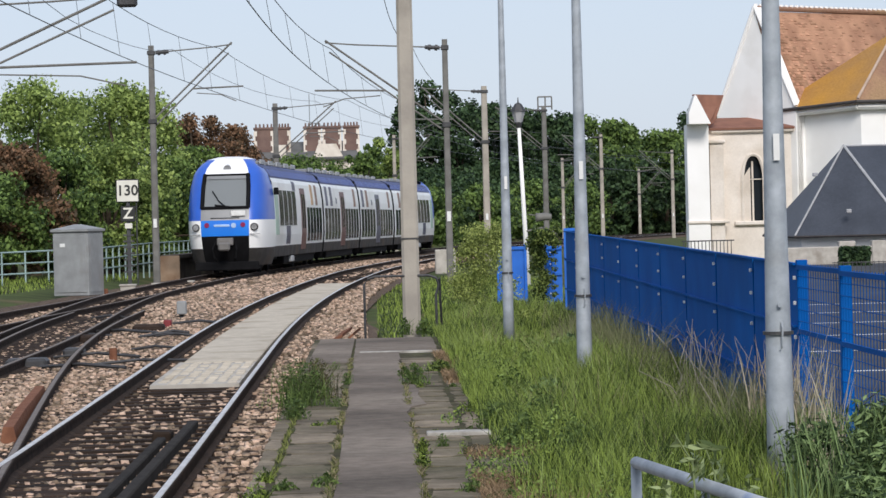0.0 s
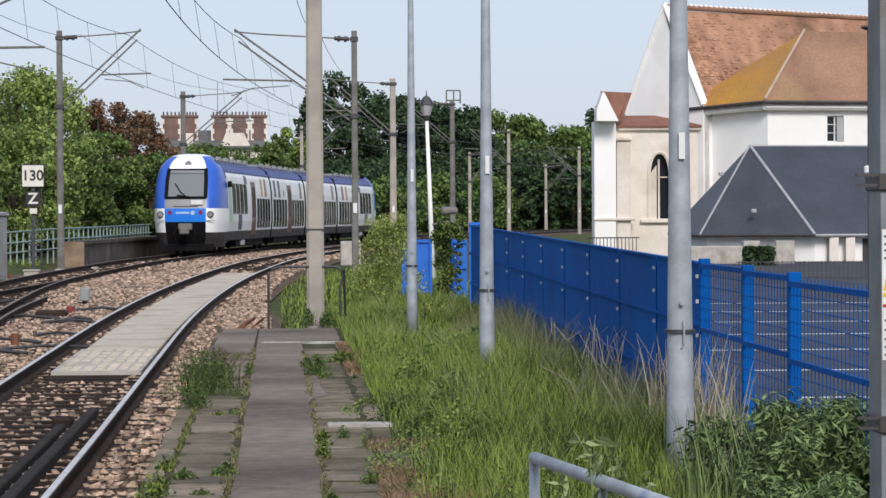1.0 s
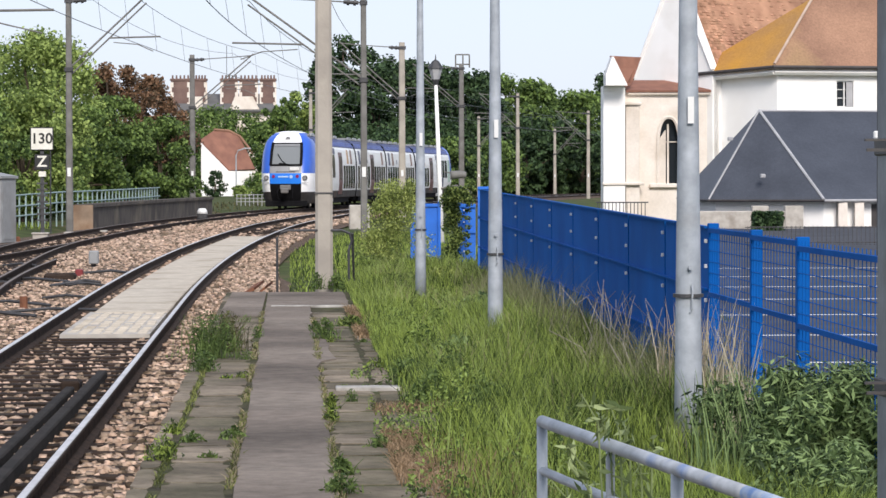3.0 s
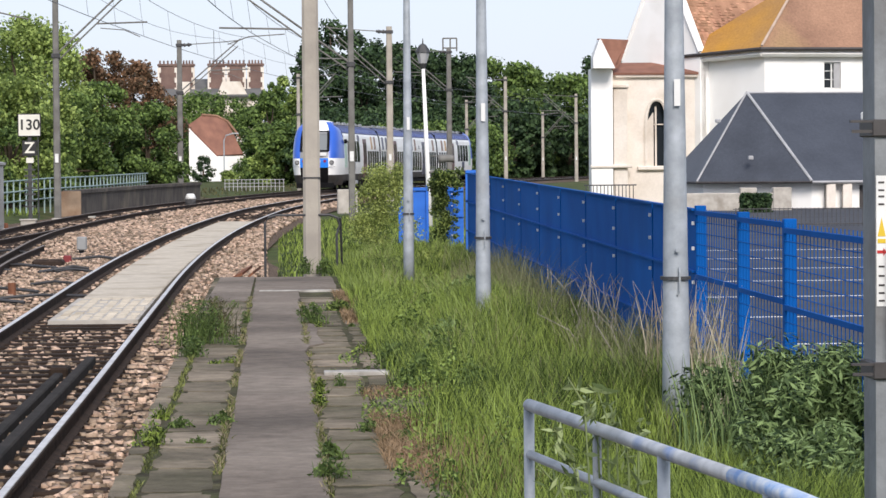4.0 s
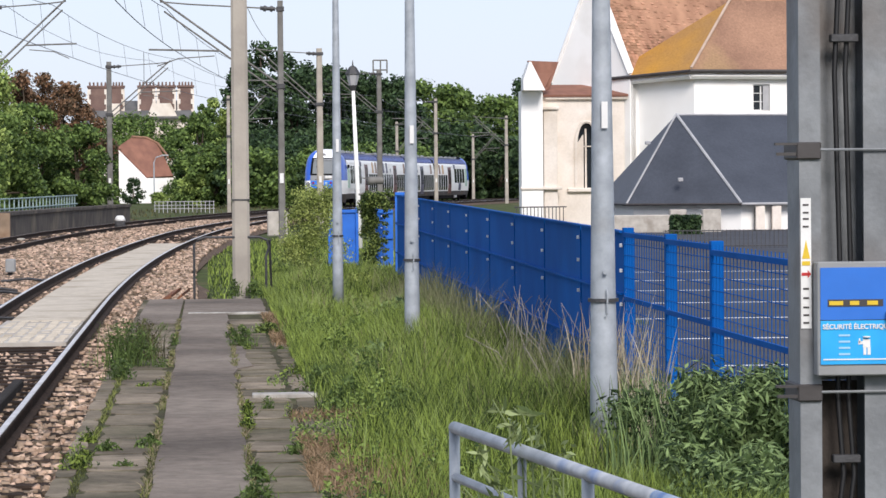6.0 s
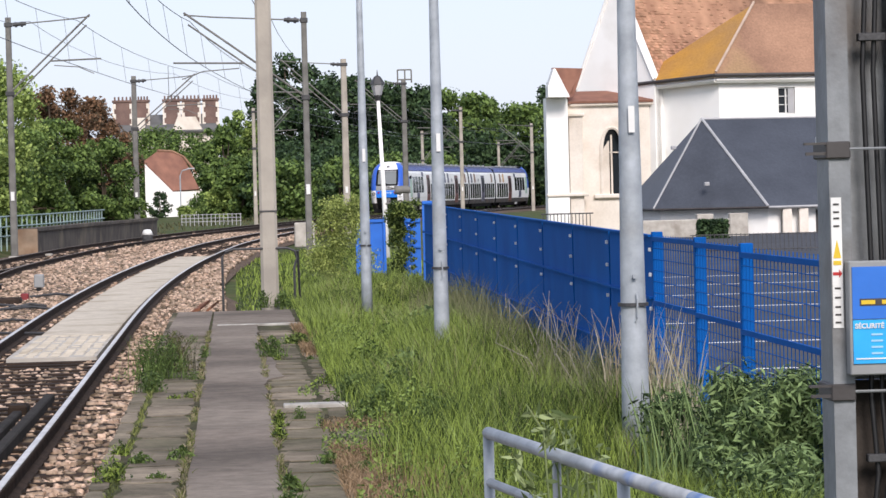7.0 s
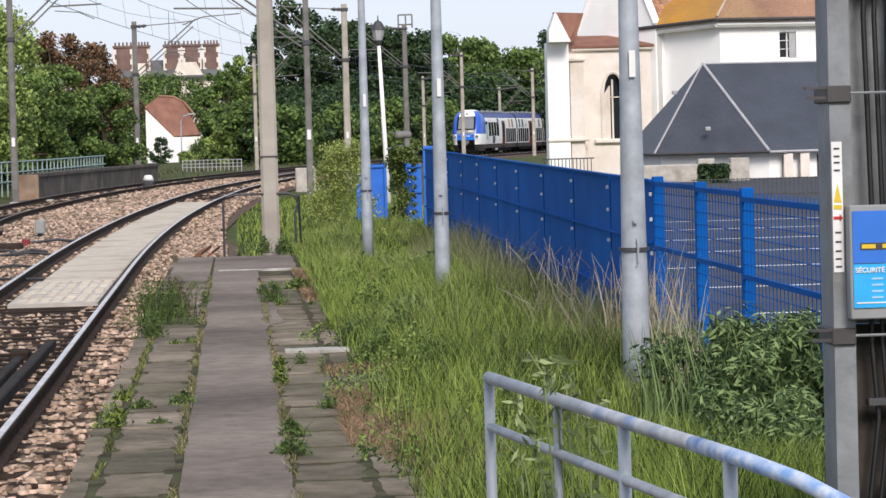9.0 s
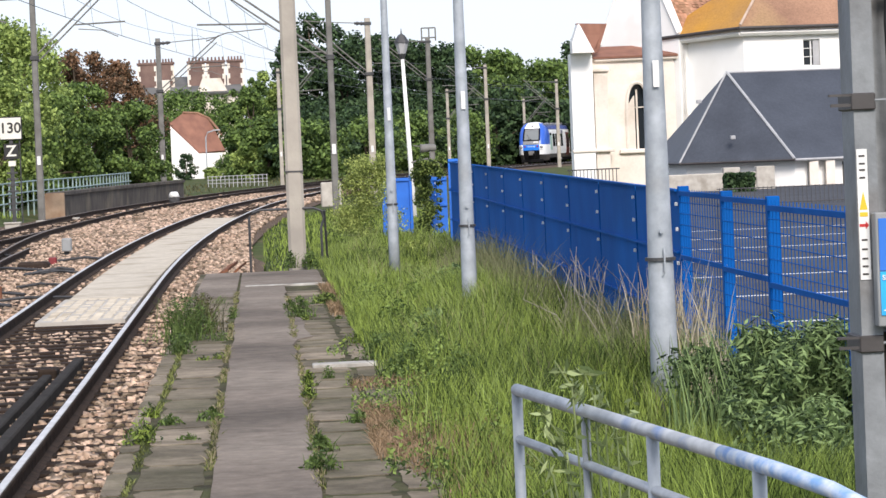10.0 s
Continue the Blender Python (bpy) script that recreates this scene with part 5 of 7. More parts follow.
def build_handrail():
    h = thing("handrail", "grey galvanised tube handrail with scuffed blue paint", "handrail")
    z = 1.10
    a, b, c = Vector((0.775, 9.35, z)), Vector((1.14, 6.75, z)), Vector((1.33, 6.45, z - 0.085))
    e = Vector((1.75, 5.8, z - 0.30))
    part("top_rail", Geo().tube([a, a.lerp(b, 0.5), b], 0.0190, 14), "rail_tube", h, smooth=True)
    part("top_rail", Geo().tube([b - (b - a) * 0.16, b, b.lerp(c, 0.5) + Vector((0, 0, 0.01)), c, e], 0.0193, 14), "tube_blue", h, "scuffed blue painted end", smooth=True)
    part("lower_rail", Geo().tube([a - Vector((0, 0, 0.152)), b - Vector((0, 0, 0.152))], 0.014, 10), "rail_tube", h, smooth=True)
    for s, r in ((0.0, 0.017), (0.33, 0.013), (0.60, 0.017), (0.95, 0.017)):
        p = a.lerp(b, s)
        part("post", Geo().tube([(p.x, p.y, 0.15), (p.x, p.y, z - 0.01)], r, 10), "galv", h, smooth=True)


def build_steel_mast():
    x, y = 2.078, 9.8
    m = thing("steel_mast", "grey steel mast of two channels with cables and sign box", "catenary mast", at=(x, y, 0.0))
    for x0, x1 in ((-0.155, -0.085), (0.155, 0.055)):
        s = 0.008 if x1 > x0 else -0.008
        pts = [(x0, -0.10), (x1, -0.10), (x1, -0.088), (x0 + s, -0.088), (x0 + s, 0.088), (x1, 0.088), (x1, 0.10), (x0, 0.10)]
        part("channel", Geo().plate([(px, py, 6.0) for px, py in pts], 6.0, (0, 0, 1)), "mast_steel", m)
    part("web", Geo().box(-0.085, 0.02, 1.2, 0.055, 0.03, 6), "mast_steel", m)
    # rust brown, darkened further for the shade below the sign box
    part("lower_web", Geo().box(-0.085, 0.018, 0, 0.055, 0.03, 1.198), "mast_rust_shade", m, "rust-brown lower web with the sign box's shade in its colour")
    for px in (-0.015, 0.02):
        part("cable", Geo().tube([(px - 0.01, -0.06, 6), (px, -0.06, 2.5), (px - 0.015, -0.06, 2.2), (px - 0.008, -0.06, 1.9), (px, -0.06, 1.55), (px - 0.01, -0.06, 1.15), (px + 0.008, -0.06, 0.9), (px - 0.03, -0.06, 0.6), (px + 0.0, -0.06, 0.1)], 0.0085, 8), "cable", m, smooth=True)
    for z in (2.31, 0.95):
        part("cable_clip", Geo().box(-0.045, -0.085, z - 0.013, 0.045, -0.045, z + 0.013, 0.003), "dark_steel", m)
    for z in (1.95, 1.17):
        part("clamp", Geo().box(-0.165, -0.115, z - 0.03, -0.085, 0.11, z + 0.025, 0.004).box(-0.235, -0.112, z + 0.015, -0.15, -0.09, z + 0.023).box(-0.23, -0.108, z - 0.018, -0.16, -0.098, z - 0.008), "gutter", m)
        part("tie_rod", Geo().tube([(-0.09, -0.11, z), (0.17, -0.11, z)], 0.005, 6), "mast_steel", m)
        part("clamp", Geo().box(0.14, -0.115, z - 0.025, 0.175, 0.11, z + 0.025, 0.004), "gutter", m)
    box = part("sign_box", Geo().box(-0.112, -0.17, 1.225, 0.155, -0.102, 1.59, 0.004), "box_grey", m, "grey steel sign box")
    part("upper_panel", Geo().box(-0.103, -0.175, 1.405, 0.135, -0.171, 1.572), "sign_blue", box)
    part("lower_panel", Geo().box(-0.103, -0.176, 1.262, 0.135, -0.171, 1.402), "sign_cyan", box)
    letters("lettering", "SÉCURITÉ ÉLECTRIQUE", 0.0218, "white_paint", box, pose(0.015, -0.178, 1.382, 90, 0, 0))
    for k, (px, w) in enumerate(((-0.075, 0.045), (-0.008, 0.03), (0.048, 0.035))):
        part("text_bar", Geo().box(px, -0.1775, 1.452, px + w, -0.1755, 1.465), "sign_yellow", box)
    part("text_bar", Geo().box(-0.08, -0.1765, 1.447, 0.10, -0.1752, 1.470), "gutter", box)
    for k in range(4):
        part("text_bar", Geo().box(-0.045, -0.178, 1.352 - 0.02 * k, -0.008, -0.1762, 1.358 - 0.02 * k), "sign_pale", box)
    part("text_bar", Geo().box(-0.095, -0.178, 1.276, 0.125, -0.1762, 1.280), "white_paint", box)
    part("figure", Geo().tube([(0.045, -0.178, 1.348), (0.045, -0.178, 1.352)], 0.012, 8).box(0.033, -0.178, 1.315, 0.057, -0.1762, 1.342, 0.0005).box(0.018, -0.178, 1.326, 0.034, -0.1762, 1.336).box(0.035, -0.178, 1.292, 0.044, -0.1762, 1.316).box(0.048, -0.178, 1.292, 0.058, -0.1762, 1.316).box(0.02, -0.178, 1.330, 0.025, -0.1762, 1.345), "white_paint", box, "plain white pictogram")
    st = part("warning_strip", Geo().box(-0.152, -0.104, 1.375, -0.118, -0.1015, 1.795), "white_paint", m, "white warning strip")
    part("triangle", Geo().plate([(-0.148, -0.1055, 1.60), (-0.122, -0.1055, 1.60), (-0.135, -0.1055, 1.66)], 0.0015, (0, -1, 0)), "sign_yellow", st)
    part("band", Geo().box(-0.148, -0.1055, 1.578, -0.122, -0.1042, 1.592), "sign_yellow", st)
    part("arrow", Geo().box(-0.15, -0.1055, 1.545, -0.128, -0.1042, 1.555).plate([(-0.130, -0.1055, 1.537), (-0.119, -0.1055, 1.55), (-0.130, -0.1055, 1.563)], 0.0015, (0, -1, 0)), "sign_red", st)
    for z in (1.77, 1.745, 1.725, 1.70, 1.50, 1.47, 1.44, 1.415, 1.39):
        part("text_bar", Geo().box(-0.145, -0.1055, z, -0.126, -0.1042, z + 0.006), "gutter", st)
    part("side_bracket", Geo().box(0.108, -0.20, 1.385, 0.22, -0.178, 1.432, 0.003), "dark_steel", m, "dark steel bracket")
    part("paper_tag", Geo().box(0.02, -0.108, 0.60, 0.16, -0.104, 0.74), "white_paint", m, "small torn paper notice")


M["dark_wall"] = material("dark_wall", (0.13, 0.115, 0.10), (0.075, 0.068, 0.062), 1.2, 0.9, bump=0.4, spots=((0.2, 0.17, 0.13), 0.3))
M["stained_wall"] = material("stained_wall", (0.36, 0.27, 0.19), (0.22, 0.14, 0.09), 1.6, 0.9, bump=0.4, spots=((0.16, 0.12, 0.09), 0.4))
M["worn_paint"] = material("worn_paint", (0.50, 0.48, 0.44), (0.24, 0.225, 0.2), 6.0, 0.85, bump=0.3)
M["sign_pale"] = material("sign_pale", (0.35, 0.62, 0.85), None, 4.0, 0.4, bump=0)


# ---- plants ----
def leaves(rng, centres, sizes, normals_out=None, long=1.6, flat=0.0):
    """Small bent leaf blades at the centres: two triangles each side of the midrib."""
    n = len(centres)
    d = rng.normal(size=(n, 3))
    if normals_out is not None:
        d = d * 0.8 + normals_out
    d /= np.linalg.norm(d, axis=1, keepdims=True)
    u = np.cross(d, rng.normal(size=(n, 3)))
    u /= np.linalg.norm(u, axis=1, keepdims=True)
    w = np.cross(d, u)
    s = sizes[:, None]
    v = np.stack([centres - u * s * long * 0.5, centres + w * s * 0.5 + d * s * 0.12, centres + u * s * long * 0.5, centres - w * s * 0.5 + d * s * 0.12], 1)
    f = np.arange(4 * n).reshape(n, 4)
    return v.reshape(-1, 3), f


def crown_points(rng, count, blobs):
    """Points near the surfaces of overlapping clumps, with their outward ways."""
    k = rng.choice(len(blobs), count, p=np.array([b[3] ** 2 for b in blobs]) / sum(b[3] ** 2 for b in blobs))
    b = np.array(blobs)[k]
    d = rng.normal(size=(count, 3))
    d /= np.linalg.norm(d, axis=1, keepdims=True)
    r = b[:, 3] * rng.uniform(0.3, 1.35, count)
    stretch = np.stack([np.ones(count), np.ones(count), np.full(count, 0.85)], 1)
    return b[:, :3] + d * r[:, None] * stretch, d


def build_tree(x, d, h, rx, mat, seed, count=6000, leaf=0.2, low=0.15, name="tree", label="leafy green tree behind the railway", lean=0.0, group=""):
    rng = np.random.default_rng(seed)
    z0 = ground_z(x, d) - 0.1
    t = thing(name, label, "tree", group, at=(x, d, z0))
    blobs = []
    cz, rz = h * (1 + low) / 2, h * (1 - low) / 2
    for i in range(70):
        a, b = rng.uniform(0, 2 * math.pi), rng.uniform(-1, 1)
        q = rng.uniform(0.3, 1.05)
        shape = math.sqrt(max(1 - b * b, 0.0)) * (1.0 if b < 0 else 0.9) + 0.12
        r = rx * rng.uniform(0.10, 0.30)
        blobs.append((q * shape * rx * math.cos(a) + lean * b, q * shape * rx * math.sin(a), cz + b * (rz - r * 0.7), r))
    p, o = crown_points(rng, count, blobs)
    v, f = leaves(rng, p, rng.uniform(0.6, 1.3, count) * leaf, o)
    c = new("crown", quick_mesh("crown", v, f, mat))
    c.parent = t
    g = Geo().tube([(0, 0, 0), (0.05 * rx, 0, h * 0.3), (0, 0.05 * rx, h * 0.62)], 0.035 * h, 7, 0.014 * h)
    for b in blobs[:7]:
        g.tube([(0, 0, h * (0.22 + 0.05 * (b[0] > 0))), (b[0] * 0.5, b[1] * 0.5, (h * 0.3 + b[2]) / 2), b[:3]], 0.013 * h, 5, 0.004 * h)
    part("trunk", g, "bark", t)
    return t


def build_trees():
    light, mid, dark, red = "leaf_light", "leaf_mid", "leaf_dark", "leaf_red"
    rows = [(-17.2, 118, 7.4, 3.2, light), (-13.6, 122, 8.0, 2.9, light), (-10.4, 128, 8.0, 2.6, light), (-19.5, 112, 6.0, 3.0, mid),
            (-15.8, 112, 4.9, 2.6, red), (-14.0, 108, 4.0, 2.3, mid), (-13.0, 109.5, 5.0, 1.9, red), (-11.6, 113, 4.8, 2.0, mid), (-10.6, 121, 5.4, 2.2, light),
            (-16.5, 104, 3.6, 2.4, mid), (-10.2, 127, 4.6, 2.0, mid), (-8.6, 150, 7.6, 2.3, red), (-6.9, 156, 7.0, 1.9, red), (-8.3, 143, 5.6, 1.7, mid), (-6.2, 146, 4.9, 1.5, mid),
            (-9.6, 136, 5.2, 2.2, mid), (-10.8, 140, 7.2, 2.6, light), (-13.2, 134, 7.6, 3.0, mid), (-22, 122, 7.0, 3.6, light)]
    for i, (x, d, h, r, m) in enumerate(rows):
        kinds = {light: "bright green leafy tree on the railway bank", mid: "green leafy tree on the railway bank", red: "copper-leaved tree on the railway bank", dark: "dark green tree"}
        build_tree(x, d, h, r, m, 10 + i, 13500, 0.12, 0.06, label=kinds[m], group="trees on the bank")
    rows = [(-0.6, 262, 8.8, 2.1, mid), (0.8, 268, 9.4, 2.4, light), (2.2, 275, 8.0, 2.6, mid), (-5.4, 330, 9.5, 4.0, mid), (-9.5, 340, 10.0, 4.4, mid), (0.6, 240, 5.0, 1.9, mid), (-0.9, 240, 3.4, 1.2, light), (-13, 350, 9.0, 4.5, mid), (-1.6, 312, 8.0, 2.4, mid), (2.8, 252, 6.0, 2.4, mid)]
    for i, (x, d, h, r, m) in enumerate(rows):
        build_tree(x, d, h, r, m, 50 + i, 8500, 0.215, 0.03, group="trees by the cottage")
    rows = [(4.2, 325, 14.5, 3.6, dark), (6.4, 335, 17.6, 4.2, dark), (9.0, 330, 14.6, 3.8, dark), (11.6, 340, 15.6, 4.2, dark), (14.4, 335, 15.0, 4.0, dark), (17.2, 342, 14.4, 4.2, dark),
            (20.4, 338, 13.6, 4.0, dark), (23.6, 345, 13.6, 4.6, mid), (27.0, 345, 12.8, 4.4, mid), (30.4, 350, 12.0, 4.4, mid), (33.6, 345, 11.6, 4.0, mid), (36.2, 338, 13.4, 3.8, dark), (39.6, 345, 14.0, 4.4, dark),
            (2.2, 318, 9.0, 3.0, mid), (44.5, 350, 13, 5, mid), (50, 355, 12.5, 5, mid), (57, 360, 13, 5.5, mid), (65, 370, 13, 6, mid)]
    for i, (x, d, h, r, m) in enumerate(rows):
        while d < 450 and x > x_bend(d) - 7:
            x, d, h, r = x * 1.02, d * 1.02, h * 1.02, r * 1.02
        build_tree(x, d, h, r, m, 80 + i, 10000, 0.32, 0.0, label="tall dense dark green tree in the wood", group="trees of the wood")
    low = [(-6.9, 283, 2.6, 0.9, dark), (-3.4, 286, 2.3, 1.3, mid), (-2.0, 280, 2.2, 1.3, light), (-8.9, 285, 1.8, 1.1, mid), (-0.8, 268, 2.4, 1.5, mid), (0.4, 255, 2.0, 1.5, mid), (-4.6, 284, 1.2, 0.8, light), (-9.9, 262, 2.2, 1.4, mid), (-1.6, 240, 1.6, 1.0, mid)]
    for i, (x, d, h, r, m) in enumerate(low):
        build_tree(x, d, h, r, m, 200 + i, 1600, 0.14, 0.0, name="bush", label="low leafy bush by the cottage", group="bushes by the cottage")
    # lower front of the wood, along the far side of the line
    for i in range(16):
        d = 228 + 7.5 * i
        x = x_far(d) - 6.5 - 1.5 * (i % 3)
        build_tree(x, d, 4.6 + 1.6 * ((i * 7) % 5) / 4, 3.0, dark if i % 3 else mid, 120 + i, 5500, 0.24, 0.0, label="bushy dark green tree beside the line", group="trees beside the line")
    for i in range(14):
        d = 312 + (i % 3) * 4
        x = 3 + i * 3.2
        build_tree(x + 2, d, 7.0 + 1.5 * ((i * 5) % 4) / 3, 2.9, dark, 160 + i, 5000, 0.32, 0.0, label="dark green understorey tree of the wood", group="trees of the wood")


def blades(rng, x, y, z, h, width, bend):
    """Grass blades: a tapered strip of two quads and a tip."""
    n = len(x)
    a = rng.uniform(0, 2 * math.pi, n)
    side = np.stack([np.cos(a), np.sin(a), np.zeros(n)], 1)
    b = rng.uniform(0, 2 * math.pi, n)
    over = np.stack([np.cos(b), np.sin(b), np.zeros(n)], 1) * (bend * h)[:, None]
    base = np.stack([x, y, z], 1)
    up = np.array([0, 0, 1.0])
    rows = []
    for u, w in ((0, 1.0), (0.5, 0.8), (0.85, 0.45), (1.0, 0.08)):
        c = base + up * (h * (u - 0.15 * u * u))[:, None] + over * (u * u)
        rows += [c - side * (width * w / 2)[:, None], c + side * (width * w / 2)[:, None]]
    v = np.stack(rows, 1)
    q = np.array([(0, 1, 3, 2), (2, 3, 5, 4), (4, 5, 7, 6)])
    f = q[None] + 8 * np.arange(n)[:, None, None]
    return v.reshape(-1, 3), f.reshape(-1, 4)


def build_grass():
    rng = np.random.default_rng(21)
    def field(name, mat, n, x0, x1, d0, d1, h0, h1, w, bend, label, clump=0.0, test=None, lift=0.0):
        d = rng.uniform(d0, d1, n)
        x = rng.uniform(x0, x1, n)
        if clump:
            k = np.array([noise.noise((a * 1.3, b * 0.6, 2.0)) for a, b in zip(x, d)])
            keep = k > rng.uniform(-clump, clump, n) * 0.6
            x, d = x[keep], d[keep]
        if test is not None:
            keep = test(x, d)
            x, d = x[keep], d[keep]
        h = rng.uniform(h0, h1, len(x)) * (1 - 0.35 * np.clip((1.3 - x) / 0.6, 0, 1) * (x1 < 3.3))
        tall = np.array([noise.noise((a * 0.8, b * 0.25, 7.0)) for a, b in zip(x, d)])
        h *= 1 + 0.75 * tall
        h *= 1 - 0.65 * np.exp(-((x - 2.25) / 0.45) ** 2 - ((d - 16.4) / 1.7) ** 2)
        z = np.array([max(ground_z(a, b), floor_z(b) - 0.03) if lift else ground_z(a, b) for a, b in zip(x, d)]) - 0.01 + lift
        v, f = blades(rng, x, d, z, h, rng.uniform(0.6, 1.2, len(x)) * w, rng.uniform(0.1, bend, len(x)))
        ob = new(name, quick_mesh(name, v, f, mat))
        tagged(ob, label, "grass", kind="stuff")
    edge = lambda x, d: x > 0.90 + 0.14 * np.sin(d * 1.7) + 0.16 * np.sin(d * 0.63 + 1) + 0.12 * np.sin(d * 4.1 + x * 9) - 0.25 * (d > 24) + 0.30 * np.exp(-((d - 16.8) / 2.2) ** 2) - 0.5 * rng.uniform(0, 1, len(x)) ** 4
    field("tall_grass", "grass", 145000, 0.7, 2.85, 10.5, 30, 0.08, 0.42, 0.0058, 0.5, "long bright green grass on the verge beside the platform", 0.9, edge)
    field("pale_grass", "grass_pale", 9000, 0.75, 2.85, 13, 46, 0.2, 0.5, 0.007, 0.6, "pale seeding grass stalks on the verge", 0.5, edge)
    field("tall_grass", "grass", 46000, 0.75, 3.0, 30, 48, 0.08, 0.32, 0.009, 0.45, "long bright green grass on the verge beside the platform", 0.0, edge)
    field("seed_heads", "seed_head", 4500, 2.1, 2.84, 19, 40, 0.35, 0.75, 0.006, 0.5, "greyish brown seeding grass along the fence", 0.5)
    field("short_grass", "grass", 19000, 0.0, 5.5, 41, 100, 0.06, 0.2, 0.022, 0.5, "short green grass beyond the platform end", 0.0, lambda x, d: x > np.where(d < 45, -0.1, np.array([x_near(v) for v in d]) + 1.75))
    field("dry_stalks", "dry_grass", 4000, 1.1, 2.85, 15, 44, 0.15, 0.45, 0.005, 0.5, "dry straw-coloured grass stalks among the green", 0.35)
    field("dry_stalks", "straw", 260, 2.40, 2.82, 15.3, 20, 0.55, 0.95, 0.010, 0.2, "tall dry straw stalks by the fence")
    field("far_grass", "grass", 20000, -26, -8.5, 60, 110, 0.1, 0.35, 0.035, 0.5, "rough green grass beyond the far track", 0.0, lambda x, d: x < np.array([x_far(v) for v in d]) - 3.3 - np.clip(110 - d, 0, 30) * 0.06)
    field("brown_thatch", "thatch", 13000, 0.55, 1.3, 13.5, 20.5, 0.05, 0.13, 0.008, 1.4, "flattened brown dead grass on the slabs", 0.3, None, 0.035)
    field("bank_grass", "clump", 7000, -9, 30, 150, 300, 0.08, 0.3, 0.07, 0.5, "rough grass on the bank by the cottage", 0.0, lambda x, d: (x < np.array([x_far(v) for v in d]) - 2.6) & (x > np.array([x_far(v) for v in d]) - 11))
    field("brown_thatch", "thatch", 5000, 0.62, 1.15, 28.5, 34.5, 0.04, 0.12, 0.012, 1.4, "flattened brown dead grass by the platform end", 0.35, None, 0.035)
    # low leafy herbs that creep from the verge over the slabs
    n = 30000
    d, x = rng.uniform(13.5, 34, n), rng.uniform(0.46, 1.7, n)
    k = np.array([noise.noise((a * 2.2, b * 0.75, 5.0)) + 0.4 * noise.noise((a * 7, b * 2.4, 9.0)) for a, b in zip(x, d)])
    keep = k > 0.52 - 0.46 * np.clip((x - 0.28) / 0.6, 0, 1) + 0.25 * np.clip((x - 1.2) / 0.5, 0, 1)
    x, d, k = x[keep], d[keep], k[keep]
    tall = np.clip((x - 0.35) / 0.6, 0.12, 1) * np.clip(0.4 + k, 0.2, 1) * 0.30
    z = np.array([floor_z(b) for b in d]) + rng.uniform(0, 1, len(x)) ** 1.3 * tall
    v, f = leaves(rng, np.stack([x, d, z], 1), rng.uniform(0.5, 1.4, len(x)) * 0.013, np.tile(np.array([0, -0.3, 0.7]), (len(x), 1)), 2.2)
    ob = new("low_herbs", quick_mesh("low_herbs", v, f, "herb"))
    tagged(ob, "low yellow-green leafy herbs creeping over the slabs", "weeds", kind="stuff")


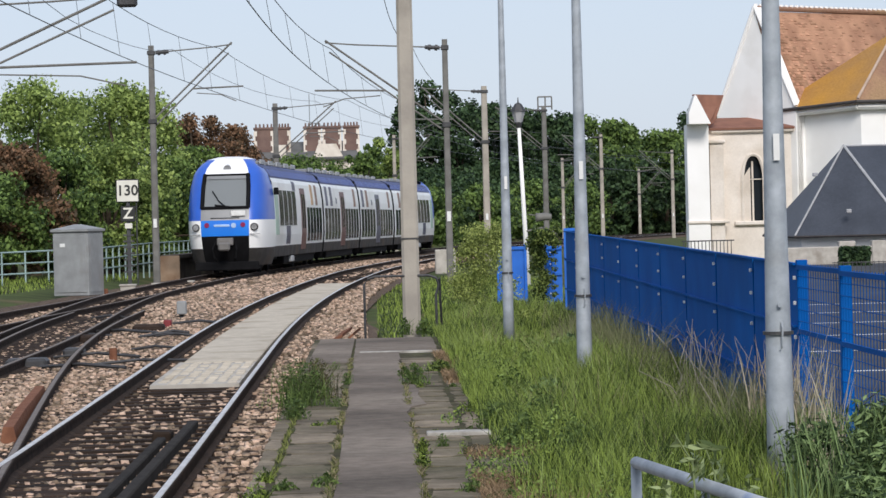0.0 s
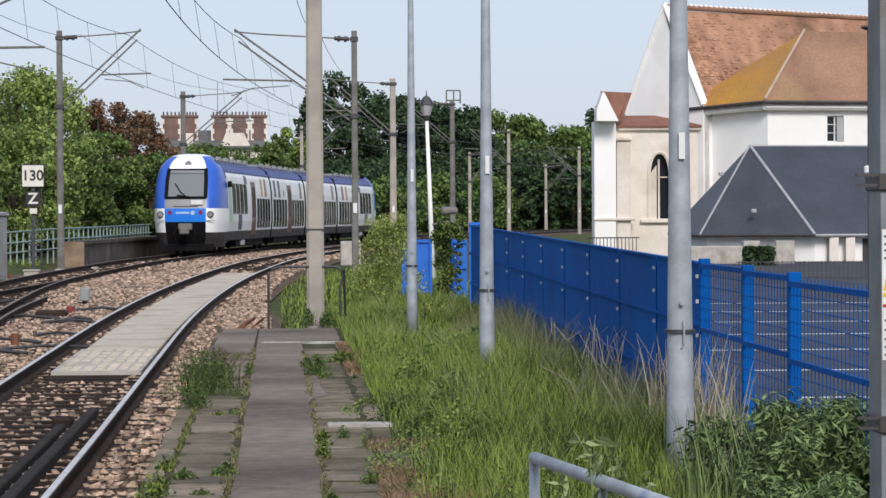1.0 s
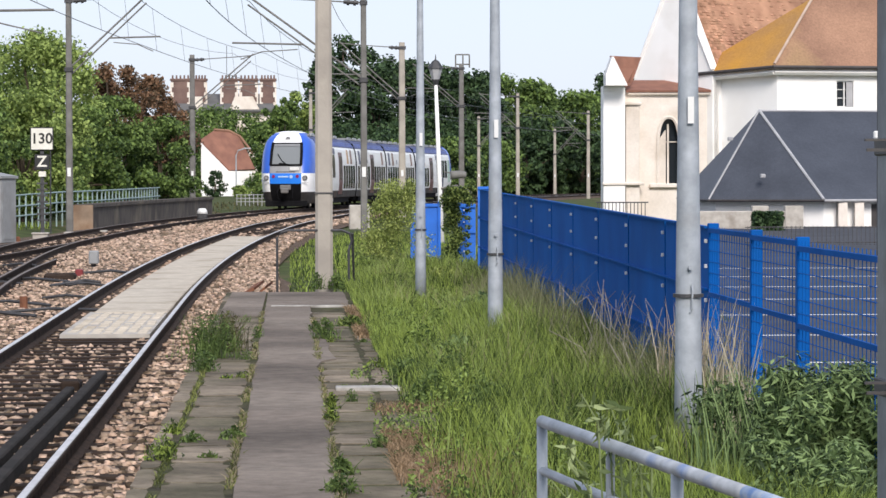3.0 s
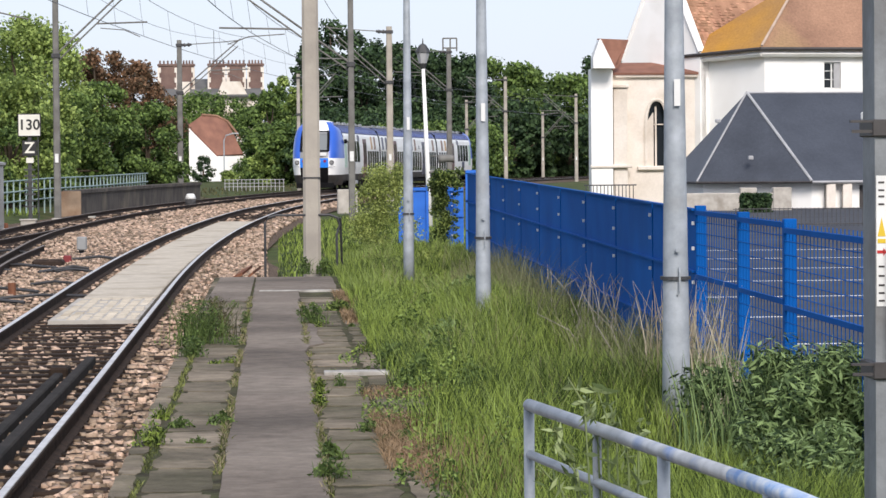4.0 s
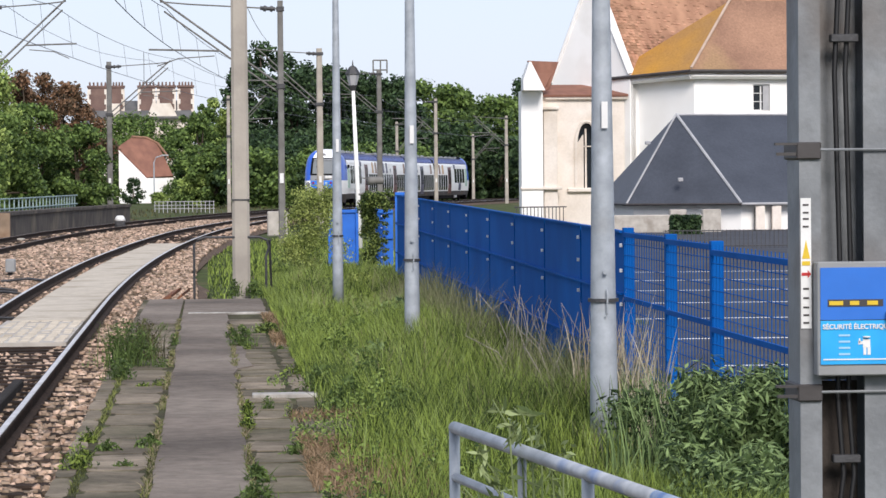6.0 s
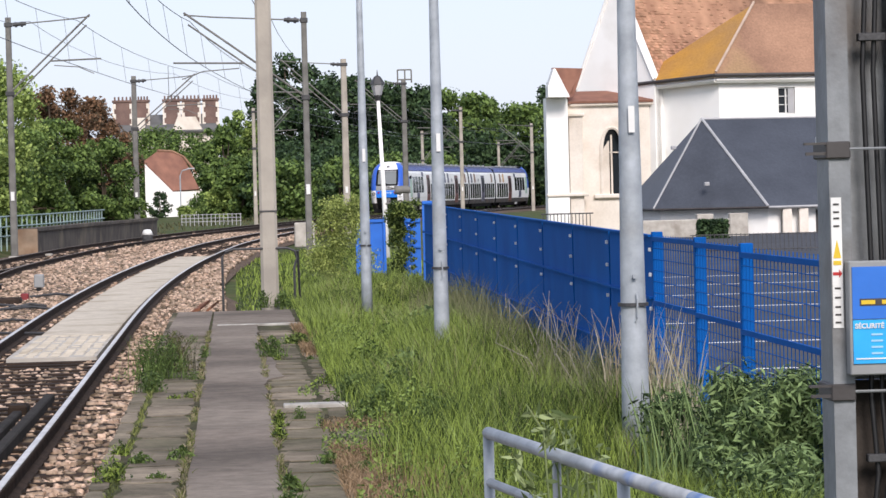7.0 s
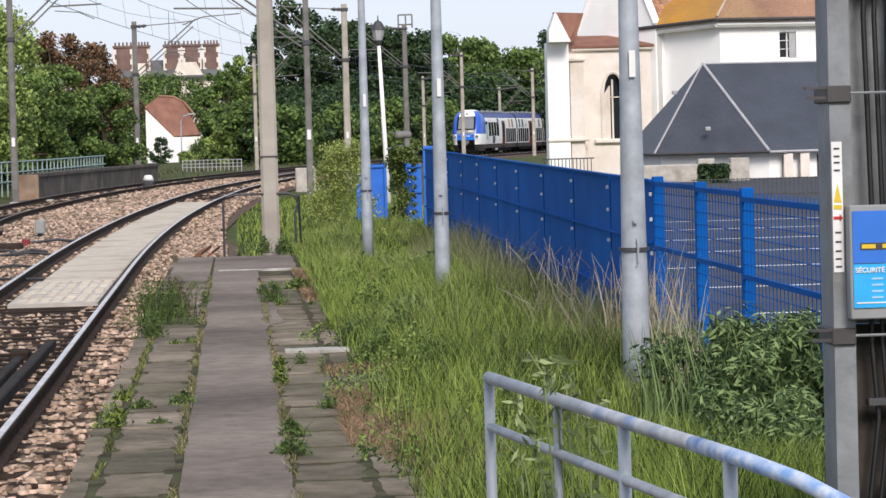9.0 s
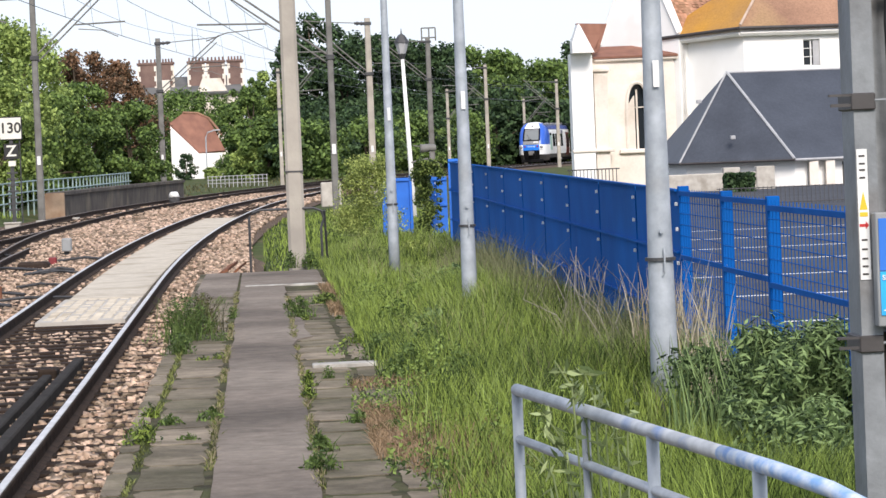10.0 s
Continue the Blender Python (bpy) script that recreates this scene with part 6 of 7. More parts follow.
def build_weeds():
    rng = np.random.default_rng(33)
    def clump(name, x, d, r, h, mat, n, leaf, label, z=None, stems=True):
        zz = floor_z(d) if z is None else z
        t = thing(name, label, "plant", at=(x, d, zz - 0.02))
        p = rng.normal(size=(n, 3)) * np.array([r * 0.5, r * 0.5, 0])
        q = rng.uniform(0, 1, n) ** 0.8
        p[:, 2] = q * h * np.exp(-(p[:, 0] ** 2 + p[:, 1] ** 2) / (1.2 * r * r))
        v, f = leaves(rng, p, rng.uniform(0.5, 1.2, n) * leaf * 0.8, None, 3.0)
        c = new("foliage", quick_mesh("foliage", v, f, mat))
        c.parent = t
        m = max(int(n / 5), 10)
        s = rng.normal(size=(m, 2)) * r * 0.45
        v, f = blades(rng, s[:, 0], s[:, 1], np.zeros(m), rng.uniform(0.5, 1.1, m) * h, np.full(m, leaf * 0.4), rng.uniform(0.05, 0.9, m))
        b = new("stem_tuft", quick_mesh("stem_tuft", v, f, mat))
        b.parent = t
        tagged(b, kind="stuff")
    rows = [(-0.68, 25.9, 0.24, 0.44, "weed", 900, 0.018), (-0.56, 26.8, 0.20, 0.40, "clump", 700, 0.016), (-0.68, 24.2, 0.12, 0.2, "weed", 260, 0.02), (-0.60, 27.2, 0.18, 0.30, "dry_grass", 160, 0.014), (-0.31, 29.0, 0.05, 0.14, "weed", 90, 0.018),
            (0.33, 28.6, 0.12, 0.22, "weed", 260, 0.022), (0.25, 30.0, 0.08, 0.12, "weed", 120, 0.02), (-0.34, 18.2, 0.08, 0.09, "weed", 150, 0.018), (-0.58, 18.0, 0.07, 0.08, "weed", 130, 0.018),
            (-0.70, 16.9, 0.09, 0.16, "grass", 220, 0.018), (-0.72, 18.6, 0.06, 0.1, "grass", 120, 0.018), (-0.45, 17.0, 0.06, 0.05, "weed", 100, 0.016), (0.27, 16.0, 0.07, 0.13, "weed", 180, 0.02), (0.25, 15.1, 0.09, 0.12, "weed", 190, 0.02),
            (0.28, 20.4, 0.05, 0.13, "grass", 160, 0.018), (0.26, 19.4, 0.05, 0.11, "grass", 140, 0.018), (0.95, 20.5, 0.17, 0.28, "weed", 520, 0.022), (0.86, 22.6, 0.15, 0.24, "weed", 380, 0.022), (0.70, 17.0, 0.12, 0.08, "weed", 200, 0.02),
            (0.52, 17.6, 0.08, 0.09, "weed", 140, 0.02), (1.05, 18.6, 0.16, 0.24, "grass", 380, 0.02), (0.75, 24.6, 0.12, 0.14, "grass", 200, 0.02), (0.62, 31.0, 0.14, 0.12, "ivy", 260, 0.03), (0.95, 32.6, 0.22, 0.14, "herb", 420, 0.03), (1.15, 21.6, 0.2, 0.34, "weed", 620, 0.022), (1.3, 23.4, 0.24, 0.36, "nettle", 640, 0.022), (1.1, 25.8, 0.2, 0.3, "herb", 520, 0.022), (1.4, 28.4, 0.25, 0.32, "herb", 560, 0.024), (1.25, 19.4, 0.16, 0.3, "weed", 420, 0.02), (1.9, 30.5, 0.3, 0.4, "nettle", 620, 0.026),
            (1.55, 40.6, 0.5, 0.22, "ivy", 900, 0.045), (2.1, 42.0, 0.5, 0.25, "shrub", 700, 0.05), (0.62, 40.7, 0.12, 0.22, "weed", 160, 0.03), (0.36, 40.6, 0.08, 0.24, "weed", 110, 0.03)]
    for x, d, r, h, m, n, lf in rows:
        clump("weed", x, d, r, h, m, n, lf, "green weeds growing through the platform slabs")
    for i in range(20):
        left = i % 5 == 0
        x = rng.uniform(-0.66, -0.34) if left else rng.uniform(0.3, 1.0)
        d = rng.uniform(15, 33)
        clump("weed", x, d, rng.uniform(0.03, 0.08), rng.uniform(0.03, 0.12), "grass" if i % 2 else "weed", int(rng.uniform(40, 110)), 0.013, "small green tuft between the platform slabs")
    # lines of grass in the joints
    for x, mat in ((-0.68, "moss"), (-0.305, "dry_grass"), (-0.305, "moss"), (0.24, "moss"), (0.24, "dry_grass")):
        n = 1500
        d = rng.uniform(13, 34, n)
        keep = np.array([noise.noise((x * 9, v * 0.9, 1.0)) for v in d]) > -0.15
        d = d[keep]
        v, f = blades(rng, x + rng.normal(size=len(d)) * 0.012, d, np.array([floor_z(a) for a in d]) - 0.01, rng.uniform(0.012, 0.05, len(d)), np.full(len(d), 0.008), rng.uniform(0.2, 1.2, len(d)))
        ob = new("joint_grass", quick_mesh("joint_grass", v, f, mat))
        tagged(ob, "moss and grass along the slab joints", "grass", kind="stuff")
    # the bush of tall weeds by the near post
    b = thing("nettle_bush", "dense bush of tall dark green leafy weeds", "bush", at=(2.52, 15.1, floor_z(15.1) - 0.05))
    n = 25000
    blobs = [(rng.uniform(-0.42, 0.44), rng.uniform(-0.7, 0.6), rng.uniform(0.05, 0.60), rng.uniform(0.08, 0.17)) for _ in range(52)] + [(rng.uniform(-0.40, 0.12), rng.uniform(-1.9, -0.7), rng.uniform(0.02, 0.34), rng.uniform(0.07, 0.13)) for _ in range(26)]
    p, o = crown_points(rng, n, blobs)
    p[:, 2] = np.maximum(p[:, 2], 0.02)
    o[:, 2] += 0.6
    v, f = leaves(rng, p, rng.uniform(0.55, 1.25, n) * 0.0155, o, 4.2)
    c = new("foliage", quick_mesh("foliage", v, f, "nettle"))
    c.parent = b
    m = 420
    v, f = blades(rng, rng.uniform(-0.5, 0.5, m), rng.uniform(-0.5, 0.5, m), np.zeros(m), rng.uniform(0.4, 0.82, m), np.full(m, 0.009), rng.uniform(0.05, 0.35, m))
    c = new("stem_tuft", quick_mesh("stem_tuft", v, f, "nettle"))
    c.parent = b
    # small plant climbing on the handrail
    b = thing("climbing_weed", "pale green weed climbing over the handrail", "plant", at=(0.93, 8.55, 0.25))
    tips = []
    for i in range(9):
        dx, dy = rng.uniform(-0.07, 0.07), rng.uniform(-0.12, 0.05)
        line = [(dx, dy, 0), (dx * 1.4, dy, 0.4), (dx * 1.8 - 0.02, dy - 0.03, 0.68 + 0.03 * i), (dx * 2.4 - 0.05, dy - 0.05, 0.76 + 0.03 * i)]
        part("stem", Geo().tube(line, 0.0045, 5, 0.002), "weed_pale", b)
        for p, q in zip(line[1:-1], line[2:]):
            tips += [Vector(p).lerp(Vector(q), u) + Vector(rng.normal(size=3) * 0.012) for u in rng.uniform(0, 1, 11)]
    p = np.array([tuple(v) for v in tips])
    v, f = leaves(rng, p, rng.uniform(0.6, 1.3, len(p)) * 0.014, None, 4.2)
    c = new("foliage", quick_mesh("foliage", v, f, "weed_pale"))
    c.parent = b
    # shrub and ivy
    b = thing("shrub", "pale green rounded shrub beside the line", "bush", at=(1.62, 47, floor_z(47) - 0.05))
    n = 9500
    blobs = [(rng.uniform(-0.42, 0.45), rng.uniform(-0.3, 0.3), rng.uniform(0.2, 1.4), rng.uniform(0.08, 0.2)) for _ in range(46)]
    blobs = [(x * (1.2 - 0.45 * z), y, z, r) for x, y, z, r in blobs]
    p, o = crown_points(rng, n, blobs)
    v, f = leaves(rng, p, rng.uniform(0.6, 1.3, n) * 0.019, o, 2.6)
    c = new("foliage", quick_mesh("foliage", v, f, "shrub"))
    c.parent = b
    b = thing("ivy", "dark ivy climbing over the fence posts", "ivy", at=(2.78, 51.6, 0.4))
    n = 6500
    blobs = [(rng.uniform(-0.14, 0.10), rng.uniform(-0.1, 0.1), z, rng.uniform(0.07, 0.14)) for z in np.linspace(0.0, 1.2, 20)] + [(rng.uniform(-0.1, 0.32), -0.4, rng.uniform(1.05, 1.36), 0.08) for _ in range(14)] + [(0.22, -0.2, z, 0.05) for z in np.linspace(0.2, 1.2, 8)]
    p, o = crown_points(rng, n, blobs)
    v, f = leaves(rng, p, rng.uniform(0.6, 1.3, n) * 0.034, o, 1.4)
    c = new("foliage", quick_mesh("foliage", v, f, "ivy"))
    c.parent = b
    b = thing("bramble", "bare pale twigs and brambles along the fence", "twigs", at=(0, 0, 0))
    for i in range(56):
        x, d = rng.uniform(2.35, 2.8), rng.uniform(18.5, 27)
        z = ground_z(x, d)
        q = [(x, d, z)]
        for k in range(3):
            q.append((q[-1][0] + rng.normal() * 0.09, q[-1][1] + rng.normal() * 0.2, z + 0.19 * (k + 1) + rng.uniform(0, 0.12)))
        part("twig", Geo().tube(q, 0.0052, 4, 0.002), "dead_wood", b)


M["moss"] = foliage("moss", (0.21, 0.23, 0.07), (0.05, 0.06, 0.02), 0.7)
M["straw"] = foliage("straw", (0.62, 0.54, 0.40), (0.34, 0.28, 0.19), 0.6)
M["weed_pale"] = foliage("weed_pale", (0.36, 0.43, 0.20), (0.10, 0.14, 0.05), 0.7)
M["clump"] = foliage("clump", (0.13, 0.12, 0.05), (0.035, 0.036, 0.016), 0.7)
M["herb"] = foliage("herb", (0.25, 0.34, 0.085), (0.04, 0.07, 0.018), 0.8)
M["seed_head"] = foliage("seed_head", (0.26, 0.26, 0.14), (0.10, 0.11, 0.05), 0.7)
M["dead_wood"] = material("dead_wood", (0.40, 0.37, 0.32), (0.25, 0.22, 0.18), 5.0, 0.9, bump=0.2)


# ---- the train ----
END_CAR, MID_CAR = 21.2, 15.4


def side_profile():
    """Half outline of a car: (half width, height above the rail)."""
    return [(1.30, 0.30), (1.38, 0.55), (1.42, 0.90), (1.46, 1.3), (1.46, 1.9), (1.43, 2.6), (1.36, 3.15), (1.27, 3.38), (1.08, 3.66), (0.78, 3.80), (0.0, 3.84)]


def half_width(z):
    p = side_profile()
    for (w0, z0), (w1, z1) in zip(p[:-1], p[1:]):
        if z0 <= z <= z1:
            return w0 + (w1 - w0) * (z - z0) / (z1 - z0)
    return 1.3


def shell(y0, y1, z0, z1, sides=(-1, 1)):
    """The car's skin between two heights, both sides."""
    g = Geo()
    rows = sorted(set([z0, z1] + [z for w, z in side_profile() if z0 < z < z1]))
    for s in sides:
        k = len(g.v)
        for z in rows:
            w = half_width(z) if z < 3.84 else 0.0
            g.v += [(s * w, y0, z), (s * w, y1, z)]
        g.f += [(k + 2 * i, k + 2 * i + 1, k + 2 * i + 3, k + 2 * i + 2) for i in range(len(rows) - 1)]
    return g


def on_side(y0, y1, z0, z1, out=0.012, sides=(-1, 1)):
    g = Geo()
    for s in sides:
        rows = sorted(set([z0, z1] + [z for w, z in side_profile() if z0 < z < z1]))
        k = len(g.v)
        for z in rows:
            g.v += [(s * (half_width(z) + out), y0, z), (s * (half_width(z) + out), y1, z), (s * (half_width(z) - 0.02), y0, z), (s * (half_width(z) - 0.02), y1, z)]
        for i in range(len(rows) - 1):
            a, b = k + 4 * i, k + 4 * i + 4
            g.f += [(a, a + 1, b + 1, b), (a, a + 2, b + 2, b), (a + 1, b + 1, b + 3, a + 3)]
        e = k + 4 * (len(rows) - 1)
        g.f += [(k, k + 1, k + 3, k + 2), (e, e + 1, e + 3, e + 2)]
    return g


def window_group(car, y0, n, w, z0, z1, gap=0.3):
    for i in range(n):
        a = y0 + i * (w + gap)
        for s in (-1, 1):
            part("window", on_side(a, a + w, z0, z1, 0.014, (s,)), "dark_glass", car)


def build_bogie(car, y):
    g = Geo()
    for dy in (-1.2, 1.2):
        for s in (-1, 1):
            g.tube([(s * 0.68, y + dy, 0.42), (s * 0.82, y + dy, 0.42)], 0.42, 18)
    g.box(-1.1, y - 1.7, 0.40, -0.95, y + 1.7, 0.62, 0.03).box(0.95, y - 1.7, 0.40, 1.1, y + 1.7, 0.62, 0.03).box(-1.0, y - 0.3, 0.35, 1.0, y + 0.3, 0.6)
    part("bogie", g, "train_black", car, "dark wheeled bogie")


def roof_gear(car, y0, y1):
    g = Geo()
    y = y0
    fins = Geo()
    while y < y1 - 1.2:
        g.box(-0.70, y, 3.78, 0.70, y + 2.2, 3.95, 0.05)
        fins.box(0.72, y + 0.1, 3.82, 0.78, y + 1.5, 3.99, 0.015).box(-0.78, y + 0.1, 3.82, -0.72, y + 1.5, 3.99, 0.015)
        y += 2.7
    part("roof_equipment", g, "front_grey", car, "dark grey roof equipment housings")
    tagged(part("roof_fairing", fins, "train_silver", car, "pale fairing strips"), kind="stuff")


def build_car_body(car, y0, y1, slots):
    """slots: doors as (y, material), window groups and coloured bars."""
    doors, groups, bars = slots
    for s in (-1, 1):
        part("side_wall", shell(y0, y1, 0.90, 3.30, (s,)), "train_white", car)
        part("skirt", shell(y0, y1, 0.52, 0.898, (s,)), "train_grey", car, "grimy grey skirt")
    part("roof", shell(y0, y1, 3.302, 3.84), "train_purple", car, "purple-blue roof")
    g = Geo()
    y = y0 + 0.6
    while y < y1 - 0.3:
        g.add(on_side(y, y + 0.5, 3.36, 3.62, 0.015).v, on_side(y, y + 0.5, 3.36, 3.62, 0.015).f)
        y += 0.75
    tagged(part("roof_ribs", g, "roof_rib", car), kind="stuff")
    for y, mat in doors:
        for s in (-1, 1):
            d = part("door", on_side(y, y + 1.8, 0.70, 3.02, 0.01, (s,)), mat, car)
            part("door_window", on_side(y + 0.35, y + 0.75, 1.5, 2.8, 0.02, (s,)), "dark_glass", d)
            part("door_window", on_side(y + 1.05, y + 1.45, 1.5, 2.8, 0.02, (s,)), "dark_glass", d)
    for y, n, w, z0, z1 in groups:
        window_group(car, y, n, w, z0, z1)
    for y, w, z0, z1, mat in bars:
        for s in (-1, 1):
            part("colour_bar", on_side(y, y + w, z0, z1, 0.011, (s,)), mat, car)
    for y in (y0, y1):
        g = Geo()
        p = side_profile()
        pts = [(w, y, z) for w, z in p] + [(-w, y, z) for w, z in p[-2::-1]]
        g.add(pts, [tuple(range(len(pts)))])
        part("end_wall", g, "train_black", car)


def build_cab(car):
    """The rounded nose: a skin of rows, split by colour."""
    rows = [(0.28, 1.22, 0.55), (0.55, 1.34, 0.38), (0.88, 1.40, 0.20), (1.30, 1.44, 0.08), (1.56, 1.45, 0.05), (1.84, 1.46, 0.08), (1.98, 1.46, 0.13), (2.25, 1.46, 0.24), (2.6, 1.45, 0.42), (3.0, 1.42, 0.66), (3.42, 1.34, 0.95), (3.62, 1.24, 1.15), (3.80, 1.08, 1.4), (3.95, 0.85, 1.75), (4.04, 0.5, 2.1), (4.06, 0.25, 2.4)]
    cols = [-1.0, -0.985, -0.94, -0.86, -0.76, -0.66, -0.57, -0.48, -0.25, 0.0, 0.25, 0.48, 0.57, 0.66, 0.76, 0.86, 0.94, 0.985, 1.0]
    full = 2.6
    def at(i, a):
        z, w, y = rows[i]
        c = abs(a)
        depth = y + (full - y) * (1 - math.sqrt(max(1 - c ** 8, 0.0)))
        side = min(half_width(z), 1.46) if z < 3.84 else w
        wide = w + (side - w) * max((c - 0.9) / 0.1, 0)
        return (wide * a, depth if c < 1 else full, z)
    sets = {}
    for i in range(len(rows) - 1):
        zm = (rows[i][0] + rows[i + 1][0]) / 2
        for a, b in zip(cols[:-1], cols[1:]):
            c = abs(a + b) / 2
            if zm < 0.88:
                key = ("skirt", "train_grey") if c > 0.6 else ("coupler_bay", "train_black")
            elif zm < 1.84:
                if c > 0.57:
                    key = ("lamp_housing", "train_white")
                elif zm > 1.3:
                    key = ("nose_panel", "train_bright")
                else:
                    key = ("coupler_bay", "train_black")
            elif zm < 2.25 and c < 0.57:
                key = ("lower_front", "front_grey")
            elif zm < 3.42 and c < 0.57:
                key = ("windscreen", "screen_glass")
            elif c < 0.57 or zm > 3.95:
                key = ("brow", "train_white")
            elif c < 0.995:
                key = ("nose_side", "train_blue")
            else:
                key = ("brow", "train_white")
            g = sets.setdefault((*key, (a + b > 0) if c > 0.57 and zm < 3.95 else None), Geo())
            g.add([at(i, a), at(i, b), at(i + 1, b), at(i + 1, a)], [(0, 1, 2, 3)])
    for (name, mat, turn), g in sets.items():
        part(name, g, mat, car, smooth=True)
    fr = Geo()
    fr.box(-0.82, 0.20, 2.22, 0.82, 0.30, 2.32).box(-0.76, 0.88, 3.34, 0.76, 1.0, 3.44)
    fr.tube([(-0.79, 0.24, 2.26), (-0.78, 0.64, 3.0), (-0.74, 0.92, 3.42)], 0.075, 6).tube([(0.79, 0.24, 2.26), (0.78, 0.64, 3.0), (0.74, 0.92, 3.42)], 0.075, 6)
    part("screen_frame", fr, "train_black", car)
    part("wiper", Geo().tube([(0.1, 0.15, 2.26), (-0.22, 0.33, 2.5), (-0.45, 0.52, 2.85)], 0.02, 5).tube([(-0.35, 0.22, 2.36), (0.25, 0.2, 2.28)], 0.035, 5), "train_black", car)
    for s in (-1, 1):
        lamp = part("headlight", Geo().tube([(s * 1.00, 0.50, 1.60), (s * 1.00, 0.06, 1.60)], 0.13, 16), "train_black", car)
        part("lens", Geo().tube([(s * 1.00, 0.07, 1.60), (s * 1.00, 0.045, 1.60)], 0.10, 14), "head_lamp", lamp)
        part("tail_light", Geo().tube([(s * 0.62, 0.16, 1.68), (s * 0.62, 0.03, 1.68)], 0.085, 14), "tail_red", car, "lit red tail lamp")
    part("top_lamp", Geo().tube([(0, 1.4, 3.64), (0, 1.12, 3.60)], 0.14, 14), "head_lamp", car)
    part("nose_mark", Geo().box(-0.38, 0.035, 1.62, 0.16, 0.06, 1.70, 0.01).tube([(0.3, 0.05, 1.66), (0.3, 0.03, 1.66)], 0.09, 10), "pale_mark", car, "pale plain mark")
    part("coupler", Geo().box(-0.28, -0.05, 0.98, 0.28, 0.3, 1.24, 0.03).tube([(0, 0.3, 0.95), (0, -0.35, 0.95)], 0.10, 10).box(-0.2, -0.42, 0.80, 0.2, -0.2, 1.08, 0.05), "coupler_grey", car, "grey coupler")
    part("screen_blind", Geo().plate([(-0.70, 0.80, 3.26), (0.70, 0.80, 3.26), (0.66, 0.90, 3.40), (-0.66, 0.90, 3.40)], 0.03, (0, -1, 0)), "front_grey", car, "grey sun blind")
    part("air_hose", Geo().tube([(0.34, 0.12, 1.1), (0.40, -0.12, 0.85), (0.36, -0.1, 0.55), (0.28, 0.1, 0.45)], 0.03, 6), "train_black", car, "black air hose")
    part("air_hose", Geo().tube([(-0.34, 0.12, 1.1), (-0.42, -0.12, 0.85), (-0.36, -0.1, 0.55), (-0.28, 0.1, 0.45)], 0.03, 6), "train_black", car, "black air hose")
    part("lower_grille", Geo().box(-0.5, 0.1, 1.88, 0.5, 0.16, 1.93, 0.01), "train_black", car)
    for s in (-1, 1):
        part("grab_rail", Geo().tube([(s * 0.85, 0.04, 1.36), (s * 1.2, 0.1, 1.36)], 0.018, 6), "train_silver", car)
        part("step_box", Geo().box(s * 1.30 - 0.1, 8.6, 0.28, s * 1.30 + 0.1, 9.5, 0.50, 0.03), "train_silver", car, "pale under-floor box")
    part("obstacle_guard", Geo().box(-1.1, 0.4, 0.12, 1.1, 0.5, 0.42, 0.03), "train_black", car)
    part("destination_mark", Geo().box(0.22, 0.06, 1.98, 0.70, 0.18, 2.16, 0.01), "white_paint", car)
    for s in (-1, 1):
        part("mirror", Geo().box(s * 1.46 - 0.03, 2.6, 2.7, s * 1.56 + 0.03, 2.75, 2.95, 0.02), "train_black", car)


# the pale tint puts the sky's reflection into the windscreen's base colour
M["screen_glass"] = glassy("screen_glass", (0.20, 0.215, 0.22), 0.08)
M["roof_rib"] = material("roof_rib", (0.06, 0.10, 0.33), (0.045, 0.07, 0.24), 1.2, 0.45, bump=0.05)
M["pale_mark"] = material("pale_mark", (0.45, 0.62, 0.9), None, 2.0, 0.4, bump=0)
M["coupler_grey"] = material("coupler_grey", (0.19, 0.18, 0.17), None, 5.0, 0.6, 0.2, bump=0.1)


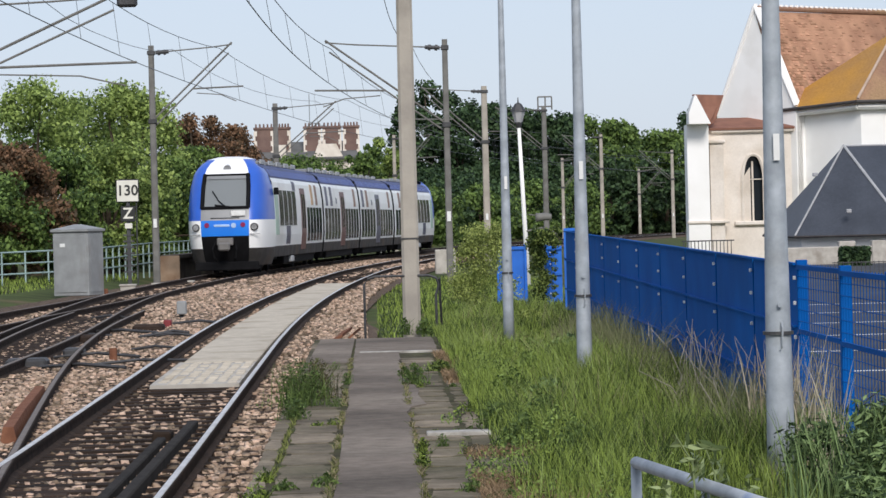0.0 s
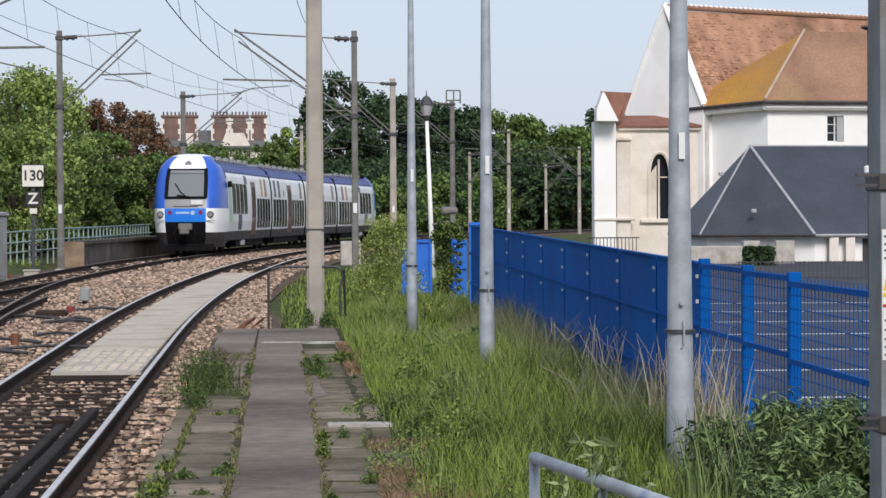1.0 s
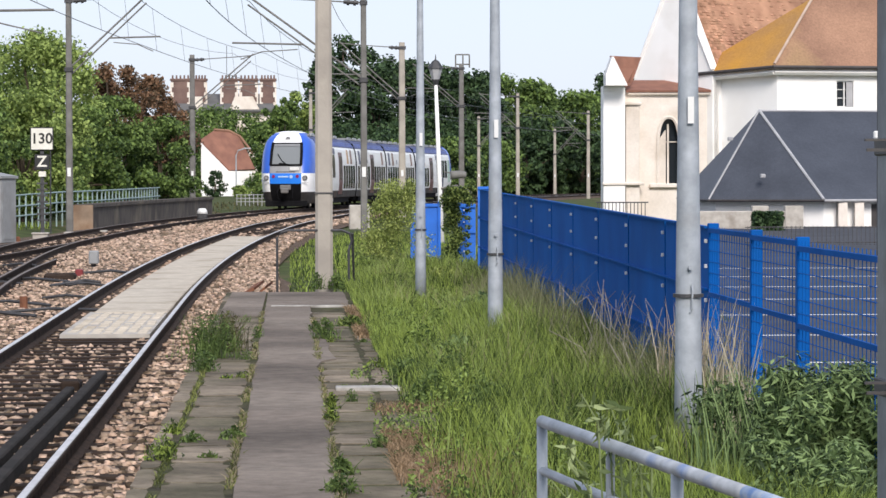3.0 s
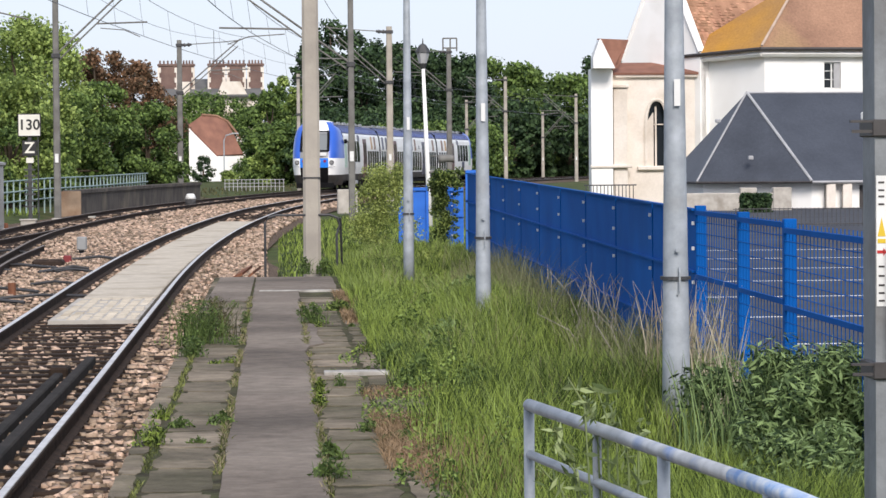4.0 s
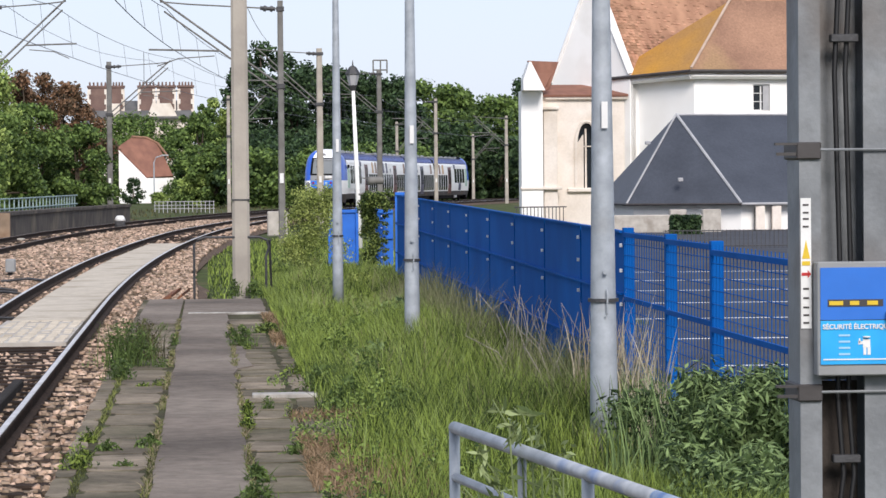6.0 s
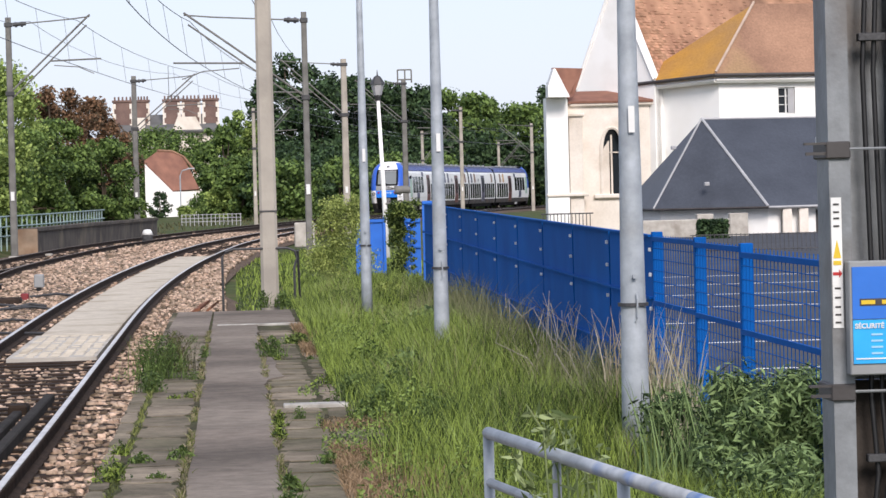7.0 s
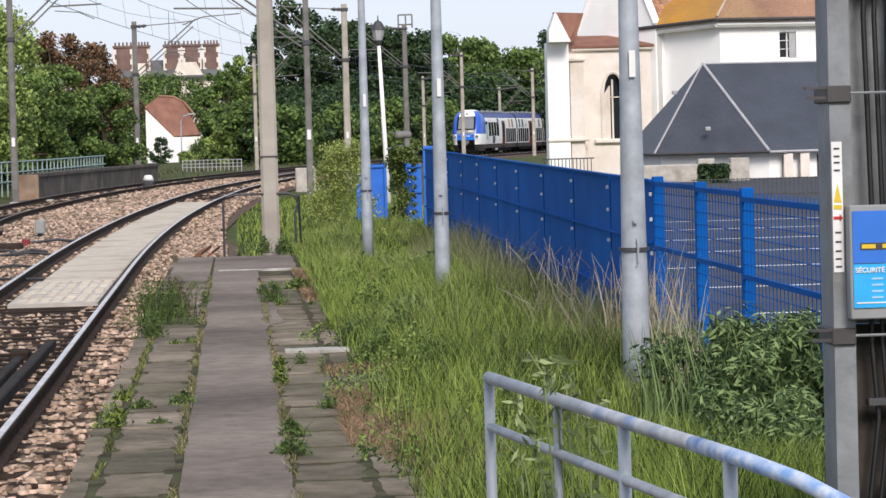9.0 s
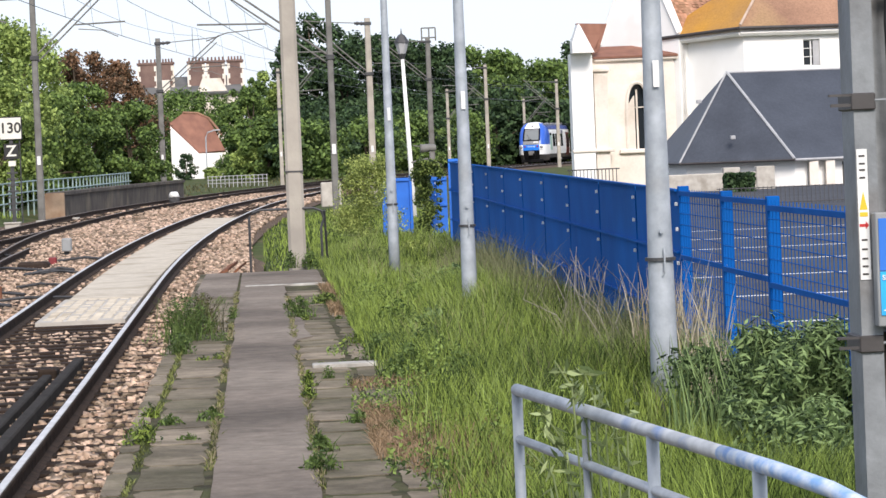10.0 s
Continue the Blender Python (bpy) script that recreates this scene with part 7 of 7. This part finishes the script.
def build_train():
    train = thing("regional_train", "white and blue four-car electric regional train", "train")
    def end_car(name):
        car = new(name)
        car.parent = train
        build_cab(car)
        build_car_body(car, 2.6, END_CAR - 0.35, (
            [(12.0, "door_red")],
            [(4.3, 4, 1.22, 1.62, 2.88), (14.3, 5, 0.95, 1.0, 2.30)],
            [(2.75, 1.1, 1.3, 2.9, "pale_green"), (6.4, 1.4, 0.95, 1.6, "stripe_navy"), (9.4, 1.0, 2.9, 3.25, "stripe_navy"), (16.2, 0.8, 2.4, 3.2, "stripe_orange"), (18.0, 0.8, 2.4, 3.2, "stripe_brown")]))
        build_bogie(car, 4.6)
        build_bogie(car, END_CAR)
        roof_gear(car, 4.5, 19)
        part("gangway", Geo().box(-1.25, END_CAR - 0.35, 0.5, 1.25, END_CAR, 3.6, 0.05), "train_black", car, "black folding gangway")
        part("underframe", Geo().box(-1.28, 6.9, 0.22, 1.28, 18.4, 0.6, 0.05), "train_black", car)
        return car
    def mid_car(bars):
        car = new("car")
        car.parent = train
        build_car_body(car, 0.3, MID_CAR - 0.35, (
            [(7.0, "door_red" if bars else "door_navy")],
            [(0.7, 5, 0.92, 1.0, 2.30), (8.95, 5, 0.88, 1.0, 2.30)],
            [(1.2, 0.8, 2.4, 3.2, "stripe_navy"), (3.0, 0.8, 2.4, 3.2, "stripe_navy" if bars else "stripe_brown"), (12.8, 0.8, 2.4, 3.2, "stripe_brown"), (5.2, 0.3, 2.5, 2.75, "stripe_navy")]))
        build_bogie(car, MID_CAR)
        roof_gear(car, 1.0, MID_CAR - 1)
        part("gangway", Geo().box(-1.25, MID_CAR - 0.35, 0.5, 1.25, MID_CAR, 3.6, 0.05), "train_black", car, "black folding gangway")
        part("underframe", Geo().box(-1.28, 2.2, 0.22, 1.28, MID_CAR - 2.2, 0.6, 0.05), "train_black", car)
        return car
    cars = [end_car("cab_car"), mid_car(True), mid_car(False), end_car("cab_car")]
    return train, cars


M["door_navy"] = material("door_navy", (0.075, 0.07, 0.12), None, 2.0, 0.4, bump=0.02)


def build_all():
    build_ground()
    build_ballast()
    build_yard()
    build_church()
    build_white_house()
    build_slate_house()
    build_far_buildings()
    build_lantern()
    build_yard_lamp()
    build_masts()
    build_wires()
    build_poles()
    build_hoop()
    build_fence()
    build_signs()
    build_track_clutter()
    build_point_rods()
    build_handrail()
    build_steel_mast()
    build_trees()
    build_grass()
    build_weeds()
    build_platform()
    build_tracks()


train, cars = build_train()
build_all()


# ---- what moves ----
ARC = [(0.0, 0.0)]
for k in range(1, 1400):
    a, b = 60 + (k - 1) * 0.25, 60 + k * 0.25
    ARC.append((k * 0.25, ARC[-1][1] + math.hypot(x_far(b) - x_far(a), 0.25)))
ARC_D, ARC_S = np.array([60 + d for d, s in ARC]), np.array([s for d, s in ARC])


def on_line(s):
    d = float(np.interp(s, ARC_S, ARC_D))
    return Vector((x_far(d), d, rail_z(d)))


def chord(s0, s1):
    """The pose of a rigid car whose ends ride on the line."""
    p, q = on_line(s0), on_line(s1)
    return pose(p.x, p.y, p.z, math.degrees(math.atan2(q.z - p.z, math.hypot(q.x - p.x, q.y - p.y))), 0, -math.degrees(math.atan2(q.x - p.x, q.y - p.y)))


def motions():
    """The train draws away round the bend, its four cars swinging into line."""
    nose = [(0.0, 104.0), (1.0, 122.3), (2.0, 140.4), (3.5, 166.6), (5.0, 195.0), (7.0, 233.4), (8.5, 265.6), (10.0, 298.2)]
    times = [i * 0.5 for i in range(21)]
    starts = [0, END_CAR, END_CAR + MID_CAR, END_CAR + 2 * MID_CAR]
    fit = np.polyfit([t for t, d in nose], [d for t, d in nose], 3)
    rows, car_rows = [], [[] for _ in cars]
    for t in times:
        s = float(np.interp(np.polyval(fit, t), ARC_D, ARC_S))
        base = chord(s, s + END_CAR)
        rows.append((t, base))
        for k, c in enumerate(cars):
            if k < 3:
                m = chord(s + starts[k], s + starts[k] + (END_CAR if k == 0 else MID_CAR))
            else:
                m = chord(s + starts[3] + END_CAR, s + starts[3])
            car_rows[k].append((t, base.inverted() @ m))
    walk(train, rows)
    for c, r in zip(cars[1:], car_rows[1:]):
        walk(c, r)


motions()
